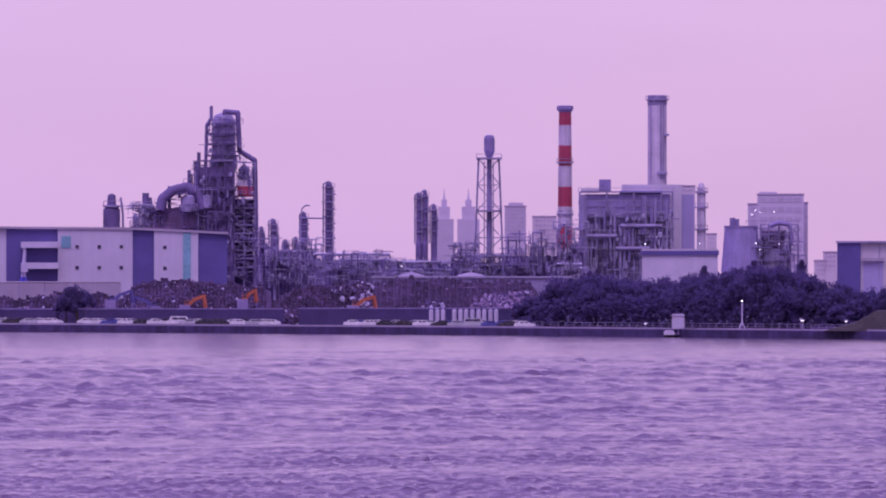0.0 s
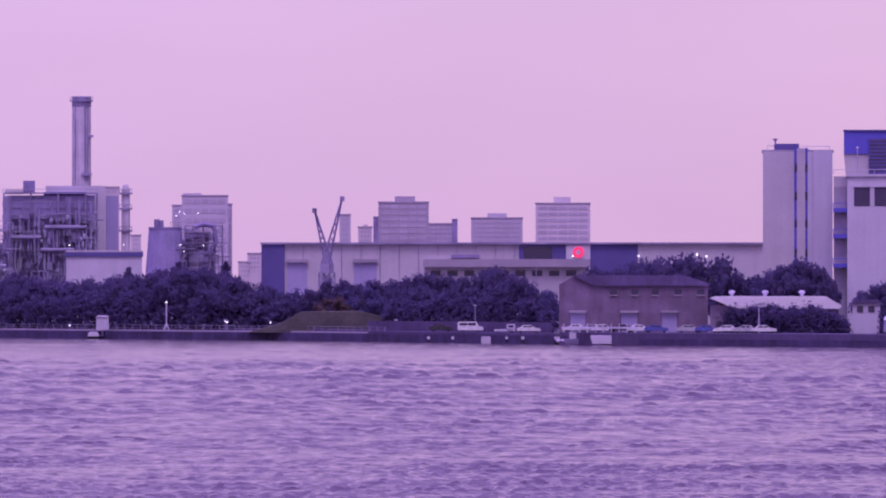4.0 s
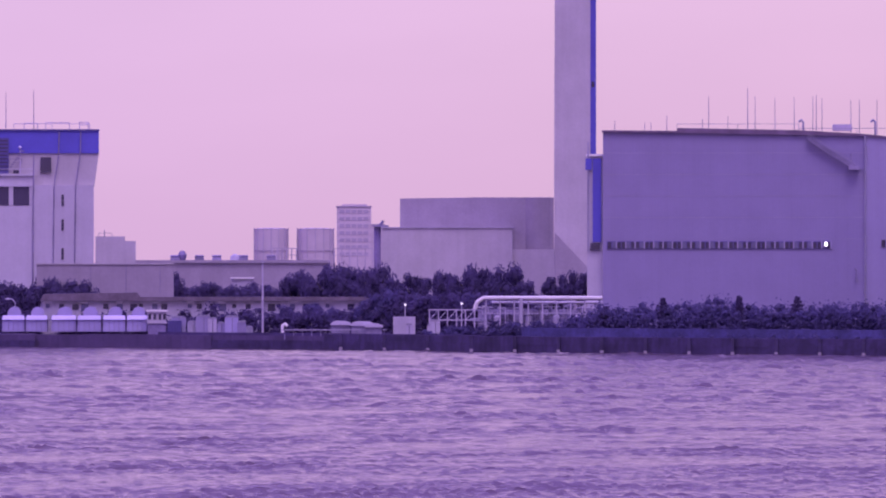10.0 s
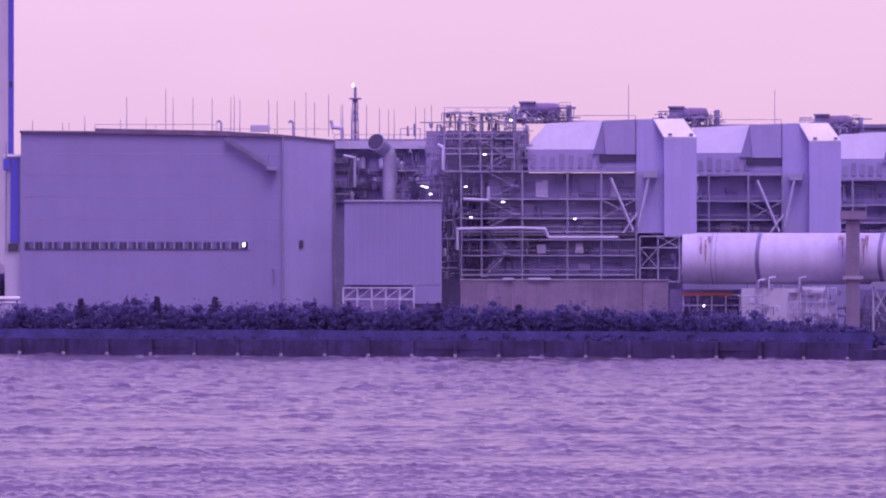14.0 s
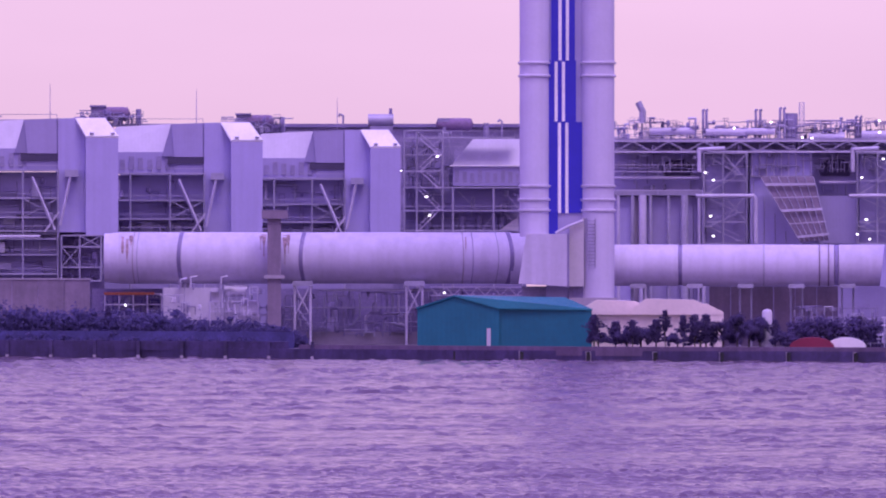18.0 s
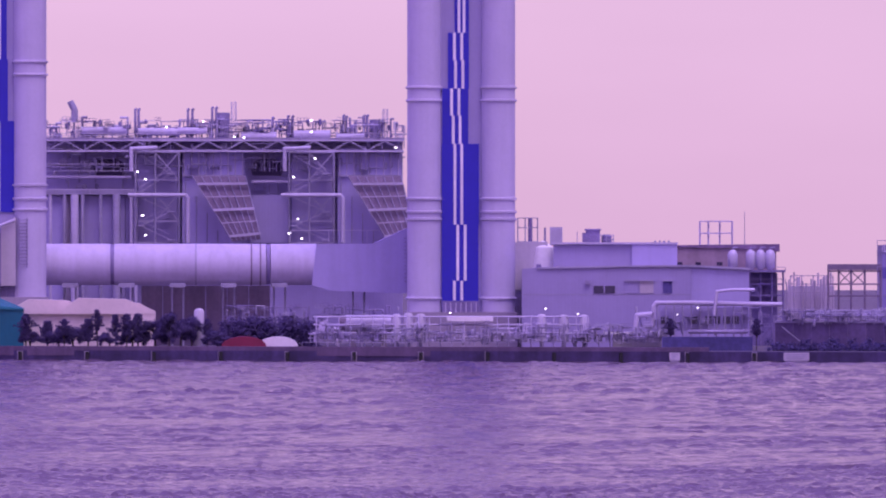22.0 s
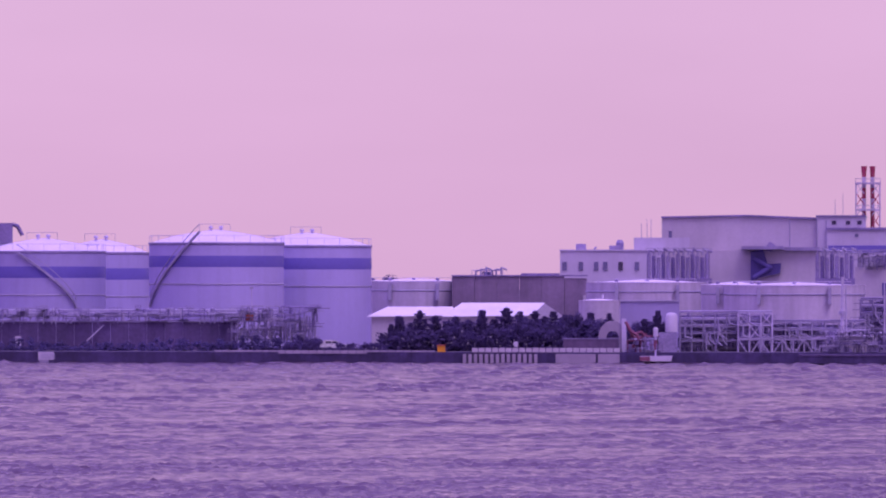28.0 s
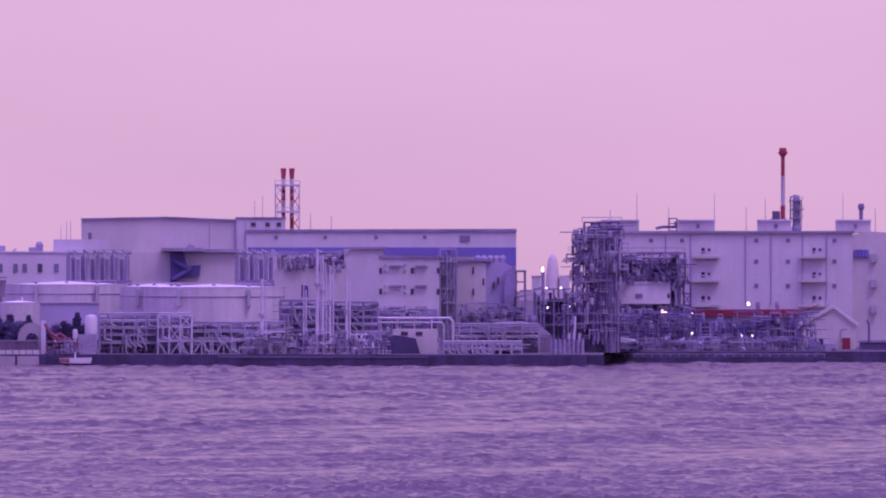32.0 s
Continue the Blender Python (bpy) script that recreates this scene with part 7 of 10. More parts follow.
t.steel(LSTEEL, [760, 782, 804, 826, 846], [534, 552, None], (-1.2, 0.3), 2.0, [(0, 0), (2, 1)])
tangle(t, 682, 850, 500, 580, -1.6, 80, 97, (MSTEEL, STEEL, LSTEEL))

# great duct
dd = shore(930, 62)
t = Thing("great_duct", "great white round flue duct with dark joint rings", "duct", 930, dd, face=930)


def tube_run(t, m, u1, u2, v, w, name, y=0.0, n=40, w2=None):
    return t.raw(name, m, tube_vf(t.P((u1, v, y)), t.P((u2, v, y)), t.M(w), t.M(w2 or w), n), None, "", True)


def bowed_ring(t, m, u, v, w, half, bow, name):
    """A joint ring round the duct whose front bellies sideways by bow."""
    x, y, z = t.P((u, v, 0))
    r, b, e, n = t.M(w), t.M(bow), t.M(half), 40
    vs = []
    for side, k in ((-e, 0.95), (-e, 1.0), (e, 1.0), (e, 0.95)):
        for i in range(n):
            a = 2 * math.pi * i / n
            vs.append((x + side + b * max(0.0, -math.cos(a)) ** 2 * 1.0, y + r * k * math.cos(a), z + r * k * math.sin(a)))
    fs = [(j * n + i, j * n + (i + 1) % n, (j + 1) % 4 * n + (i + 1) % n, (j + 1) % 4 * n + i) for j in range(4) for i in range(n)]
    return t.raw(name, m, (vs, [f[::-1] for f in fs]), None, "", True)


def rust_run(t, u, v1, half, high, v, w):
    """A rust stain running down the duct's curved side from v1."""
    x, y, z = t.P((u, v, 0))
    r = t.M(w)
    vs, n = [], 9
    for i in range(n):
        k = i / (n - 1)
        s = max(-0.98, min(0.98, (v - v1 - high * k) / w))
        a = math.asin(s)
        e = t.M(half) * (1 - 0.75 * k) * (0.8 + 0.4 * math.sin(5 * k + u))
        vs += [(x - e, y - r * math.cos(a), z + r * s), (x + e, y - r * math.cos(a), z + r * s)]
    return t.raw("rust_run", RUSTRUN, (vs, [(2 * i, 2 * i + 1, 2 * i + 3, 2 * i + 2) for i in range(n - 1)]), None, "brown rust run")


RUSTRUN = mat("running_rust", (0.36, 0.25, 0.30), 0.9, var=0.3, size=1.0)
for a, b in ((600, 711.5), (711.5, 851), (851, 927.5), (927.5, 1192), (1192, 1292)):
    tube_run(t, DUCT, a, b, 457.5, 45.5, "duct_section")
for u, bow in ((711.5, -6), (927.5, -7), (1286, 8)):
    bowed_ring(t, DSTEEL, u, 457.5, 46.2, 3.6, bow, "joint_ring")
for u, bow, m in ((636, -4, STEEL), (628, -4, GREY), (1222, 3, MSTEEL), (1264, 6, STEEL), (1206, 2, GREY)):
    bowed_ring(t, m, u, 457.5, 46, 1.0, bow, "stiffener")
for u, v, w, h in ((607, 420, 5, 30), (615, 424, 3, 44), (622, 418, 4, 20), (899, 416, 3, 34), (893, 417, 4, 52), (856, 416, 4, 40), (850, 418, 2, 26), (1212, 420, 1.5, 30), (1224, 421, 1.5, 24)):
    rust_run(t, u, v, w, h, 457.5, 45.7)
tube_run(t, DUCT, 574, 600, 457.5, 43, "duct_section", w2=45)
tube_run(t, DUCT, 1291, 1322, 459, 45.5, "duct_section")
for k, u in enumerate((924, 1122)):
    for s in (-1, 1):
        for y in (-3, 3):
            t.bar("trestle_leg", LSTEEL, (u + s * 14, 500, y), (u + s * 14, None, y), 3)
    t.bar("trestle_brace", LSTEEL, (u - 14, 505, -3), (u + 14, 560, -3), 2)
    t.bar("trestle_brace", LSTEEL, (u + 14, 505, -3), (u - 14, 560, -3), 2)
    t.box("saddle", STEEL, u - 18, u + 18, 498, 507, -3.4, 3.4)
tangle(t, 960, 1300, 512, 592, 2.5, 170, 95, (MSTEEL, STEEL, DSTEEL), 1.2)
tangle(t, 860, 960, 520, 592, 2.5, 50, 96, (MSTEEL, STEEL), 1.2)
for v in (515, 545):
    t.bar("girder", STEEL, (960, v, 1), (1300, v, 1), 3)
for a, b in ((1150, 1400),):
    for k in range(9):
        u = a + (b - a) * k / 9
        t.bar("lattice", LSTEEL, (u, 509, -1), (u + 14, 524, -1), 1.6)
        t.bar("lattice", LSTEEL, (u + 14, 524, -1), (u + 28, 509, -1), 1.6)
    t.bar("lattice_chord", LSTEEL, (a, 509, -1), (b, 509, -1), 2)
    t.bar("lattice_chord", LSTEEL, (a, 524, -1), (b, 524, -1), 2)
t = Thing("duct_pier", "stained concrete pier with a flared head", "pier", 874, dd - 7)
t.box("shaft", BROWN, 862, 886, 385, None, -1, 1, label="rust-streaked shaft")
t.box("head", BROWN, 852, 898, 373, 388, -1.6, 1.6)
t.box("collar", GREY, 856, 892, 488, 494, -1.4, 1.4)
t.rail(STEEL, 852, 898, 373, -1.5, 8, 9, 1)
t = Thing("under_duct_plant", "dim pipework and vessels under the duct", "plant", 1060, dd + 6)
# Dark sheet added behind the pipes to close the view through.
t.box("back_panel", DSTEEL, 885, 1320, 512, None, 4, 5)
rr = random.Random(77)
for k in range(24):
    u = rr.uniform(890, 1310)
    t.pipe("pipe", rr.choice((STEEL, LSTEEL, MSTEEL)), [(u, 520, 2), (u, rr.uniform(545, 575), 2), (u + rr.uniform(-30, 30), 578, 2)], rr.uniform(1.2, 2.6))
t.turned("white_vessel", LSTEEL, 977, [(9, GROUND_V(dd + 6)), (9, 548), (4, 535)], -1, 14)
t.pipe("white_pipe", LSTEEL, [(1036, 590, -2), (1036, 562, -2), (1044, 556, -2), (1120, 556, -2)], 2.6)
t.box("low_wall", GREY, 930, 1130, 588, None, -2.6, -2.2)
lamp_head(t, 1175, 519, -8, 3)


def twin_stack(u1, u2, c1, c2, d, rings, foot1, foot2, blocks, label):
    """Two white flues either side of a panel with blue and white bands."""
    m = (u1 + u2) / 2
    t = Thing("twin_stack", label, "chimney", m, d, face=m, group="striped twin stacks")
    r1, r2 = (c1 - u1) / 2, (u2 - c2) / 2
    for u, r, foot in ((u1 + r1, r1, foot1), (u2 - r2, r2, foot2)):
        f = t.turned("flue", TANKW, u, [(r, foot), (r, -560)], 0, 32, label="white round flue", smooth=True)
        for v in rings:
            t.turned("ring", LSTEEL, u, [(r, v + 3.5), (r + 3, v + 2), (r + 3, v - 1), (r, v - 2)], 0, 32, f)
    p = t.box("link_panel", PANEL, c1 - 6, c2 + 6, -540, foot2, -0.4, 3.0)
    for a, b, v1, v2 in blocks:
        t.box("blue_block", NAVYB, a, b, v1, v2, -0.62, -0.4, p, "deep blue band")
    return t, p


NAVYB = mat("deep_blue_paint", (0.035, 0.03, 0.42), 0.45, var=0.06)
st1 = shore(1392, 52)
t, p = twin_stack(1308, 1476, 1361, 1418, st1, (112, 135, 330, 354, 373, -80, -103), 420, 530,
                  [(1364, 1406, -560, 108), (1356, 1408, 108, 217), (1356, 1420, 217, 378), (1356, 1376, 378, 415)], "pale twin-flue stack with deep blue and white bands")
for a, v1, v2 in ((1377, -560, 108), (1390, -560, 108), (1370, 110, 216), (1383, 110, 216), (1376, 218, 378), (1389, 218, 378)):
    t.box("white_stripe", ROOFW, a, a + 5.5, v1, v2, -0.7, -0.55, p, "white stripe")
t.raw("inlet_box", DUCT, ([t.P(q) for q in ((1306, 503, -4), (1392, 508, -4), (1392, 508, 4), (1306, 503, 4), (1320, 415, -4), (1392, 415, -4), (1392, 415, 4), (1320, 415, 4))], list(BOXF)), None, "pale inlet box")
t.box("inlet_seam", DSTEEL, 1392, 1396, 415, 510, -3.8, 3)
t.slab("breech", PALE, [(1396, 508), (1396, 404), (1422, 386), (1422, 508)], -2, 3)
t.pipe("breech_pipe", LSTEEL, [(1372, 414, -2.6), (1394, 402, -2.6), (1420, 392, -2.6)], 3)
for k in range(14):
    t.bar("rung", MSTEEL, (1428, 392 + k * 6, -2.6), (1442, 392 + k * 6, -2.6), 1)
for u in (1428, 1442):
    t.bar("stile", MSTEEL, (u, 388, -2.6), (u, 476, -2.6), 1.2)
t.box("foot", DSTEEL, 1396, 1424, 508, None, -1, 3)
t.box("support", MSTEEL, 1312, 1390, 508, None, 0, 3)
t.box("plinth", GREY, 1396, 1480, 528, None, -3, 4)

# teal warehouse and white stores
t = Thing("teal_warehouse", "teal sheet-metal warehouse with a low gable", "warehouse", 1280, shore(1280, 14))
t.slab("gable_wall", TEAL, [(1127, None), (1127, 546), (1192, 525), (1272, 547), (1272, None)], 0, 12)
t.slab("side_wall", TEAL, [(1272, None), (1272, 547), (1436, 549), (1436, None)], 0.4, 12)
t.raw("roof", mat("pale_teal_roof", (0.014, 0.17, 0.23), 0.5), ([t.P(q) for q in ((1272, 545.5, -0.3), (1437, 548, 0.2), (1388, 527, 9), (1192, 523.5, -0.3), (1272, 548, -0.3), (1437, 550.5, 0.2), (1388, 529, 9), (1192, 526, -0.3))], [BOXF[1][::-1], BOXF[0][::-1]] + list(BOXF[2:])), None, "paler teal roof slope")
t.raw("roof", TEAL, ([t.P(q) for q in ((1125, 545, -0.3), (1192, 523.5, -0.3), (1388, 527, 9), (1320, 540, 12), (1125, 548, -0.3), (1192, 526, -0.3), (1388, 529, 9), (1320, 542, 12))], list(BOXF)))
t.box("door", WHITE, 1250, 1257, 582, None, -0.12, 0.1, label="small white door")
t.box("big_door", TEAL, 1178, 1210, 562, None, -0.1, 0.05)

# ---------- bushes and quay before the units ----------
sheet(3349.3, 0.6)
hedge("quay_bushes", "long unkempt strip of dark bushes on the quay", 255, 1610, [(255, 550), (300, 545), (380, 541), (460, 527), (520, 534), (640, 539), (700, 534), (780, 535), (900, 540), (1060, 541), (1110, 540), (1280, 541), (1400, 548), (1610, 553)], shore(900, 16), 9, LEAFG, 51, 0.85, 0.24, 34)
sheet(4240.0, 1.6)
hedge("quay_bushes", "low end of the dark bushes on the quay", 690, 935, [(690, 566), (780, 566), (860, 572), (900, 580), (935, 596)], shore(800, 14), 7, LEAFG, 52, 0.85, 0.24, 34)
rr = random.Random(61)
sheet(3349.3, 0.6)
hedge("quay_bushes", "low dark bushes before the white pipe gantry", -20, 262, [(-20, 584), (30, 577), (120, 572), (200, 568), (262, 556)], shore(120, 10), 5, LEAFG, 54, 1.0, 0.24, 34)
for i in range(11):
    u = 300 + i * 118 + rr.uniform(-50, 50)
    tree(u, float(np.interp(u, (255, 460, 700, 1100, 1600), (548, 524, 532, 540, 548))) + rr.uniform(-7, 3), rr.uniform(12, 18), shore(u, 20), "pine", "quay saplings")
hedge("quay_grass", "ragged low bushes before the netting", 300, 1740, [(300, 594), (600, 592), (900, 594), (1300, 592), (1740, 596)], shore(1000, 4.2), 2, LEAFG, 53, 1.7, 0.20, 22)
TARP = mat("navy_netting", (0.072, 0.064, 0.195), 0.8, var=0.3, size=4)
shore_strip("netting_fence", "low navy netting fence below the bushes", "fence", 150, 1800, 7, 0.1, GROUND, 3.9, TARP, 40, piece="net_panel")
shore_strip("quay_coping", "grey coping along the quay", "quay", -200, 1790, -0.2, 2.0, GROUND - 0.3, 2.55, QUAYD, 38, piece="coping_stone")
for i in range(27):
    u = -170 + i * 77
    for du, w in ((0, 6),):
        t = Thing("quay_pier", "pale stained pier on the quay face", "pier", u + du, shore(u + du, -0.7), group="quay piers", base=0.0)
        t.box("pier_block", QUAYD, u + du - w / 2, u + du + w / 2, 488 + 9.5 * R / shore(u), None, 0, 1.2)
        t.box("pier_foot", GREY, u + du - w / 2, u + du + w / 2, 488 + 12 * R / shore(u) - 5, None, -0.25, 0.2)

# ---------- second duct, second stack and the turbine block behind ----------
sheet(5387.8, -0.3)
dd = shore(640, 66)
t = Thing("great_duct", "white round flue duct leading to the second stack", "duct", 570, dd, face=570)
for a, b in ((300, 441), (448, 593), (593, 690), (690, 716), (724, 806)):
    tube_run(t, DUCT, a, b, 468.5, 36.6, "duct_section")
for u in (444.5, 720):
    tube_run(t, DSTEEL, u - 3.2, u + 3.2, 468.5, 35.6, "joint_ring")
for u in (592, 690, 706):
    tube_run(t, BROWN if u > 600 else STEEL, u - 1.3, u + 1.3, 468.5, 37.4, "stiffener")
t.slab("transition", TANKV, [(797, 505), (806, 432), (830, 432), (905, 432), (966, 404), (966, 520), (830, 515)], -3.2, 3.2, label="pale angular transition box")
for k, u in enumerate((370, 470, 560, 650, 740, 880)):
    for s in (-1, 1):
        t.bar("trestle_leg", STEEL, (u + s * 10, 500, 0), (u + s * 10, None, 0), 2.6)
    t.box("saddle", STEEL, u - 14, u + 14, 501, 509, -2.5, 2.5)
for k in range(12):
    t.bar("rung", MSTEEL, (961, 422 + k * 7, -3.4), (974, 422 + k * 7, -3.4), 1.2)
t = Thing("sound_wall", "brown concrete wall below the second duct", "wall", 610, dd + 5)
for k in range(6):
    t.box("wall_panel", BROWN, 496 + k * 38, 533 + k * 38, 506, None, 0.05 * (k % 2), 0.7)
st2 = shore(1062, 56)
t, p = twin_stack(966, 1157, 1026, 1097, st2, (155, 178, 352, 375, 388, 528, -60, -83), 555, 555,
                  [(1050, 1075, -560, 58), (1038, 1075, 58, 157), (1028, 1074, 157, 255), (1027, 1093, 255, 398), (1027, 1092, 398, 556)], "second pale twin-flue stack with deep blue and white bands")
for a, v1, v2 in ((1055, -560, 58), (1064, -560, 58), (1047, 58, 107), (1060, 58, 107), (1049, 107, 157), (1062, 107, 157), (1042, 157, 205), (1055, 157, 205), (1045, 205, 255), (1057, 205, 255), (1048, 255, 300), (1060, 255, 300), (1048, 300, 398), (1060, 300, 398),
                  (1053, 398, 497), (1066, 398, 497), (1047, 497, 532), (1060, 497, 532)):
    t.box("white_stripe", ROOFW, a, a + 5, v1, v2, -0.7, -0.55, p, "white stripe")
t.box("foot_house", DSTEEL, 1028, 1092, 533, None, -1.0, 0)
for k in range(7):
    t.bar("grille", LSTEEL, (1034 + k * 9, 536, -1.2), (1034 + k * 9, 560, -1.2), 1.4)
t.box("plinth", GREY, 962, 1161, 553, None, -3.4, 5)

# turbine block
t = Thing("turbine_block", "long steel turbine block crowded with pipes and trusses", "power plant", 640, shore(640, 118), face=640)
t.box("core", PANEL, 326, 958, 251, None, 4, 26, label="lilac inner casing")
for a, b in ((412, 468), (690, 746)):
    t.slab("dark_bay", BLACK, [(a, 300), (a + 5, 288), (a + 16, 281), (b - 16, 281), (b - 5, 288), (b, 300), (b - 3, 311), (a + 3, 311)], 3.7, 4.2, label="dark rounded intake opening")
t.box("ledge", STEEL, 326, 486, 335, 345, -0.6, 7)
for u in (335, 360, 378, 392, 424, 452, 478, 486):
    t.cyl("tall_vessel" if u in (378, 452) else "down_pipe", LSTEEL if u % 4 else STEEL, u, 345, None, 7 if u in (378, 452) else 3, y=-0.4, n=12)
for u in (690, 706, 722, 738, 750):
    t.cyl("down_pipe", STEEL, u, 300, None, 4, y=5.5, n=10)
t.box("roof_deck", STEEL, 326, 960, 244, 250, 0, 24)
t.box("truss_deck", STEEL, 326, 960, 266, 270, -0.4, 3)
for k in range(20):
    u = 330 + k * 31.4
    t.bar("truss_web", STEEL, (u, 250 if k % 2 else 267, -0.6), (u + 31.4, 267 if k % 2 else 250, -0.6), 2.4)
tangle(t, 326, 958, 212, 246, 4.0, 420, 111, (DSTEEL, MSTEEL, STEEL, LSTEEL))
tangle(t, 326, 958, 246, 300, 1.0, 220, 112, (MSTEEL, STEEL))
tangle(t, 326, 570, 276, 330, 4.0, 50, 113, (MSTEEL, STEEL), 1.2)
for a, b, m in ((327, 360, TANKV), (361, 372, GREY), (374, 424, PANEL), (426, 467, PANEL), (468, 486, HALL)):
    t.box("bay_panel", m, a, b, 347, None, 0.6, 7)
t.pipe("long_pipe", LSTEEL, [(327, 314, 1.5), (478, 314, 1.5)], 2.6)
t.pipe("long_pipe", LSTEEL, [(327, 296, 2.5), (404, 296, 2.5)], 2.0)
tangle(t, 690, 757, 310, 430, 4.0, 30, 114, (MSTEEL, STEEL), 1.2)
t.pipe("long_pipe", LSTEEL, [(690, 322, 1.5), (756, 322, 1.5)], 2.6)
t.box("bay_panel", PANEL, 690, 755, 346, 430, 0.6, 7)
t.bar("truss_chord", LSTEEL, (326, 249, -0.6), (960, 249, -0.6), 3)
t.bar("truss_chord", LSTEEL, (326, 268, -0.6), (960, 268, -0.6), 3)
for a, b in ((486, 562), (757, 836)):
    us = [a, a + (b - a) * 0.45, b]
    t.steel(STEEL, us, [270, 319, 343, 392, 430], (-0.8, 7), 2.6, [(1, 0), (1, 2)])
    t.box("stair_core", HALL, a + 4, b - 3, 272, 430, 0.8, 6)
    stair(t, STEEL, a + 8, b - 14, 276, 340, 2, -1.0)
    stair(t, STEEL, a + 8, b - 14, 350, 425, 3, -1.0)
    t.pipe("header_pipe", LSTEEL, [(a - 8, 303, -2), (a - 8, 264, -2), (a + 38, 262, -2)], 3.6)
    t.pipe("header_pipe", LSTEEL, [(a - 14, 346, -2.2), (b + 12, 346, -2.2), (b + 16, 352, -2.2), (b + 16, 430, -2.2)], 3.6)
for a in (568, 843):
    # ribbed hood with a sloping glazed front
    t.slab("hood", TANKV, [(a, 432), (a, 262), (a + 110, 268), (a + 112, 312), (a + 22, 312), (a + 92, 432)], 1, 14, label="ribbed pale hood")
    for k in range(9):
        t.bar("rib", LSTEEL, (a + 3 + k * 13, 268, 0.8), (a + 3 + k * 13, 310, 0.8), 1.6)
    for k in range(4):
        t.bar("panel_rib", STEEL, (a + 6 + k * 19, 318 + k * 30, 0.9), (a + 6 + k * 19, 430, 0.9), 1.3)
    t.box("hood_sill", STEEL, a, a + 112, 310, 313, 0.5, 1)
    q = [t.P(c) for c in ((a + 18, 312, -1.5), (a + 112, 312, -1.5), (a + 140, 424, -4.5), (a + 88, 428, -4.5))]
    t.raw("sloping_grille", BROWN, (q + [(x, y + 0.4, z) for x, y, z in q], [BOXF[1], BOXF[0], *BOXF[2:]]), None, "sloping slatted grille")
    for k in range(5):
        f = (k + 0.6) / 5
        t.bar("grille_rail", LSTEEL, (a + 18 + 70 * f, 312 + 116 * f, -2.2 - 3 * f), (a + 112 + 30 * f, 312 + 110 * f, -2.2 - 3 * f), 1.6 if k % 2 else 4.2)
    for k in range(7):
        f = k / 6
        t.bar("grille_post", STEEL, (a + 18 + 94 * f, 312, -1.8), (a + 88 + 52 * f, 426, -4.9), 1.3)
for v in (250, 300, 312, 345):
    t.rail(LSTEEL, 326, 484, v, -0.9, 9, 12, 1)
t.rail(LSTEEL, 326, 958, 246, -0.4, 9, 13, 1)
for a, b, v, w in ((390, 470, 232, 7), (490, 560, 234, 7), (560, 612, 232, 6), (672, 735, 242, 8), (765, 830, 240, 9), (840, 890, 243, 7)):
    t.pipe("steam_line", LSTEEL, [(a, v, 3), (b, v, 3)], w, n=14, label="fat pale steam line")
rr = random.Random(19)
for k in range(36):
    u, v = rr.uniform(330, 955), rr.uniform(208, 238)
    t.pipe("roof_pipe", rr.choice((LSTEEL, STEEL, MSTEEL)), [(u, 246, 5), (u, v, 5), (u + rr.uniform(-20, 20), v, 5)], rr.uniform(1.2, 2.6), n=8)
for u, v in ((485, 195), (491, 195), (578, 195), (586, 195), (621, 192), (628, 192), (755, 207), (763, 207), (853, 206), (858, 208), (889, 206), (895, 206)):
    t.pipe("silencer", MSTEEL, [(u, 246, 4), (u, v, 4), (u + 3, v - 2, 4)], 2.4, n=8)
for u, v, w in ((640, 200, 13), (909, 212, 11)):
    t.cyl("vent_house", MSTEEL, u, v, 246, w, y=6, n=8)
for u, v in ((659, 181), (927, 194)):
    lattice_tower(t, u, v, 250, 4.2, 4.2, LSTEEL, 7, 5, 1.2)
t.pipe("exhaust", STEEL, [(378, 216, 4), (378, 196, 4), (370, 180, 4)], 6, n=12)
for u, v in ((660, 243), (677, 244), (796, 214), (797, 234), (803, 281), (765, 314), (489, 305), (503, 318), (498, 382), (503, 417), (773, 388), (757, 414), (779, 423), (540, 226), (605, 216), (946, 262)):
    t.box("lit_lamp", LAMPW, u - 2, u + 2, v - 1.5, v + 1, -2.8, -2.4, label="glowing lamp")
t.rail(LSTEEL, 760, 962, 430, -1.5, 22, 10, 1)

# stores, pines and tanks along the quay
for a, b, top, d in ((268, 415, 530, 26), (356, 521, 528, 22)):
    c = (a + b) / 2
    t = Thing("white_store", "low cream store with a pale gable roof", "store", c, shore(c, d), group="cream stores")
    t.slab("wall", CREAM, [(a, None), (a, 553), (b, 553), (b, None)], 0.4, 12)
    t.slab("roof", CREAM, [(a - 2, 556), (a, 546), (a + 28, top), (b - 52, top + 2), (b - 2, 550), (b, 556)], -0.3, 12.5, label="cream sheet roof")
    t.slab("gable_end", CREAM, [(b - 55, None), (b - 55, 548), (b - 30, 536), (b, 552), (b, None)], -0.2, 0.4)
rr = random.Random(71)
for u, top, k in ((292, 558, "pine"), (330, 560, "pine"), (360, 568, "pine"), (418, 552, "pine"), (402, 565, "pine"), (450, 558, "pine"), (470, 562, "pine"), (490, 560, "pine"), (520, 556, "dark"), (545, 553, "dark"), (566, 556, "dark"), (585, 562, "dark"), (612, 570, "pine"), (375, 575, "dark"), (440, 578, "dark"), (350, 580, "dark"), (300, 580, "dark"), (480, 580, "dark"), (630, 580, "dark")):
    tree(u, top + rr.uniform(-6, 8), rr.uniform(13, 24), shore(u, 9 + rr.uniform(0, 4)), k, "quay pines")
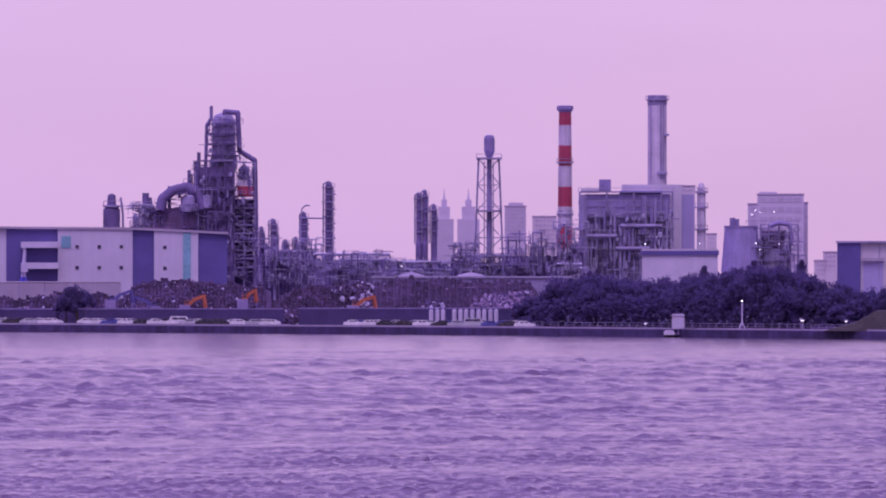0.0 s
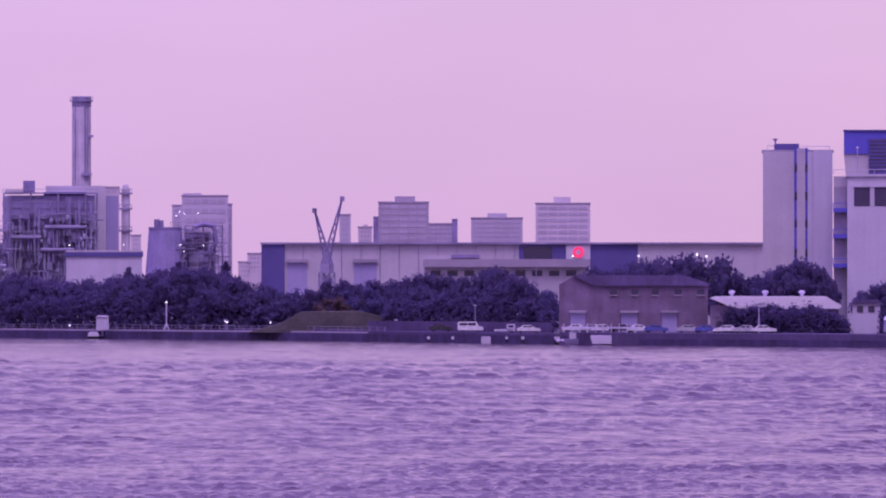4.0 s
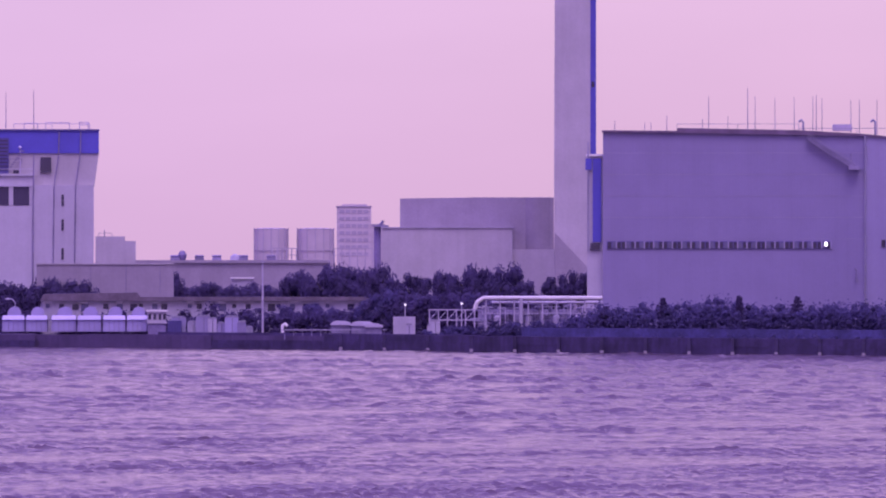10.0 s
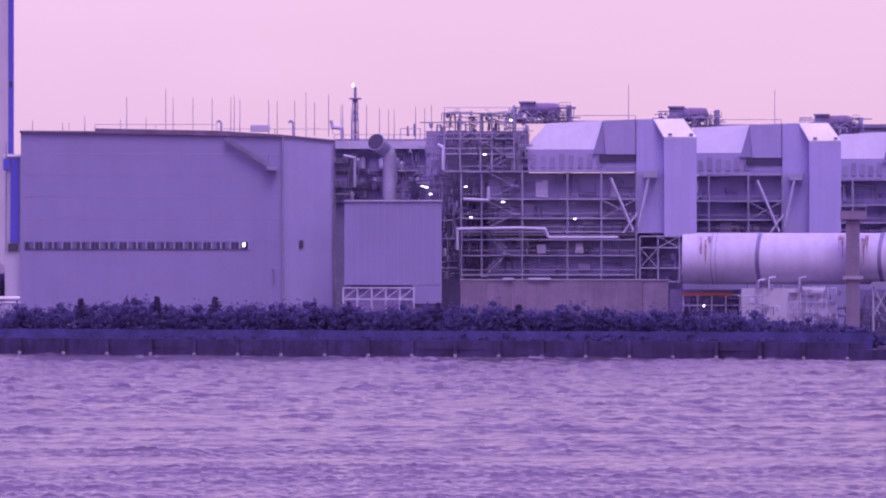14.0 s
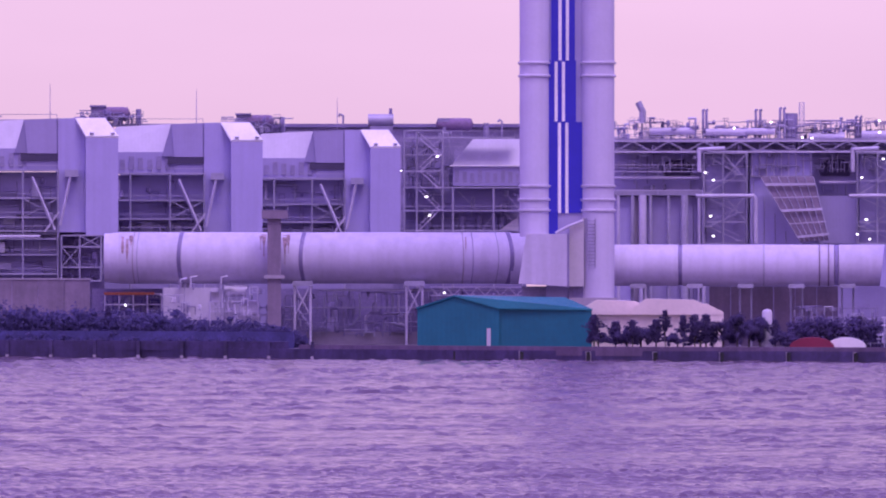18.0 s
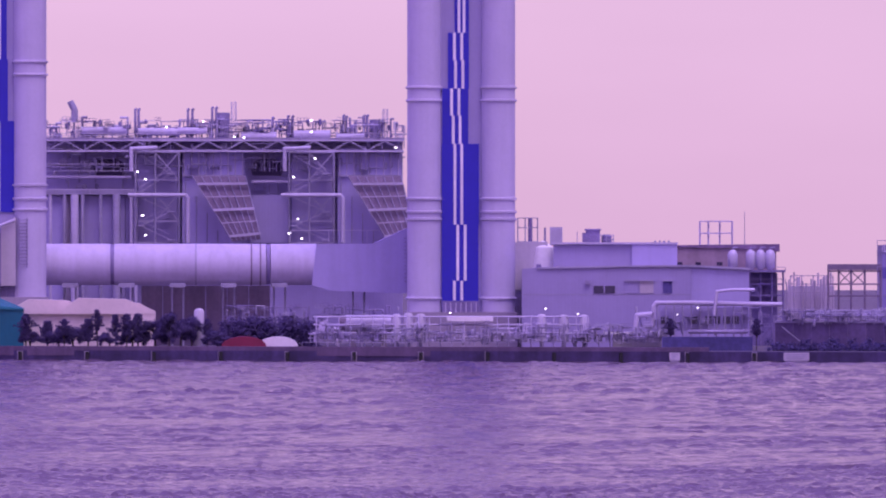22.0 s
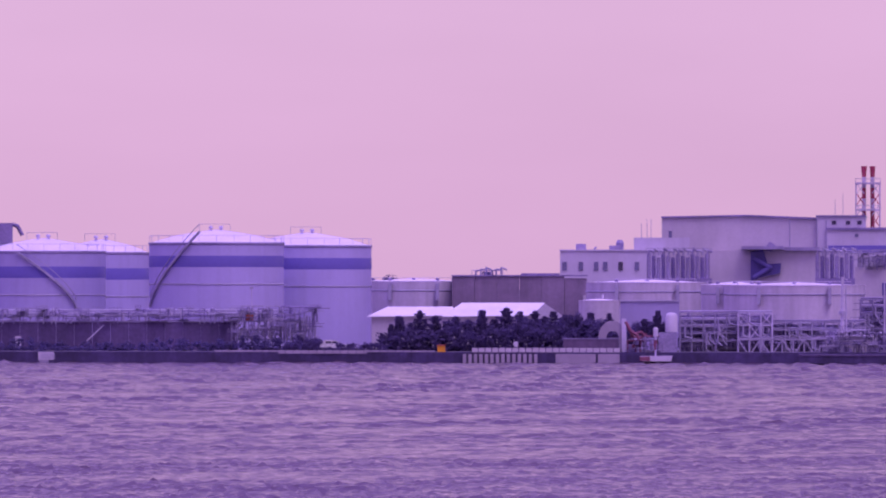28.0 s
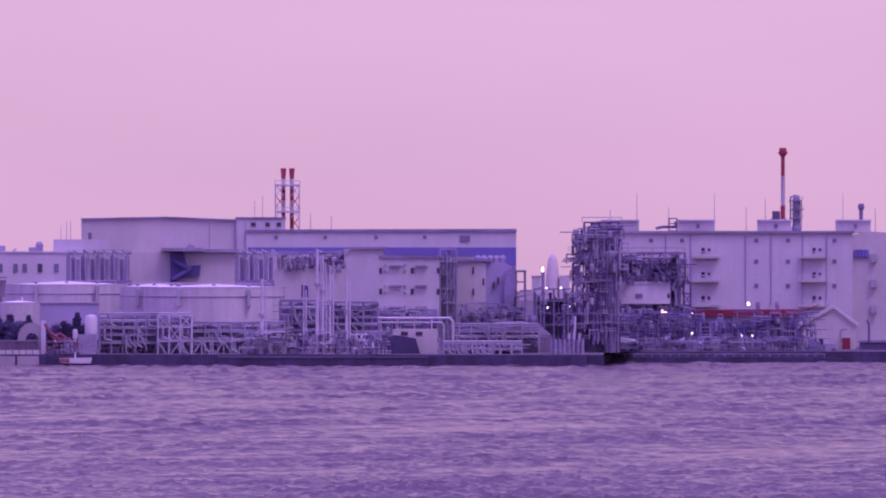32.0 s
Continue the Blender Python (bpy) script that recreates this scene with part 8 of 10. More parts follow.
t = Thing("white_vessel", "upright white vessel with a domed top", "tank", 598, shore(598, 12))
t.turned("shell", WHITE, 598, [(9, GROUND_V(shore(598, 12))), (9, 552), (7, 548), (2, 546)], 0, 16, smooth=True)
t.box("skirt", STEEL, 590, 606, 588, None, -0.4, 0.4)
for c, w, m, lab in ((677, 41, CRIMSON, "dull red"), (738, 36, ROOFW, "white")):
    t = Thing("covered_pile", lab + " tarpaulin over a rounded pile", "tarpaulin", c, shore(c, 7 if m is CRIMSON else 9), group="covered piles")
    g = GROUND_V(shore(c, 8))
    t.slab("cover", m, [(c - w, g + 2)] + [(c - w * math.cos(math.pi * k / 10), g - 24 * math.sin(math.pi * k / 10) ** 0.7) for k in range(11)] + [(c + w, g + 2)], 0, 5)
    t.box("weight_board", DSTEEL, c - w, c + w, g - 2.5, g + 1, -0.25, 0.05)
t = Thing("process_skid", "long skid of white vessels, valves and pipes", "plant", 1090, shore(1090, 13), face=1090)
g = GROUND_V(shore(1090, 13))
t.pipe("drum", LSTEEL, [(858, 573, 3), (938, 573, 3)], 15, n=18, label="white horizontal drum")
t.pipe("drum_end", BROWN, [(846, 573, 3), (860, 573, 3)], 13.5, n=18)
for u in (870, 925):
    t.box("drum_saddle", GREY, u - 5, u + 5, 586, None, 2, 4)
for u, v in ((947, 556), (968, 554), (990, 555), (1204, 556), (1243, 557), (1279, 557)):
    t.turned("white_tank", WHITE, u, [(8, 602), (8.5, 598), (8.5, v + 5), (6, v + 1), (1, v)], 2, 14, smooth=True)
    t.cyl("tank_leg", STEEL, u, 600, None, 4, y=2, n=8)
t.box("white_cover", ROOFW, 1036, 1118, 561, 569, 0, 2)
for v in (561, 575, 590, 603):
    t.pipe("long_pipe", LSTEEL, [(800, v, 1.5), (1285, v, 1.5)], 1.5)
for k in range(30):
    u = 805 + k * 20
    t.bar("post", LSTEEL, (u, 560 if u < 1290 else 592, 0.6), (u, None, 0.6), 1.4)
rr = random.Random(23)
for k in range(46):
    u, v = rr.uniform(800, 1420), rr.uniform(578, 600)
    m = rr.choice((LSTEEL, STEEL, WHITE, MSTEEL))
    if k % 2:
        t.turned("valve", m, u, [(2, v + 14), (4, v + 9), (4, v + 3), (2, v)], rr.uniform(0, 3), 8)
    else:
        t.pipe("branch_pipe", m, [(u, v + 12, 0.3), (u, v, 0.3), (u + rr.uniform(-16, 16), v, 0.3)], rr.uniform(1, 2.2), n=7)
tangle(t, 800, 1420, 572, 602, -0.6, 330, 115, (MSTEEL, STEEL, LSTEEL, STEEL))
t.slab("white_saddle", LSTEEL, [(800, 606), (812, 570), (825, 566), (815, 606)], 1, 3)
t.box("valve_house", WHITE, 1330, 1416, 592, None, 2, 5)
t.box("valve_house_roof", ROOFW, 1312, 1422, 588, 592, 1.6, 5.4)
t.rail(STEEL, 780, 1420, g, -2, 14, 16, 1)
t.box("curb", GREY, 780, 1425, g - 3, None, -2.5, -2.2)
for u, v in ((1211, 547), (1268, 556), (1042, 554), (1480, 545), (1444, 557)):
    lamp_head(t, u, v, 0, 2.4)
t = Thing("dark_tank_farm", "group of dark squat drums behind the white vessels", "plant", 715, shore(715, 26))
for k in range(8):
    u = 655 + k * 18
    t.turned("drum", DSTEEL, u, [(7.5, 606), (7.5, 564), (4, 559)], (k % 2) * 1.5, 12)
    t.cyl("drum_foot", DSTEEL, u, 600, None, 5, y=(k % 2) * 1.5, n=8)
t.steel(MSTEEL, [640, 670, 700, 730, 760, 790], [545, 560, None], (-1, 4), 1.6, [(1, 0), (3, 1)])
tangle(t, 645, 960, 540, 600, -0.6, 200, 117, (DSTEEL, MSTEEL, STEEL))
hedge("skid_bushes", "dark bushes round the squat drums", 640, 810, [(640, 566), (720, 560), (810, 566)], shore(720, 20), 4, LEAF, 58, 1.2, 0.25, 34)
shore_strip("quay_coping", "grey coping along the long quay", "quay", -230, 1500, -0.2, 1.6, GROUND - 0.7, 2.1, QUAYB, 62, piece="coping_stone")
for i in range(16):
    u = -190 + i * 118
    t = Thing("tyre_fender", "black rubber fender on the quay face", "fender", u, shore(u, -0.5), base=0.0, group="quay fenders")
    t.cyl("fender", TYRE, u, GROUND_V(shore(u)) + 2, None, 3.5, n=10)
    t.box("backing", GREY, u - 5, u + 5, GROUND_V(shore(u)) + 1, None, 0.2, 0.5)

# ---------- administration building, tank farm ----------
sheet(6456.5, 1.4)
t = Thing("round_ended_duct", "pale flue end with a rounded cap beside the stack", "duct", 120, shore(120, 60))
t.box("casing", PALE, 88, 146, 430, 520, 0, 7)
t.turned("cap", ROOFW, 138, [(1, 520), (18, 510), (22, 475), (18, 440), (1, 428)], 1, 20, smooth=True)
t.box("leg", DSTEEL, 84, 100, 515, None, 0, 4)
t.box("dark_seam", DSTEEL, 126, 134, 470, 522, -1.5, 0)
t.steel(STEEL, [93, 106, 128], [388, 405, 430], (1, 4), 1.6)
t.cyl("vent", DSTEEL, 115, 388, 430, 4, y=2, n=10)
t.cyl("vent", MSTEEL, 141, 405, 430, 2, y=2, n=8)
t.box("roof_box", LSTEEL, 150, 172, 404, 436, 12, 16)
t = Thing("admin_building", "plain lilac two-tier works building", "building", 310, shore(310, 44), face=310)
w = t.slab("lower_wall", PANEL, [(100, None), (100, 478), (130, 476), (400, 473), (400, None)], 0, 20, label="broad lower wall")
w2 = t.slab("lower_wall", TANKV, [(400, None), (400, 473), (502, 478), (502, None)], 0.2, 20)
t.slab("eaves", STEEL, [(128, 478), (128, 475), (290, 472), (400, 471), (504, 476), (504, 480), (400, 474.5), (290, 475)], -0.3, 20)
t.slab("upper_wall", PANEL, [(156, 474), (156, 436), (295, 433), (295, 474)], 4, 18)
t.slab("upper_wall", TANKV, [(295, 474), (295, 433), (375, 434), (375, 474)], 3.6, 18)
t.box("parapet", LSTEEL, 154, 376, 431, 434.5, 3.4, 18.4)
t.box("window", GLASS, 227, 265, 508, 521, -0.15, 0.2, w, "dark window pair")
t.box("mullion", PANEL, 245, 247, 508, 521, -0.2, 0.2, w)
t.box("shade", MSTEEL, 212, 222, 498, 505, -0.5, 0.1, w)
for a, b, m in ((283, 305, PANEL), (309, 333, PALE), (350, 366, NAVY)):
    t.box("shutter", m, a, b, 500, 521, -0.1, 0.1, w)
    t.box("shutter_hood", STEEL, a - 1, b + 1, 497.5, 500, -0.4, 0.1, w)
t.box("panel_joint", STEEL, 102, 400, 523, 524, -0.03, 0.1)
t.box("cooling_tower", DSTEEL, 207, 213, 414, 434, 8, 12)
t.box("cooling_tower", DSTEEL, 213, 238, 410, 434, 8, 12, label="dark rooftop cooling tower")
t.box("cooling_deck", DSTEEL, 211, 240, 407, 410, 7.8, 12.2)
t.turned("fan_drum", DSTEEL, 250, [(9, 434), (9, 420), (6, 417)], 9, 12)
t.steel(STEEL, [238, 250, 262], [418, 426, 434], (8, 11), 1.3)
for u in (336, 344, 352, 360):
    t.pipe("roof_vent", STEEL, [(u, 433, 6), (u, 428, 6)], 1.8)
t.cyl("antenna", STEEL, 198, 412, 434, 0.7, y=8, n=6)
t = Thing("ochre_building", "dull ochre process building with a sloping roof", "building", 465, shore(465, 84))
w = t.slab("wall", OCHRE, [(375, None), (375, 440), (550, 440), (550, None)], 0, 18)
t.slab("roof", RUSTY, [(374, 440), (376, 436), (556, 434), (556, 447), (470, 441)], -0.3, 19)
for u in (379, 412, 450):
    t.box("window", GLASS, u - 5, u + 5, 466, 472, -0.1, 0.2, w)
t.steel(LSTEEL, [415, 430, 450, 472], [394, 415, 436], (3, 8), 2.2)
for u in (430, 450):
    for v in (402, 420):
        t.box("insulator", MSTEEL, u - 1.5, u + 1.5, v - 3, v + 4, 2, 3)
for u in (473, 505, 522, 539):
    t.turned("cyclone", LSTEEL, u, [(4, 480), (9, 474), (9, 452), (6, 446), (2, 444)], -3.6, 14, label="pale cyclone", smooth=True)
    t.pipe("cyclone_pipe", MSTEEL, [(u, 445, -3.6), (u, 441, -3.6), (u + 9, 440, -3.6)], 1.5)
t.box("dark_deck", DSTEEL, 466, 566, 480, 484, -5, 2)
t.steel(DSTEEL, [502, 522, 542, 562], [482, 505, 525, None], (-3.5, 4), 2.4, [(0, 1)], DSTEEL)
t.box("dark_hopper", DSTEEL, 504, 552, 486, None, -1, 2)
for v in (484, 505):
    t.rail(MSTEEL, 500, 566, v, -3.8, 9, 9, 1)
t.cyl("antenna", STEEL, 494, 376, 440, 0.8, 0.4, y=4, n=6)
t = Thing("pipe_gallery", "pale enclosed pipe gallery on the quay", "pipe bridge", 435, shore(435, 20), face=435)
t.pipe("roof_pipe", LSTEEL, [(333, 582, 0), (333, 545, 0), (338, 538, 0), (400, 538, 0), (560, 541, 0)], 4, label="thick pale pipe")
t.pipe("pipe", LSTEEL, [(300, 590, -1), (304, 560, -1), (330, 558, -1)], 4.5)
t.box("casing", PANEL, 345, 500, 546, 588, 1, 4)
tangle(t, 300, 545, 542, 592, 0.2, 50, 116, (MSTEEL, STEEL))
t.pipe("upper_pipe", LSTEEL, [(440, 560, -0.6), (445, 518, -0.6), (470, 515, -0.6), (512, 515, -0.6)], 2.8)
for k in range(12):
    u = 340 + k * 15
    t.bar("post", STEEL, (u, 540, 0), (u, None, 0), 1.6)
for k, u in enumerate((352, 405, 430, 445, 462, 478)):
    t.box("dark_opening", GLASS, u - 6, u + 6, 562, 575, 0.85, 1.2)
t.pipe("pipe", MSTEEL, [(395, 589, -0.6), (400, 589, -0.6), (500, 589, -0.6)], 3.5)
for u in (363, 515):
    tree(u, 566, 13, shore(u, 16), "pine", "quay pines")
t = Thing("blue_barrier", "low blue barrier along the quay", "barrier", 430, shore(430, 12))
for k in range(8):
    t.box("barrier_panel", TARP, 348 + k * 20, 368 + k * 20, 598, None, 0, 0.3)
t = Thing("dike_wall", "long dark containment wall before the tanks", "wall", 850, shore(850, 20), face=850)
for k in range(20):
    a = 548 + k * 32
    t.box("wall_panel", DARKCON, a, a + 31.6, 573, None, 0.04 * (k % 2), 0.8)
t.box("coping", MSTEEL, 546, 1190, 571, 573.5, -0.1, 1)
t.bar("stair_rail", STEEL, (560, 580, -0.6), (592, 606, -0.6), 1.6)
t.bar("stair_rail", LSTEEL, (952, 578, -0.6), (922, 606, -0.6), 1.6)
t.rail(STEEL, 546, 1190, 571, 0.2, 10, 14, 1.1)
t.box("white_door", WHITE, 795, 806, 598, 621, -0.1, 0.2)
for k in range(5):
    t.pipe("top_pipe", (STEEL, MSTEEL)[k % 2], [(600, 562 - k * 2.5, 1.5 + k), (1260, 562 - k * 2.5, 1.5 + k)], 1.8)
tangle(t, 560, 1190, 548, 572, 0.4, 260, 121, (MSTEEL, STEEL, DSTEEL))
rr = random.Random(29)
for k in range(20):
    u = rr.uniform(560, 1250)
    t.pipe("branch_pipe", rr.choice((LSTEEL, STEEL, MSTEEL)), [(u, 571, 1), (u, rr.uniform(545, 562), 1), (u + rr.uniform(-14, 14), 556, 1)], rr.uniform(1, 2), n=7)
hedge("dike_grass", "rough dark grass below the dike wall", 540, 1330, [(540, 606), (700, 603), (900, 608), (1250, 600), (1330, 606)], shore(900, 10), 6, LEAFG, 55, 1.3, 0.2, 30)
for u1, u2 in ((361, 380), (563, 608), (836, 879)):
    t = Thing("quay_sign", "white warning board on the quay face", "sign", (u1 + u2) / 2, shore((u1 + u2) / 2, -0.6), base=0.0, group="white quay boards")
    t.box("board", WHITE, u1, u2, 626, 640, 0, 0.12)
    for k in range(3):
        t.box("text_bar", STEEL, u1 + 4, u2 - 4 - 3 * k, 629 + k * 3.2, 630.4 + k * 3.2, -0.03, 0)
    t.box("backing", STEEL, u1 + 2, u2 - 2, 628, None, 0.12, 0.5)
t = Thing("valve_platform", "steel valve platform with dark drums", "plant", 1250, shore(1250, 18))
t.steel(STEEL, [1178, 1200, 1225, 1250, 1275, 1300, 1325], [572, 588, None], (0, 4), 2.0, [(1, 1), (3, 0)], STEEL)
t.steel(STEEL, [1195, 1215, 1240, 1262], [545, 572], (0, 3), 2.0, [(0, 0)])
for u in (1205, 1212, 1228, 1236, 1244):
    t.cyl("drum", DSTEEL, u, 549, 572, 4, y=1, n=10)
for k in range(14):
    u = 1185 + k * 10
    t.pipe("pipe", (LSTEEL, STEEL, MSTEEL)[k % 3], [(u, 606, -0.5), (u, 580 + (k % 4) * 5, -0.5), (u + 9, 580 + (k % 4) * 5, -0.5)], 1.7)
tangle(t, 1178, 1330, 545, 604, -0.8, 200, 122, (DSTEEL, MSTEEL, STEEL))
t.box("orange_box", ORANGE, 1203, 1216, 560, 570, -0.3, 0.5)
street_lamp(1213, 512, shore(1213, 20), lit=False)
car(1356, shore(1356, 20), CARS[0], label="white parked car below the tanks")
hedge("tank_bushes", "low dark bushes below the white tanks", 1275, 1440, [(1275, 607), (1300, 599), (1332, 600), (1344, 608), (1376, 609), (1440, 606)], shore(1355, 10), 4, LEAF, 59, 1.2, 0.22, 30)


def storage_tank(u, w, top, foot, d, band, label, steps=None):
    t = Thing("storage_tank", label, "tank", u, d, group="white storage tanks")
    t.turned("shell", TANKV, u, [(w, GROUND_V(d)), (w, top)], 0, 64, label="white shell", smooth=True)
    # Roof colour is raised over the shell's to hold the light from overhead.
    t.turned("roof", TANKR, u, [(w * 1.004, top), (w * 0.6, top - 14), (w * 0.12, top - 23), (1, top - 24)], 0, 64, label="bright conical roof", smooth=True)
    # Rim ring is darkened to draw the shadow line below the roof edge.
    t.turned("top_ring", MSTEEL, u, [(w * 1.002, top + 3), (w * 1.012, top + 2), (w * 1.012, top - 1), (w * 1.002, top - 1.5)], 0, 64)
    t.turned("blue_band", BLUEB, u, [(w * 1.001, band + 20), (w * 1.0025, band + 19), (w * 1.0025, band + 1), (w * 1.001, band)], 0, 64, label="wide blue band", smooth=True)
    for v in (band + 50,):
        t.turned("wind_girder", STEEL, u, [(w, v + 1.4), (w * 1.008, v + 0.8), (w * 1.008, v - 0.8), (w, v - 1.4)], 0, 64)
    n = 24
    r = t.M(w) * 0.995
    x0 = t.X(u)
    for i in range(n):
        a, b = 2 * math.pi * i / n, 2 * math.pi * (i + 1) / n
        p, q = Vector((x0 + r * math.cos(a), r * math.sin(a), t.Z(top, u))), Vector((x0 + r * math.cos(b), r * math.sin(b), t.Z(top, u)))
        up = Vector((0, 0, 1.1))
        k = t.raw("rail_post", LSTEEL, tube_vf(p, p + up, 0.03, 0.03, 4))
        t.raw("handrail", LSTEEL, tube_vf(p + up, q + up, 0.03, 0.03, 4), k)
    for y in (-2.5, 2.5):
        t.rail(STEEL, u - 30, u + 24, top - 21, y, 13, 11, 0.7)
    for du in (-10, 8):
        t.turned("roof_vent", TANKW, u + du, [(2.5, top - 20), (2.5, top - 26), (4, top - 27), (4, top - 29), (2, top - 31)], -1, 10)
    for a, b in steps or ():
        # the spiral stair, hung on the shell
        m = 14
        last = None
        for i in range(m + 1):
            uu = a[0] + (b[0] - a[0]) * (1 - (1 - i / m) ** 1.45)
            vv = a[1] + (b[1] - a[1]) * i / m
            s = max(-0.98, min(0.98, (uu - u) / w))
            y = -t.M(w) * math.sqrt(1 - s * s) * 1.02 - 0.1
            pt = (x0 + t.M(w) * s * 1.02, y, t.Z(vv, uu, 0))
            if last:
                f = t.raw("stair_flight", STEEL, tube_vf(last, pt, 0.22, 0.22, 4))
                t.raw("stair_rail", STEEL, tube_vf((last[0], last[1] - 0.4, last[2] + 1.1), (pt[0], pt[1] - 0.4, pt[2] + 1.1), 0.06, 0.06, 4), f)
            last = pt
    return t


BLUEB = mat("faded_blue_band", (0.17, 0.145, 0.47), 0.5, var=0.06)
storage_tank(846, 109, 449, 560, shore(846, 56), 475, "white storage tank with a blue band and diagonal stair", [((800, 450), (902, 548))])
storage_tank(948, 84, 451, 560, shore(940, 102), 478, "white storage tank standing behind its neighbour")
storage_tank(1151, 119, 434, 600, shore(1151, 44), 456, "large white storage tank with a long spiral stair", [((1122, 414), (1036, 545))])
storage_tank(1312, 113, 439, 600, shore(1310, 66), 460, "large white storage tank at the end of the row")
t = Thing("conveyor_house", "dark conveyor structure beside the tanks", "plant", 715, shore(715, 96))
t.steel(BROWN, [642, 660, 682, 706, 734], [471, 482, 505, 526, None], (0, 5), 2.6, [(1, 1), (2, 1)], DSTEEL)
t.box("gallery", BROWN, 640, 736, 470, 480, -0.3, 5.3)
t.box("hopper", DSTEEL, 757, 791, 398, 434, 0, 6, label="dark square hopper")
t.box("hopper_base", MSTEEL, 728, 760, 436, None, 0, 6)
t.box("hopper_leg", DSTEEL, 760, 790, 434, None, 1, 5)
t.pipe("chute", DSTEEL, [(790, 400, 2), (800, 404, 2), (808, 420, 2)], 3.5)
for v in (436, 455, 482):
    t.rail(MSTEEL, 728, 760, v, -0.3, 8, 8, 1)
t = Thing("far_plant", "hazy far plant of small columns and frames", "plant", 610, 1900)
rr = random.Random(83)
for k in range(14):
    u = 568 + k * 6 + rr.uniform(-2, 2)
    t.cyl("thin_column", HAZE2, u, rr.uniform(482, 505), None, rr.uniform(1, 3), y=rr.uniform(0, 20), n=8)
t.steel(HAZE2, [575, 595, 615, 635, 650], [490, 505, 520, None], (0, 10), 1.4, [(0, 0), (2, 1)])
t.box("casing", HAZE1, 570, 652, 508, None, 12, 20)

# ---------- factory, low tanks and jetty ----------
sheet(7724.2, 0.6)


def low_tank(u, w, top, d, label="low pale storage tank with a flat cone roof"):
    t = Thing("low_tank", label, "tank", u, d, group="low storage tanks")
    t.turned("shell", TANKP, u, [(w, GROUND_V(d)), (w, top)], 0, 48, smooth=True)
    # Roof is paler than the shell, with the overhead light in its colour.
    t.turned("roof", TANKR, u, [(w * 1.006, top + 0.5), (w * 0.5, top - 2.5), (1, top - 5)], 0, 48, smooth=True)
    t.turned("girder", STEEL, u, [(w, top + 18), (w * 1.012, top + 17), (w * 1.012, top + 16), (w, top + 15)], 0, 48)
    for k in range(3):
        uu = u - w * 0.5 + k * w * 0.5
        t.box("stair_box", STEEL, uu - 3, uu + 3, top + 4, top + 34, -t.M(w) * 0.99, -t.M(w) * 0.8)
        t.turned("vent", DSTEEL, uu, [(3, top), (3.5, top - 4), (1, top - 6)], -t.M(w) * 0.5, 8)
    t.rail(LSTEEL, u - w * 0.8, u + w * 0.8, top, -t.M(w) * 0.55, 6, 14, 0.9)


low_tank(232, 84, 500, shore(232, 110))
low_tank(130, 60, 500, shore(130, 130))
low_tank(645, 108, 502, shore(645, 80))
t = Thing("small_tank", "small pale tank before the low tanks", "tank", 560, shore(560, 34), group="low storage tanks")
t.turned("shell", TANKP, 560, [(36, GROUND_V(shore(560, 34))), (36, 534)], 0, 36, smooth=True)
t.turned("roof", TANKR, 560, [(36.6, 534.5), (18, 532.5), (1, 531)], 0, 36, smooth=True)
t.cyl("vent", WHITE, 566, 524, 532, 2.2, n=10)
t = Thing("low_house", "plain blue-grey low building behind the pines", "building", 655, shore(655, 38))
t.box("wall", PANEL, 598, 702, 536, None, 0, 6)
t.box("roof", STEEL, 597, 703, 534, 536, -0.2, 6.2)
low_tank(800, 60, 506, shore(800, 70))
low_tank(905, 125, 507, shore(905, 66))
t = Thing("brown_store", "windowless dull brown concrete store", "building", 420, shore(420, 90))
for k in range(6):
    a = 300 + k * 39.8
    t.box("wall_panel", BROWN, a, a + 39.4, 491 if k != 5 else 495, None, 0.05 * (k % 2), 20)
t.box("roof_edge", DSTEEL, 299, 540, 489, 491.5, -0.2, 20)
t.box("roof_edge", DSTEEL, 422, 490, 486, 490, 0.5, 19)
t.box("low_wing", PALE, 532, 548, 525, None, -2, 10)
for k in range(6):
    t.pipe("roof_pipe", MSTEEL, [(342 + k * 9, 490, 4), (342 + k * 9, 482 - (k % 3) * 3, 4), (352 + k * 9, 480, 4)], 1.5)
t.rail(MSTEEL, 335, 390, 490, 3, 9, 9, 1)
tree(190, 486, 24, shore(190, 200), "dark", "yard trees")
tree(365, 477, 22, shore(365, 210), "dark", "yard trees")
for a, b, top, bk in ((150, 306, 545, 40), (282, 494, 538, 34)):
    c = (a + b) / 2
    t = Thing("marquee_store", "white fabric-roofed store with a gable end", "store", c, shore(c, bk), group="white marquee stores")
    t.slab("wall", PALE, [(a + 8, None), (a + 8, 560), (b - 8, 560), (b - 8, None)], 0.3, 12)
    right, ridge = (b - 52, b - 30) if b > 400 else (b - 4, b - 4)
    q = [(a, 562, -0.3), (right, 560, -0.3), (ridge, top, 6), (a + 36, top, 6)]
    t.raw("roof", ROOFW, ([t.P(p) for p in q] + [t.P((u, v + 1.6, y)) for u, v, y in q], list(BOXF)))
    if b > 400:
        t.slab("gable_end", WHITE, [(b - 52, None), (b - 52, 561), (b - 30, top + 1), (b, 560), (b, None)], 0.1, 12)
rr = random.Random(91)
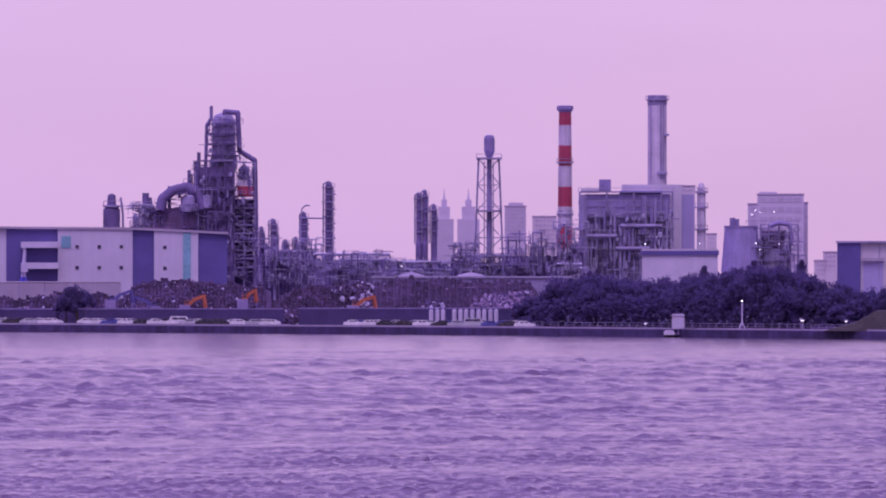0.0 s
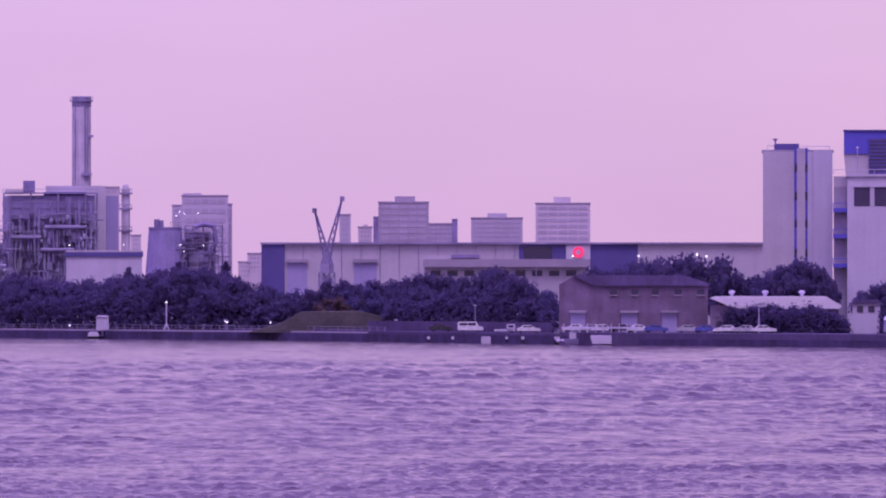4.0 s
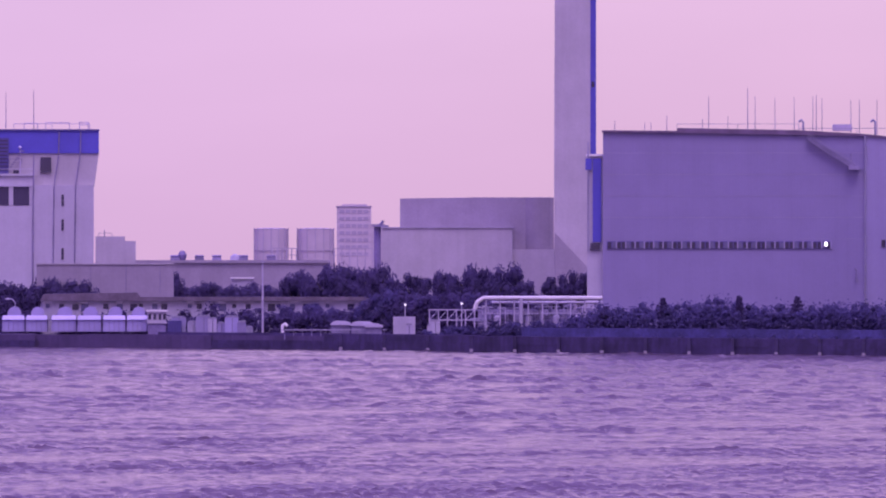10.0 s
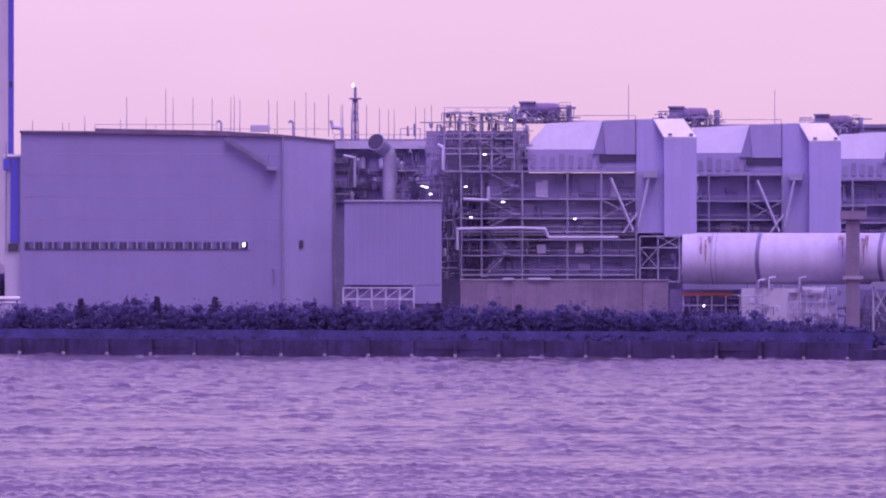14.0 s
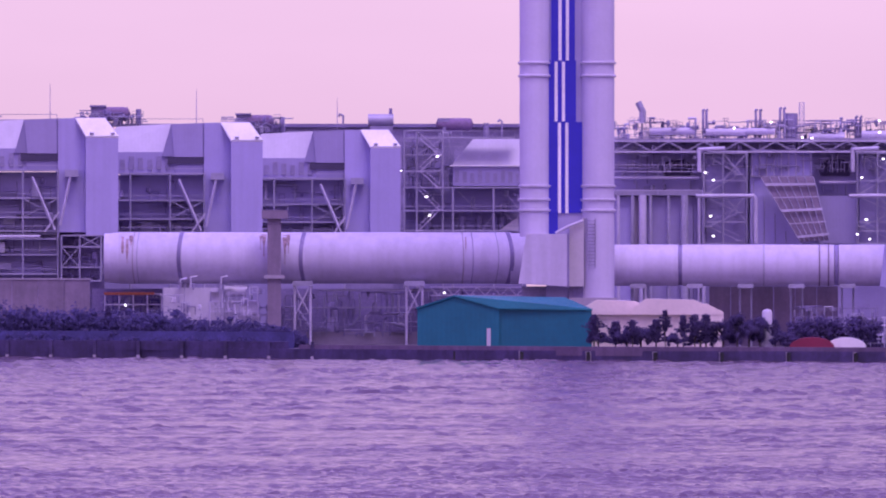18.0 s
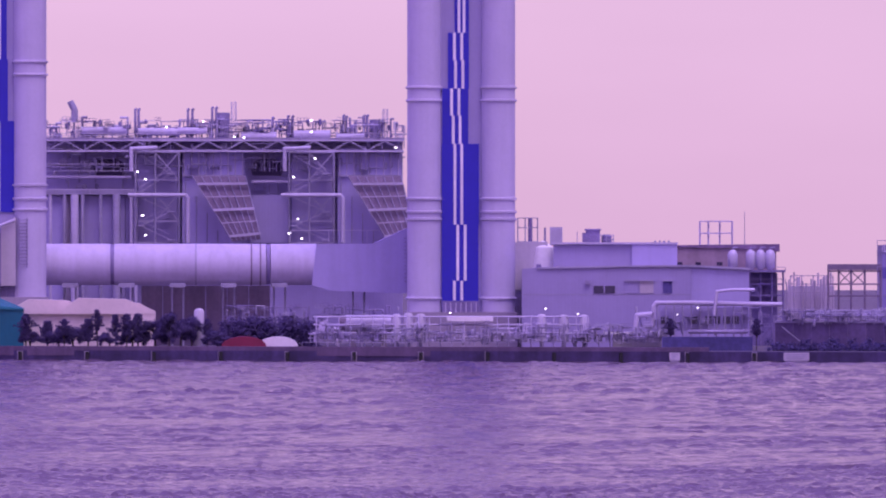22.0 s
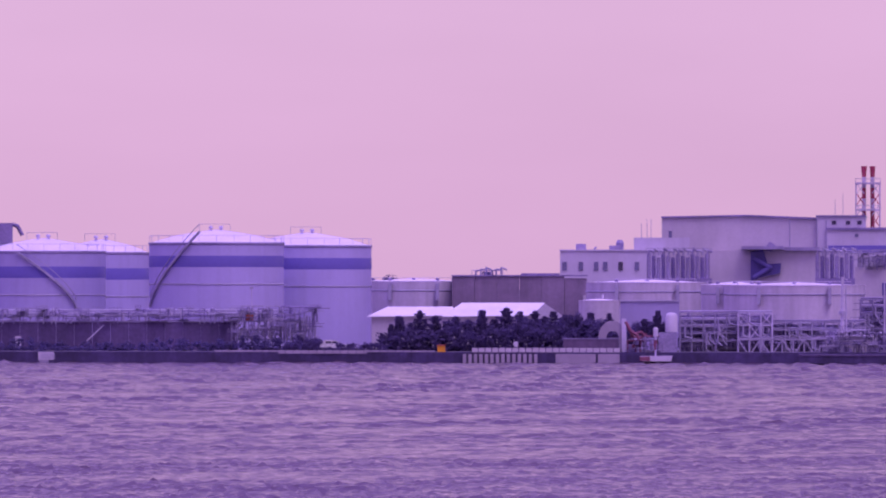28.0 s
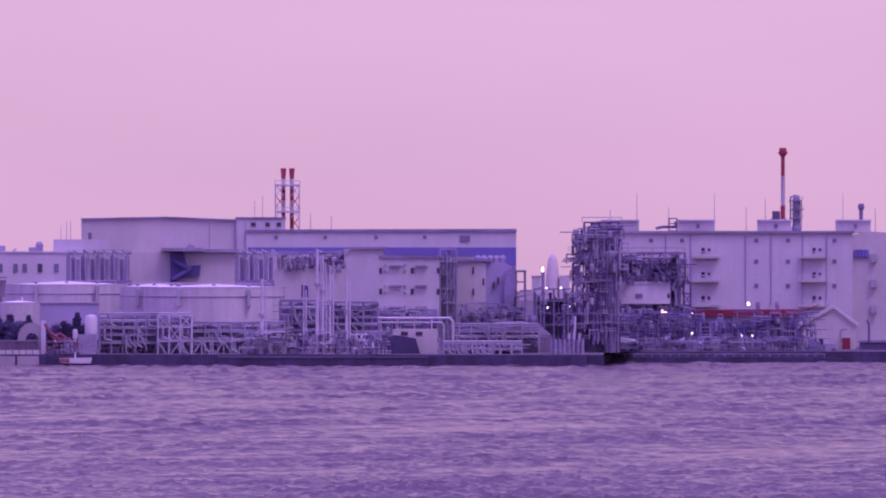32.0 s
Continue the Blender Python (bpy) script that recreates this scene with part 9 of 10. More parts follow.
for u, top, half in ((192, 578, 14), (206, 561, 20), (226, 572, 14), (243, 552, 16), (270, 561, 19), (290, 572, 15), (307, 563, 17), (330, 570, 16), (353, 550, 19), (374, 566, 16), (396, 548, 20), (420, 554, 17),
                     (447, 554, 16), (479, 553, 19), (464, 562, 16), (500, 560, 16), (545, 556, 18), (578, 556, 14), (664, 553, 15), (640, 566, 15)):
    tree(u, top + rr.uniform(-2, 2), half, shore(u, rr.uniform(13, 20)), "pine", "quay pines")
for u, top, half in ((521, 553, 19), (505, 562, 20), (556, 564, 22), (625, 570, 16), (652, 566, 18), (438, 564, 20), (672, 570, 12)):
    tree(u, top, half, shore(u, 17), "dark", "quay pines")
hedge("pine_scrub", "dark scrub under the pines", 165, 612, [(165, 598), (200, 585), (260, 577), (400, 574), (560, 572), (612, 584)], shore(390, 11), 5, LEAF, 57, 1.2, 0.24, 40)

# breakwater edge, piles and gate arch
shore_strip("quay_kerb", "row of pale kerb blocks on the quay", "kerb", -120, 270, -0.2, 1.0, 1.3, 1.75, GREY, 14, piece="kerb_block", gap=0.08)
shore_strip("quay_kerb", "row of pale kerb blocks above the piles", "kerb", 335, 598, -0.4, 1.0, 1.45, 2.1, PALE, 12, piece="kerb_block", gap=0.12)
t = Thing("pile_front", "pale concrete piles with dark gaps", "quay", 400, shore(400, -1.2), base=0.0)
# Black sheet behind the piles makes the gaps dark.
t.box("back_panel", BLACK, 318, 482, 628, None, 0.9, 1.1)
for k in range(17):
    u = 322 + k * 9.7
    t.box("pile", GREY, u - 3, u + 3, 629, None, 0, 0.8)
t = Thing("sheet_front", "pale concrete quay front panels", "quay", 542, shore(542, -1.2), base=0.0)
for a, b in ((483, 554), (558, 604)):
    t.box("front_panel", GREY, a, b, 629, None, 0, 1.0)
t = Thing("amber_box", "small amber equipment box on the quay edge", "box", 281, shore(281, 1))
t.box("body", YELLOW, 274, 288, 615, None, 0, 1.2)
t.box("lid", ORANGE, 273, 289, 612.5, 615, -0.1, 1.3)
t = Thing("white_post_sign", "small white post sign", "sign", 413, shore(413, 5))
t.box("plate", WHITE, 409, 417, 607, 616, 0, 0.1)
t.cyl("post", STEEL, 413, 616, None, 0.8, y=0.05, n=6)
t = Thing("gate_arch", "pale concrete arch with a round opening", "arch", 584, shore(584, 6))
ring = [(math.cos(math.pi * k / 12), math.sin(math.pi * k / 12)) for k in range(13)]
g = GROUND_V(shore(584, 6))
t.slab("arch_ring", GREY, [(584 + 25 * x, 598 - 28 * y) for x, y in ring] + [(559, g), (573, g)] + [(584 - 11 * x, 600 - 12 * y) for x, y in ring] + [(595, g), (609, g)], 0, 2)
# Dark sheet added across the arch opening.
t.box("back_panel", DSTEEL, 574, 596, 600, None, 1.2, 1.6)
t.box("side_plate", LSTEEL, 600, 608, 566, None, -0.4, 0)
t = Thing("loading_pontoon", "small white pontoon with red-brown gear", "pontoon", 655, shore(655, -3), base=0.0)
t.slab("hull", WHITE, [(632, 633), (690, 632), (688, 642), (636, 642)], 0, 2.4)
t.box("hull_side", REDBROWN, 632, 650, 633.5, 641, -0.05, 0.3, label="red-brown painted end")
t.cyl("bollard", LSTEEL, 660, 622, 634, 1.6, y=1.5, n=10)
t = Thing("loading_gear", "red-brown hoses and drums beside the arch", "plant", 640, shore(640, 3))
for q in ([(607, 572, 0), (616, 588, 0), (628, 596, 0), (634, 612, 0)], [(610, 580, 0.6), (622, 600, 0.6), (640, 600, 0.6), (646, 616, 0.6)], [(616, 596, 1), (634, 590, 1), (650, 602, 1)]):
    t.pipe("hose", REDBROWN, q, 2.6)
for u, top in ((628, 602), (640, 606), (652, 600)):
    t.cyl("standpipe", MSTEEL, u, top, None, 2.4, y=0.5, n=10)
t.box("red_post", REDBROWN, 657, 663, 604, None, 0, 0.8)
t.turned("white_drum", WHITE, 660, [(4.5, 598), (4.5, 585), (3.2, 582), (1, 581.4)], 0.4, 14)
t.box("drum_stand", LSTEEL, 658, 662, 598, 604, 0.2, 0.6)
t.box("cabinet", MSTEEL, 665, 697, 591, None, 1.2, 3.4)
t.box("cabinet", DSTEEL, 612, 632, 612, None, 0.8, 2.4)
tangle(t, 610, 668, 596, 626, -0.2, 36, 141, (REDBROWN, DSTEEL, MSTEEL))
t = Thing("garden_wall", "low dull violet wall before the arch", "wall", 546, shore(546, 3))
t.box("panel", QUAYB, 497, 594, 603, None, 0, 0.5)
t.box("coping", MSTEEL, 496, 595, 601, 603, -0.1, 0.6)
t = Thing("white_vessel", "upright white vessel beside the pipe rack", "tank", 688, shore(688, 10))
t.turned("shell", WHITE, 688, [(11, 590), (11, 562), (8, 557), (2, 555.5)], 0, 18, smooth=True)
for s in (-7, 7):
    t.bar("leg", LSTEEL, (688 + s, 588, 0), (688 + s, None, 0), 1.6)


def rack(u1, u2, levels, d, cols, m, brace, label, pipes=3, seed=0):
    c = (u1 + u2) / 2
    t = Thing("pipe_rack", label, "pipe rack", c, d, group="quay pipe racks")
    us = [u1 + (u2 - u1) * k / cols for k in range(cols + 1)]
    t.steel(m, us, list(levels) + [None], (0, 4), 2.2, brace)
    rr = random.Random(seed)
    # Dark sheet added behind the rack so the gaps between members stay dark.
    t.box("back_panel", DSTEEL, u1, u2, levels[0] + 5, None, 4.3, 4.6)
    tangle(t, u1, u2, levels[0], levels[-1] + 14, 2.0, cols * 34, seed + 130, (DSTEEL, MSTEEL, STEEL))
    for v in levels:
        for k in range(pipes):
            t.pipe("pipe", rr.choice((STEEL, MSTEEL, STEEL, LSTEEL)), [(u1, v - 2.5, 0.5 + k), (u2, v - 2.5, 0.5 + k)], rr.uniform(1.2, 2.2), n=8)
    for k in range(cols * 3):
        u, v = rr.uniform(u1, u2 - 12), rr.choice(levels)
        t.pipe("branch_pipe", rr.choice((STEEL, STEEL, MSTEEL)), [(u, v, -0.5), (u, v + rr.uniform(8, 22), -0.5), (u + rr.uniform(4, 14), v + 22, -0.5)], rr.uniform(0.9, 1.8), n=7)
    return t


rack(703, 806, (556, 568, 580, 592, 606), shore(755, 14), 5, STEEL, [(0, 1), (3, 2)], "dense pale pipe rack on the jetty", 3, 1)
rack(806, 866, (556, 578, 602), shore(836, 12), 3, LSTEEL, [(0, 0), (1, 1), (2, 0)], "braced pale pipe rack on the jetty", 2, 2)
rack(866, 1030, (572, 586, 600), shore(950, 16), 7, STEEL, [(1, 1), (4, 1)], "low pale pipe rack on the jetty", 3, 3)
rack(1022, 1086, (532, 545, 558, 571, 584), shore(1054, 22), 3, MSTEEL, [(0, 2)], "dark tall pipe rack behind the jetty", 3, 4)
rack(1090, 1196, (535, 548, 561, 574, 588), shore(1140, 24), 4, MSTEEL, [(2, 1)], "dark tall pipe rack behind the jetty", 3, 5)
t = Thing("jetty_truss", "pale lattice truss along the jetty", "truss", 900, shore(900, 6))
t.bar("chord", STEEL, (806, 603, 0), (1000, 603, 0), 2.6)
t.bar("chord", STEEL, (806, 632, 0), (1000, 632, 0), 2.6)
for k in range(10):
    a = 806 + k * 19.4
    t.bar("post", STEEL, (a, 603, 0), (a, None, 0), 2)
    t.bar("web", STEEL, (a, 632 if k % 2 else 603, 0), (a + 19.4, 603 if k % 2 else 632, 0), 2.2)
for u, top, w in ((990, 493, 4), (1088, 440, 3.6), (1098, 452, 2.6), (1111, 470, 2.4), (1140, 487, 3.2), (1064, 500, 1.6)):
    t = Thing("ship_unloader", "tall pale ship unloader mast with a folded arm", "unloader", u, shore(u, 8), group="ship unloaders")
    t.cyl("mast", LSTEEL, u, top, None, w, w * 0.6, n=10)
    t.bar("arm", LSTEEL, (u + w + 2, top + 12, 0), (u + w + 3, 600, 0), 1.8)
    t.bar("arm_head", LSTEEL, (u - 3, top, 0), (u + w + 6, top + 5, 0), 2.0)
    t.cyl("collar", STEEL, u, top + 60, top + 66, w * 1.6, n=10)
    t.box("base", STEEL, u - 8, u + 8, 622, None, -0.8, 0.8)
t = Thing("arm_base", "cluster of white valves at the loading arms", "plant", 1120, shore(1120, 8))
rr = random.Random(14)
for k in range(40):
    u = rr.uniform(960, 1200)
    v = rr.uniform(590, 612)
    t.turned("valve", rr.choice((LSTEEL, WHITE, STEEL, DSTEEL)), u, [(3, 630), (3.5, v + 10), (4.5, v + 6), (2, v)], rr.uniform(0, 4), 8)
t.rail(LSTEEL, 950, 1210, 626, -1, 12, 12, 1.1)
tangle(t, 955, 1210, 585, 626, -0.4, 220, 123, (DSTEEL, MSTEEL, STEEL, LSTEEL))
t = Thing("control_hut", "small pale control hut on the jetty", "hut", 1010, shore(1010, 10))
w = t.box("wall", PALE, 990, 1040, 598, None, 0, 4)
t.box("roof", LSTEEL, 988, 1042, 595.5, 598, -0.3, 4.3)
t.box("window", GLASS, 1014, 1024, 606, 614, -0.1, 0.2, w)
t = Thing("dark_barge", "long low dark barge along the jetty", "barge", 1100, shore(1100, -4), base=0.0)
t.slab("hull", QUAYD, [(912, 633), (1284, 632), (1284, 645), (916, 646)], 0, 3.6)
t.box("deck_edge", QUAYC, 912, 1284, 630, 633, -0.1, 3.7)
shore_strip("jetty_edge", "dark jetty edge at the waterline", "quay", 610, 1700, -1.0, 1.4, 0.0, GROUND - 0.15, QUAYD, 46, piece="jetty_block")
t = Thing("goose_pipe", "pale pipe portal beside the jetty", "pipe bridge", 1260, shore(1260, 22))
t.pipe("pipe", LSTEEL, [(1196, 562, 0), (1322, 562, 0), (1328, 568, 0), (1328, 632, 0)], 2.2, label="thick pale pipe")
t.pipe("pipe", LSTEEL, [(1196, 570, 1), (1308, 570, 1), (1312, 576, 1), (1312, 632, 1)], 1.6)
for u in (1200, 1230, 1260, 1290):
    t.bar("post", LSTEEL, (u, 563, 0.5), (u, None, 0.5), 2)
t = Thing("pump_house", "low pale pump house with a dark curved hood", "hut", 1250, shore(1250, 16))
w = t.box("wall", PALE, 1222, 1300, 582, None, 0, 5)
for u in (1236, 1262):
    t.box("window", GLASS, u, u + 12, 586, 593, -0.1, 0.2, w)
t.slab("hood", TARRED, [(1196, 632), (1200, 602), (1225, 592), (1262, 598), (1272, 632)], -2.2, -0.2, label="dark curved hood")
rack(1312, 1450, (606, 618), shore(1380, 10), 7, STEEL, [(k, 0) for k in range(7)], "low pale braced rack on the jetty", 1, 7)
rack(1330, 1480, (575, 586, 596), shore(1400, 24), 5, STEEL, [], "grey pipe bundle behind the jetty", 4, 8)
t = Thing("covered_heap", "dim sheeted bulk heap behind the pipes", "heap", 1430, shore(1430, 34))
t.slab("sheet", STEEL, [(1372, None), (1376, 578), (1400, 571), (1450, 569), (1480, 574), (1500, 590), (1504, None)], 0, 12)
t.box("edge_board", BROWN, 1374, 1504, 592, None, -0.3, 0)

# office and main factory
t = Thing("office_block", "white works office with small dark windows", "building", 590, shore(590, 130))
w = t.box("wall", WHITE, 491, 672, 446, None, 0, 16)
t.box("upper_wall", WHITE, 622, 720, 423, 446, 2, 16)
t.box("parapet", LSTEEL, 490, 673, 444, 446.5, -0.2, 16.2)
for u in (499, 528, 555, 571, 598, 627):
    t.box("window", GLASS if u == 598 else GLASSB, u - 4, u + 4, 466, 481, -0.12, 0.2, w)
for a, b, v in ((519, 537, 434), (578, 602, 437)):
    t.box("roof_tank", MSTEEL, a, b, v, 446, 3, 7)
t.turned("roof_drum", MSTEEL, 597, [(6, 446), (7, 432), (4, 427)], 5, 12)
t.pipe("roof_vent", MSTEEL, [(552, 446, 3), (552, 442, 3), (556, 440, 3)], 1.5)
for u in (635, 645, 652):
    t.cyl("antenna", STEEL, u, 388 + (u % 7) * 2, 424, 0.7, 0.4, y=6, n=6)
rr = random.Random(15)
for base, n in ((648, 13), (946, 8)):
    t = Thing("filter_row", "row of grey upright filter vessels with ducts", "plant", base + 50, shore(base, 120), group="filter rows")
    for k in range(n):
        u = base + k * 8.6
        t.cyl("vessel", DSTEEL if k % 2 else MSTEEL, u, 452 + (k % 3) * 3, 498, 3.6, y=(k % 2) * 1.5, n=10)
        t.pipe("duct", STEEL if k % 3 else MSTEEL, [(u, 454, 0), (u + 2, 446 - (k % 2) * 4, 0), (u + 9, 448, 0)], 2.2, n=8)
    t.box("base_deck", DSTEEL, base - 4, base + n * 8.6, 495, None, -1, 4)
    t.rail(STEEL, base - 4, base + n * 8.6, 450, -1.2, 8, 10, 1)
t = Thing("main_factory", "great pale factory hall with a blue base band", "factory", 1050, shore(1050, 160), face=1050)
t.slab("wall", PALE, [(671, None), (671, 388), (820, 385), (955, 391), (955, None)], 0, 50, label="tall pale bay")
t.slab("parapet", DSTEEL, [(670, 388.5), (670, 385.5), (820, 382.5), (956, 388), (956, 391.5), (820, 385.5)], -0.4, 50)
w = t.box("wall", WHITE, 944, 1031, 386, None, -0.6, 40)
t.box("parapet", DSTEEL, 943, 1032, 383.5, 386.5, -0.8, 40)
for u in (975, 1000, 1020):
    t.box("window", GLASS, u - 4, u + 4, 393, 400, -0.75, -0.4, w)
w = t.box("wall", WHITE, 962, 1440, 409, None, -1.2, 46, label="long pale bay")
t.slab("parapet", DSTEEL, [(961, 405.5), (1440, 404), (1441, 409.5), (961, 409.5)], -1.5, 46.4)
t.slab("blue_band", BLUEB, [(965, 437), (1440, 437), (1440, 470), (1400, 470), (1370, 452), (965, 447)], -1.4, -1.15, w, "blue band")
for u in (1015, 1102, 1192, 1278):
    t.box("vent", GLASSB, u - 3, u + 3, 416, 422, -1.35, -1.0, w)
t.box("louvre", GLASSB, 1340, 1358, 416, 427, -1.35, -1.0, w)
for u in (897, 945, 962):
    t.bar("downpipe", STEEL, (u, 392, -0.9), (u, 470, -0.9), 1.4)
t.box("small_window", GLASSB, 683, 689, 411, 424, -0.1, 0.2)
t.box("canopy", MSTEEL, 812, 886, 438, 444, -6, 0)
t.slab("blue_chute", NAVY, [(828, 448), (850, 444), (858, 470), (882, 468), (880, 486), (850, 492), (828, 500)], -4, -1, label="dark blue chute")
t.slab("chute_head", MSTEEL, [(850, 444), (862, 430), (872, 436), (866, 448)], -4, -1)
t.pipe("chute_pipe", NAVY, [(834, 460, -4.5), (862, 476, -4.5), (834, 494, -4.5)], 5)
t.box("low_bay", PALE, 756, 950, 446, None, -3, 0)
t.box("low_bay_roof", MSTEEL, 886, 950, 440, 446, -4, 0)
for u, v in ((977, 355), (991, 345), (1076, 375), (1113, 382)):
    t.cyl("antenna", STEEL, u, v, 410, 0.8, 0.4, y=8, n=6)
t = Thing("twin_chimneys", "pair of red and white chimneys in a lattice frame", "chimney", 1036, shore(1036, 175))
for u in (1028, 1043):
    for i, m in enumerate((RED, CHW, RED, CHW, RED, RED)):
        a = 297 + i * 19
        t.cyl("band", m, u, a, a + 19 if i < 5 else None, 3.6, n=14)
    t.turned("mouth", RED, u, [(3.6, 316), (4.6, 304), (5.2, 297)], 0, 14)
for v in (327, 374):
    t.box("gallery", CHW, 1013, 1057, v - 1.5, v + 1.5, -2, 2)
    t.rail(CHW, 1013, 1057, v - 1, -2, 7, 7, 1)
for i in range(5):
    a, b = 327 + i * 19, 346 + i * 19
    for u1, u2 in ((1015, 1029), (1042, 1055)):
        t.bar("lattice", RED if i % 2 else CHW, (u1, a, -1.8), (u2, b, -1.8), 1.4)
        t.bar("lattice", RED if i % 2 else CHW, (u2, a, -1.8), (u1, b, -1.8), 1.4)
for u in (1014, 1056):
    t.bar("leg", CHW, (u, 327, -1.8), (u, 430, -1.8), 1.8)
t.box("roof_foot", MSTEEL, 1012, 1058, 428, None, -2.4, 2.4)

# mixed blocks before the factory
t = Thing("process_block", "pale process block with roof gear", "building", 1080, shore(1080, 100))
t.box("wall", PALE, 1012, 1136, 475, None, 0, 14)
t.box("upper_wall", WHITE, 1136, 1205, 440, None, 0.5, 14)
t.box("upper_roof", MSTEEL, 1146, 1212, 436, 440, 0, 14)
t.box("blue_door", NAVY, 1060, 1072, 503, 525, -0.1, 0.2)
t.box("gear_frame", DSTEEL, 1108, 1135, 452, 474, 2, 8)
t.steel(STEEL, [1018, 1045, 1075, 1105, 1134], [445, 460, 475], (1, 8), 1.8, [(0, 0), (2, 1)])
tangle(t, 1014, 1136, 446, 476, 0.4, 110, 126, (DSTEEL, MSTEEL, STEEL))
for k in range(8):
    t.pipe("roof_duct", LSTEEL if k % 2 else STEEL, [(1025 + k * 13, 475, 1), (1025 + k * 13, 452 + (k % 3) * 5, 1), (1034 + k * 13, 452 + (k % 3) * 5, 1)], 2.6)
t = Thing("white_block", "white four-storey works block with dark windows", "building", 1252, shore(1252, 70))
w = t.box("wall", WHITE, 1197, 1304, 456, None, 0, 14)
t.box("roof", DSTEEL, 1196, 1306, 452, 456, -0.3, 14)
for u in (1200, 1256, 1302):
    for v in (478, 515):
        t.box("window", GLASS, u - 2.6, u + 2.6, v - 5, v + 5, -0.12, 0.2, w)
for a, b in ((1215, 1237), (1261, 1282)):
    for v in (470, 505, 543):
        t.box("awning", MSTEEL, a, b, v - 1.5, v + 1.5, -0.6, 0.1, w)
for u in (1208, 1243):
    for v in (467, 478, 504, 516, 541, 549):
        t.turned("vent_hood", STEEL, u, [(2, v + 2.4), (2.4, v), (1.2, v - 2.4)], -0.15, 8, w)
tangle(t, 1196, 1306, 545, 600, -1.6, 120, 125, (DSTEEL, MSTEEL, STEEL))
t.box("plinth", MSTEEL, 1204, 1300, 546, None, -0.4, 0)
t = Thing("pipe_shaft", "dark shaft of stacked pipes between two blocks", "plant", 1322, shore(1322, 74))
t.steel(MSTEEL, [1305, 1318, 1334], [440, 462, 485, 510, 535, None], (0, 6), 2.4, [(0, 1), (1, 2), (0, 3)], MSTEEL)
for u in (1309, 1314, 1321, 1328):
    t.cyl("riser", STEEL, u, 438 + (u % 5) * 4, None, 2, y=2, n=8)
t.box("core", DSTEEL, 1306, 1333, 460, None, 5, 10)
t = Thing("grey_block", "grey-lilac block with a broken roofline", "building", 1390, shore(1390, 80))
w = t.slab("wall", PALE, [(1333, None), (1333, 460), (1386, 464), (1386, None)], 0, 14)
t.slab("wall", PANEL, [(1386, None), (1386, 462), (1420, 464), (1440, 475), (1440, None)], 0.3, 14)
t.box("roof", DSTEEL, 1330, 1396, 457, 462, -0.4, 14)
tangle(t, 1330, 1456, 535, 575, -3.4, 130, 124, (DSTEEL, MSTEEL, STEEL))
for u, v in ((1364, 478), (1364, 516), (1382, 498), (1400, 504), (1408, 496)):
    t.box("window", GLASS, u - 1.6, u + 1.6, v - 6, v + 6, -0.2, 0.4)
for k in range(5):
    t.turned("roof_drum", MSTEEL, 1372 + k * 11, [(6, 464), (6, 455), (3, 451)], 4, 10)
t.steel(DSTEEL, [1424, 1440, 1456], [478, 498, 522, 545, None], (0, 5), 2.2, [(0, 0), (0, 2)], DSTEEL)
t.slab("dark_chute", DSTEEL, [(1418, 540), (1420, 480), (1436, 470), (1442, 500), (1432, 545)], -1, 3)
t.pipe("hook_pipe", MSTEEL, [(1440, 479, -1), (1455, 479, -1), (1455, 522, -1), (1440, 524, -1)], 2)
for k in range(9):
    u = 1300 + k * 20 + (k % 3) * 5
    t.turned("low_gear", MSTEEL if k % 2 else DSTEEL, u, [(9, GROUND_V(shore(1390, 80))), (9, 556 + (k % 3) * 4), (5, 549 + (k % 3) * 4)], -3, 10)

# far tower, flare and dark plant
sheet(8250.6, 1.8)
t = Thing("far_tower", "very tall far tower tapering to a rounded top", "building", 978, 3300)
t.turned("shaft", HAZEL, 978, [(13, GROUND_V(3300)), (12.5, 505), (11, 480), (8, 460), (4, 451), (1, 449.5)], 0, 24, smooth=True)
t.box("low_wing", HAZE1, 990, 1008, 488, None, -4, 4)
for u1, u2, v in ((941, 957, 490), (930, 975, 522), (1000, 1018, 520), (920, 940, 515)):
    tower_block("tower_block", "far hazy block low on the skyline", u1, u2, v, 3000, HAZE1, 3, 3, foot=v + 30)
t = Thing("flare_mast", "small dark flare stack with a bright flame", "flare stack", 961, shore(961, 260))
t.cyl("flue", DSTEEL, 961, 482, None, 3.2, n=10)
t.turned("flame", FLAME, 960, [(0.6, 482), (1.5, 479), (1.7, 477), (1.0, 474), (0.3, 472)], 0, 10, label="bright flame")
t.cyl("platform", MSTEEL, 961, 508, 511, 8, n=10)
t = Thing("dark_process_plant", "low dark process plant with lit decks", "plant", 985, shore(985, 110))
t.steel(DSTEEL, [945, 962, 980, 998, 1014], [512, 533, 555, 575, None], (0, 8), 2.4, [(0, 1), (2, 2), (3, 0)], DSTEEL)
t.box("casing", NAVY, 968, 1000, 530, None, 3, 9)
for u, v in ((967, 510), (993, 510), (969, 545), (1008, 542), (1018, 540)):
    lamp_head(t, u, v, -1, 2.6)
for k in range(10):
    t.cyl("vessel", DSTEEL if k % 2 else MSTEEL, 946 + k * 7, 518 + (k % 4) * 7, None, 3, y=2, n=8)

# ---------- dark chemical plant and white warehouse at the end ----------
sheet(8250.6, 1.8)
t = Thing("white_warehouse", "great white warehouse with balconies and roof houses", "warehouse", 1330, shore(1330, 70), face=1330)
w = t.box("wall", WHITE, 1090, 1508, 413, None, 0, 50, label="long white wall")
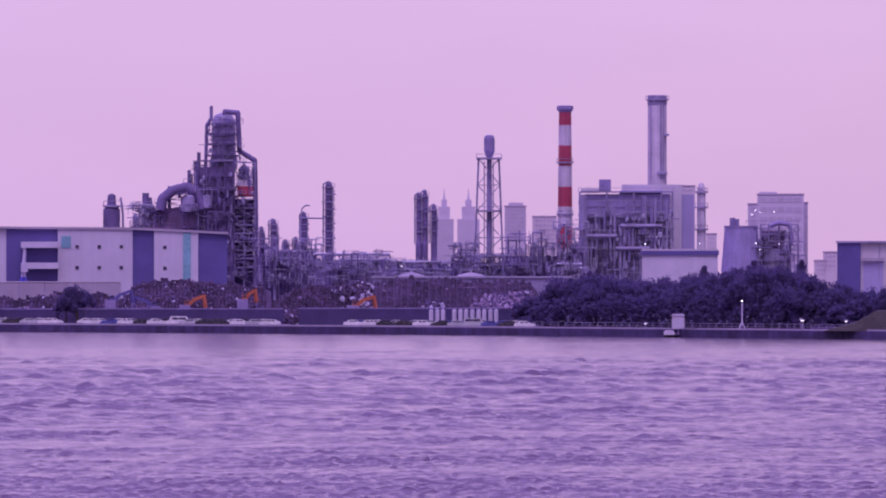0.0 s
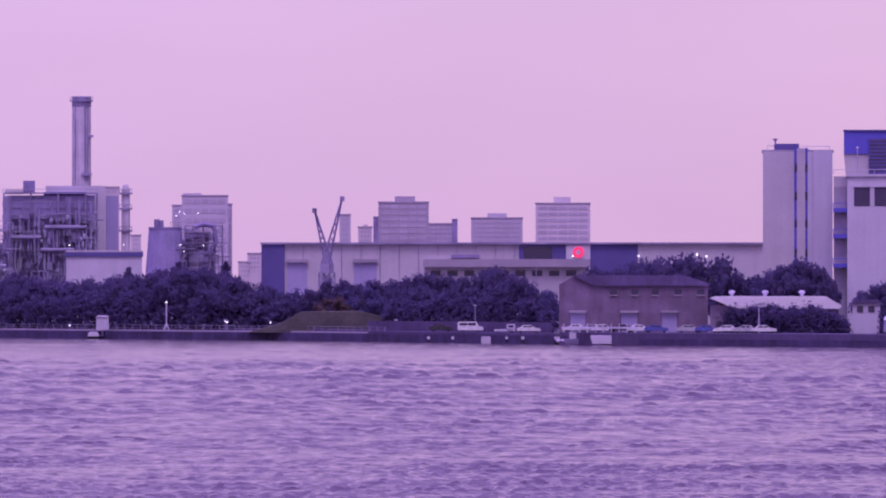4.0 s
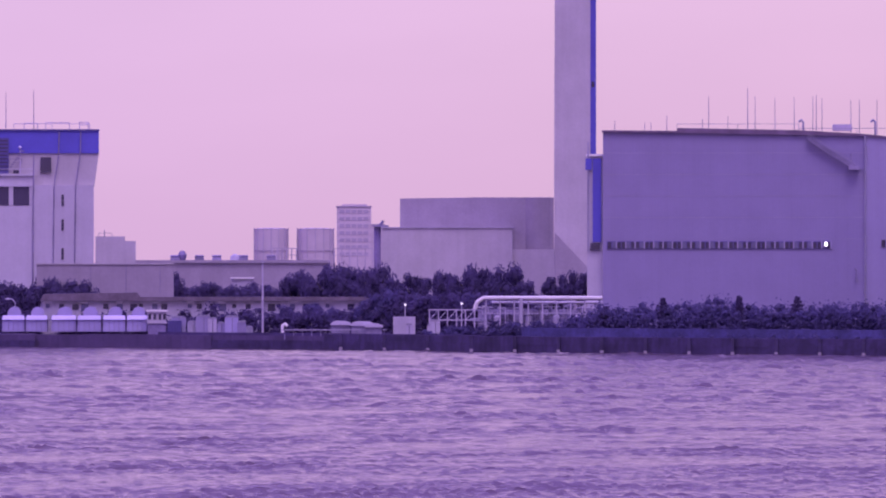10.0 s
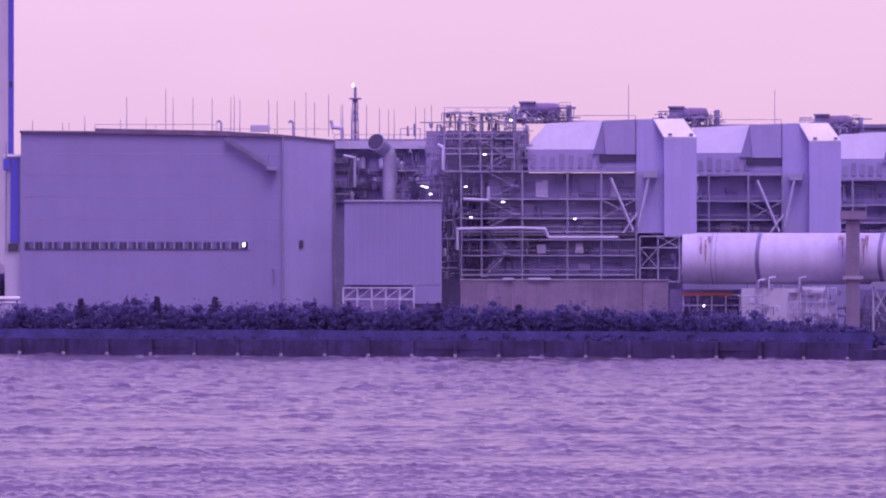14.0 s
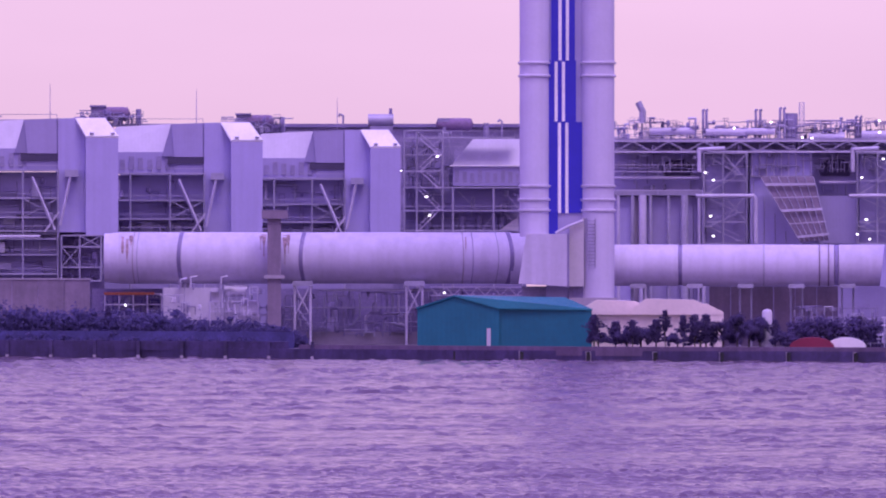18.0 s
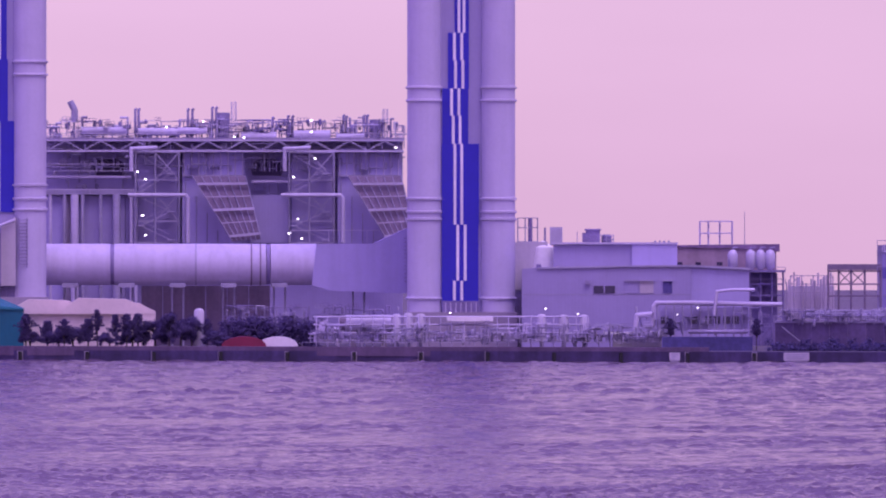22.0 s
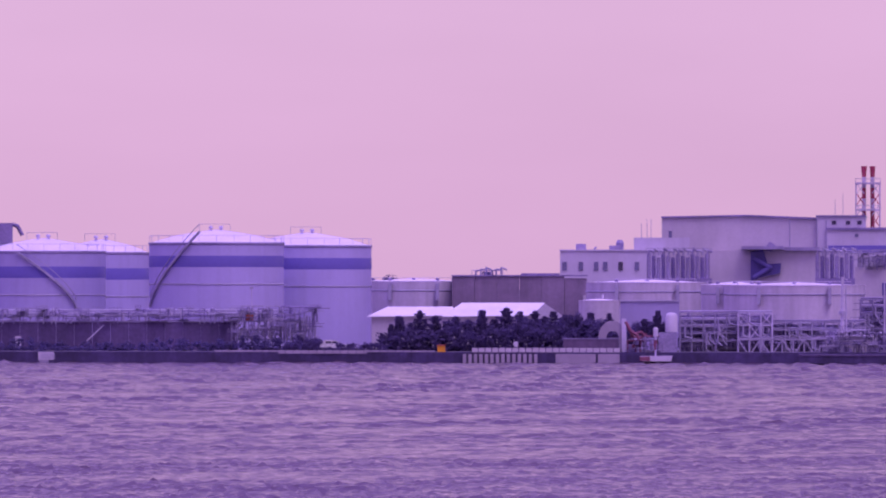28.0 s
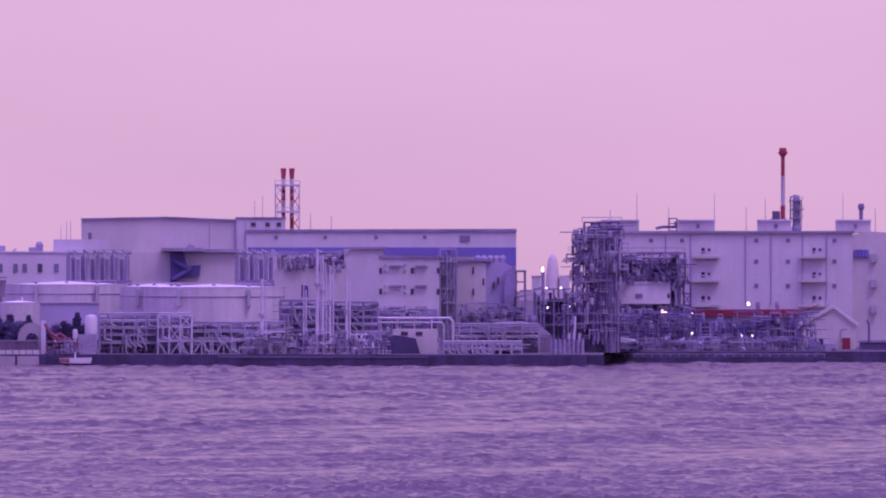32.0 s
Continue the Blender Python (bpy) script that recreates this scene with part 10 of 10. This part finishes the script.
t.box("parapet", MSTEEL, 1089, 1510, 409, 413.5, -0.4, 50)
# The end wall's shade is put into its duller colour.
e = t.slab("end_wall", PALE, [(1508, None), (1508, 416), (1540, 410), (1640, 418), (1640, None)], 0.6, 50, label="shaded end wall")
for u in (1178, 1222, 1319, 1364, 1420, 1462):
    t.bar("downpipe", PANEL, (u, 415, -0.15), (u, 540, -0.15), 1.4, w)
for u in (1152, 1207, 1338, 1394, 1476):
    for v in (426, 463, 506):
        t.box("window", GLASSB, u - 3.5, u + 3.5, v - 3.5, v + 3.5, -0.12, 0.2, w)
for a, b in ((1226, 1272), (1414, 1460)):
    for v in (455, 497, 541):
        bal = t.box("balcony", PALE, a, b, v - 1.5, v + 2.5, -1.4, 0, w)
        t.box("balcony_front", LSTEEL, a, b, v - 10, v - 8.6, -1.4, -1.25, bal)
        for k in range(6):
            t.bar("baluster", LSTEEL, (a + (b - a) * k / 5, v - 9, -1.35), (a + (b - a) * k / 5, v, -1.35), 0.9, bal)
for a in (1244, 1440):
    for v in (443, 486, 528):
        t.box("door", GLASS, a - 3, a + 3, v - 4, v + 6, -0.14, 0.2, w)
        t.box("door", GLASS, a + 8, a + 13, v - 3, v + 3, -0.14, 0.2, w)
for a, b in ((1064, 1128), (1200, 1264), (1340, 1400), (1480, 1540)):
    h = t.box("roof_house", PALE, a, b, 391, 412, 6, 20)
    t.box("roof_house_cap", LSTEEL, a - 1, b + 1, 389, 391.5, 5.6, 20.4, h)
    t.box("roof_vent", GLASSB, (a + b) / 2, (a + b) / 2 + 6, 397, 404, 5.8, 6.2, h)
t.box("letter_sign", NAVY, 1511, 1536, 442, 457, 0.3, 0.6, e, "blurred blue lettering as plain bars")
for k in range(4):
    t.box("text_bar", BLUEB, 1512 + k * 6.2, 1516.5 + k * 6.2, 443, 456, 0.15, 0.32, e)
for v in (450, 495, 540):
    t.box("end_balcony", STEEL, 1540, 1550, v, v + 14, -0.4, 0.6, e)
for u, v in ((1127, 342), (1264, 342), (1320, 367), (1354, 352), (1491, 342), (1080, 372), (1548, 368), (1183, 368)):
    t.cyl("lightning_rod", STEEL, u, v, 413, 0.8, 0.4, y=3, n=6)
t.pipe("roof_pipe", SOOT, [(1160, 405, 2), (1172, 402, 2), (1196, 402, 2), (1196, 392, 2)], 2.5)
t.steel(SOOT, [1184, 1198], [387, 396, 409], (1, 4), 1.8)
t = Thing("red_chimney", "slim red and white chimney with a red head", "chimney", 1385, shore(1385, 140))
t.cyl("red_band", RED, 1385, 268, 312, 3.4, n=14)
t.cyl("white_band", CHW, 1385, 312, 364, 3.6, n=14)
t.cyl("red_band", RED, 1385, 364, 388, 4.2, n=14)
t.cyl("shaft", CHW, 1385, 388, None, 4.2, n=14)
t.turned("head", RED, 1385, [(4, 278), (6.5, 274), (6.5, 264), (5, 262)], 0, 14)
t.cyl("gallery", RED, 1385, 270, 272, 9, n=12)
t.box("foot_gear", SOOT, 1366, 1380, 374, 392, 0, 3)
t.box("foot_frame", MSTEEL, 1362, 1392, 388, None, 2, 5)
process_column("process_column", "dark round column rising behind the warehouse", 1409, 346, 404, 7, shore(1409, 150), MSTEEL, 3)
t = Thing("vent_stack", "short dark vent stack with a ringed head", "chimney", 1523, shore(1523, 130))
t.cyl("shaft", SOOT, 1523, 364, None, 3.4, n=10)
t.turned("head", SOOT, 1523, [(4, 372), (6, 368), (5, 361)], 0, 10)

t = Thing("chemical_plant", "tall dark chemical plant of decks and vessels", "plant", 1110, shore(1110, 34), face=1110)
t.steel(SOOT, [1014, 1038, 1064, 1092, 1118], [466, 500, 532, 562, 590, None], (0, 6, 12), 3.0, [(0, 1), (1, 2), (2, 0), (3, 3)], SOOT)
t.steel(SOOT, [1034, 1054, 1074, 1096], [394, 412, 430, 448, 466], (2, 9), 2.8, [(0, 1), (1, 3), (2, 0)], SOOT)
t.steel(SOOT, [1096, 1116, 1140, 1168, 1196, 1212], [448, 468, 500], (1, 8), 2.4, [(1, 1), (3, 0)], SOOT)
t.steel(SOOT, [1196, 1210, 1222], [500, 520, 540, None], (1, 8), 2.4, [(0, 0), (1, 1)], SOOT)
t.box("core", SOOT, 1042, 1096, 470, None, 10, 18)
t.box("upper_core", MSTEEL, 1038, 1093, 402, 470, 6, 9)
tangle(t, 1014, 1100, 398, 605, -1.2, 420, 141, (SOOT, MSTEEL, SOOT, STEEL), 1.2)
tangle(t, 1098, 1212, 450, 500, -0.2, 130, 142, (SOOT, MSTEEL, SOOT))
tangle(t, 1098, 1222, 540, 612, -1.2, 160, 143, (SOOT, MSTEEL, SOOT))
t.box("white_cabin", WHITE, 1092, 1186, 501, 538, -1, 8, label="white enclosed cabin")
t.box("cabin_roof", LSTEEL, 1091, 1187, 499, 501.5, -1.2, 8)
t.box("cabin_window", GLASSB, 1124, 1137, 520, 528, -1.1, -0.8)
t.box("cabin_window", GLASS, 1181, 1185, 520, 528, -1.1, -0.8)
t.box("white_vessel", LSTEEL, 1119, 1133, 472, 496, 0.4, 2)
t.box("cabin_base", SOOT, 1094, 1222, 540, None, 2, 9)
rr = random.Random(47)
for k in range(40):
    u, v = rr.uniform(1018, 1200), rr.uniform(420, 600)
    if u > 1096 and v < 460:
        v += 90
    m = rr.choice((SOOT, MSTEEL, SOOT, STEEL))
    if k % 2:
        t.cyl("vessel", m, u, v, v + rr.uniform(20, 60), rr.uniform(3, 8), y=rr.uniform(1, 8), n=12)
    else:
        t.pipe("pipe", m, [(u, v, -0.6), (u + rr.uniform(-25, 25), v, -0.6), (u + rr.uniform(-25, 25), v + rr.uniform(20, 60), -0.6)], rr.uniform(1.4, 3), n=8)
for v in (394, 412, 430, 448):
    t.rail(MSTEEL, 1030, 1100, v, 1.6, 9, 9, 1.1)
for v in (466, 500, 532, 562):
    t.rail(MSTEEL, 1010, 1120, v, -0.4, 9, 10, 1.1)
t.rail(MSTEEL, 1096, 1212, 448, 0.6, 9, 10, 1.1)
t.pipe("long_rail_pipe", STEEL, [(1096, 455, 0), (1200, 457, 0), (1204, 500, 0)], 1.6)
t.turned("drum", MSTEEL, 1170, [(14, 498), (16, 488), (16, 474), (10, 466)], 4, 16)
t.cyl("stack", SOOT, 1192, 455, 500, 5, y=4, n=12)
for u, v in ((1022, 470), (1030, 440), (1024, 420), (1060, 392), (1050, 394), (1078, 394)):
    t.cyl("top_vessel", SOOT, u, v, v + 30, 5, y=4, n=10)
for u, v, m, w in ((1114, 553, LAMPY, 2.6), (1172, 552, LAMPY, 5), (1178, 553, LAMPW, 3.4), (1225, 553, LAMPY, 2.8), (1144, 591, LAMPW, 4.6), (1154, 594, LAMPW, 3), (1224, 591, LAMPW, 4), (1091, 477, LAMPW, 1.8)):
    lamp_head(t, u, v, -1.8, w, m)
clutter("process_unit", "crowded dark unit inside the chemical plant", 1018, 1098, 405, 600, shore(1060, 30), 40, 111, DARKS, 1.2)
clutter("process_unit", "dark pipework below the white cabin", 1098, 1222, 540, 610, shore(1160, 28), 34, 112, DARKS, 1.2)
clutter("process_unit", "dark vessels above the white cabin", 1098, 1205, 455, 500, shore(1150, 46), 22, 113, DARKS, 1.2)
t = Thing("red_roof_shed", "long low shed with a dull red roof", "shed", 1290, shore(1290, 40))
w = t.box("wall", MSTEEL, 1205, 1420, 560, None, 0, 12)
t.slab("roof", CRIMSON, [(1203, 560), (1210, 549), (1408, 548), (1424, 550), (1412, 560)], -0.6, 12)
for u in (1341, 1375):
    t.turned("roof_vent", MSTEEL, u, [(3, 548), (4.5, 540), (4, 535), (2, 533)], 3, 10)
for k in range(8):
    t.box("bay_door", GLASS, 1212 + k * 25, 1230 + k * 25, 572, None, -0.1, 0.2, w)
for u, v, r in ((1324, 538, 5), (1297, 584, 2.6), (1312, 594, 2.4), (1331, 594, 3), (1350, 593, 2.2), (1318, 585, 1.6)):
    lamp_head(t, u, v, -1.4, r)
t = Thing("white_house", "white gabled works house beside the red roof", "house", 1470, shore(1470, 34))
t.slab("wall", PALE, [(1420, None), (1420, 575), (1474, 546), (1514, 576), (1514, None)], 0, 10)
t.slab("roof", PALE, [(1412, 572), (1474, 541), (1520, 574), (1516, 578), (1474, 546), (1418, 578)], -0.4, 10.4)
t.bar("red_brace", CRIMSON, (1402, 560, -0.4), (1448, 540, -0.4), 2)
t.box("red_box", CRIMSON, 1490, 1504, 598, None, -1.6, -0.6)
t.pipe("curved_vent", STEEL, [(1488, 605, -0.8), (1486, 590, -0.8), (1490, 582, -0.8), (1498, 582, -0.8)], 1.5)
t.box("door", GLASS, 1444, 1456, 600, None, -0.1, 0.2)
t = Thing("dark_gatehouse", "low dark gatehouse with a bent pole", "hut", 1550, shore(1550, 20))
t.box("wall", SOOT, 1520, 1600, 606, None, 0, 5)
t.box("roof", MSTEEL, 1516, 1604, 602, 606, -0.5, 5.5)
t.pipe("pole", SOOT, [(1537, 606, -0.6), (1537, 575, -0.6), (1534, 566, -0.6)], 2)
# quay clutter below the plant
t = Thing("quay_clutter", "dark quay clutter of drums, skips and rails", "plant", 1250, shore(1250, 12), face=1250)
rr = random.Random(53)
for k in range(56):
    u, h = rr.uniform(1065, 1480), rr.uniform(10, 34)
    m = rr.choice((DSTEEL, MSTEEL, DARKCON, NAVY, DSTEEL, STEEL))
    if k % 3:
        t.box("skip", m, u - rr.uniform(4, 12), u + rr.uniform(4, 12), 630 - h, None, rr.uniform(0, 8), 9.5)
    else:
        t.turned("drum", m, u, [(5, GROUND_V(shore(1250, 12))), (5, 630 - h), (3, 627 - h)], rr.uniform(0, 6), 10)
tangle(t, 1040, 1450, 552, 622, 7.0, 420, 144, (DSTEEL, MSTEEL, NAVY, DSTEEL), 1.2)
tangle(t, 1040, 1450, 596, 626, -0.6, 200, 145, (DSTEEL, MSTEEL, STEEL))
for v in (604, 616):
    t.rail(STEEL, 1068, 1420, v + 12, -0.8, 11, 13, 1.1)
t.pipe("white_boat_cover", LSTEEL, [(1080, 598, -1), (1100, 601, -1), (1124, 604, -1)], 3)
t.slab("white_cloth", ROOFW, [(1076, 596), (1098, 598), (1126, 605), (1106, 606), (1086, 602)], -1.2, 0.5)
t = Thing("low_barge", "low black barge lying along the quay", "barge", 1280, shore(1290, -6), base=0.0)
t.slab("hull", QUAYD, [(1068, 634), (1120, 632), (1440, 631), (1490, 635), (1478, 641), (1090, 641)], 0, 4)
t.box("deck_rail", MSTEEL, 1090, 1460, 626, 627.5, 0.2, 0.3)
for k in range(24):
    t.bar("stanchion", MSTEEL, (1090 + k * 16, 626, 0.25), (1090 + k * 16, 632, 0.25), 1)
t = Thing("blue_tarp", "bright blue covers at the quay end", "tarpaulin", 1520, shore(1520, 4))
for k in range(7):
    u = 1400 + k * 26
    t.box("cover", NAVYB if k % 2 else NAVY, u, u + 24, 628, None, 0, 2)
t = Thing("white_davits", "pair of white davit posts at the jetty end", "davit", 1018, shore(1018, 8))
for u, v in ((1018, 560), (1008, 590), (1026, 590)):
    t.bar("post", LSTEEL, (u, v, 0), (u - 3, None, 0), 2.6)
for k in range(8):
    t.turned("white_bollard", MSTEEL if k % 2 else DSTEEL, 975 + k * 8, [(3, 632), (3, 606), (2, 600)], 0, 8)
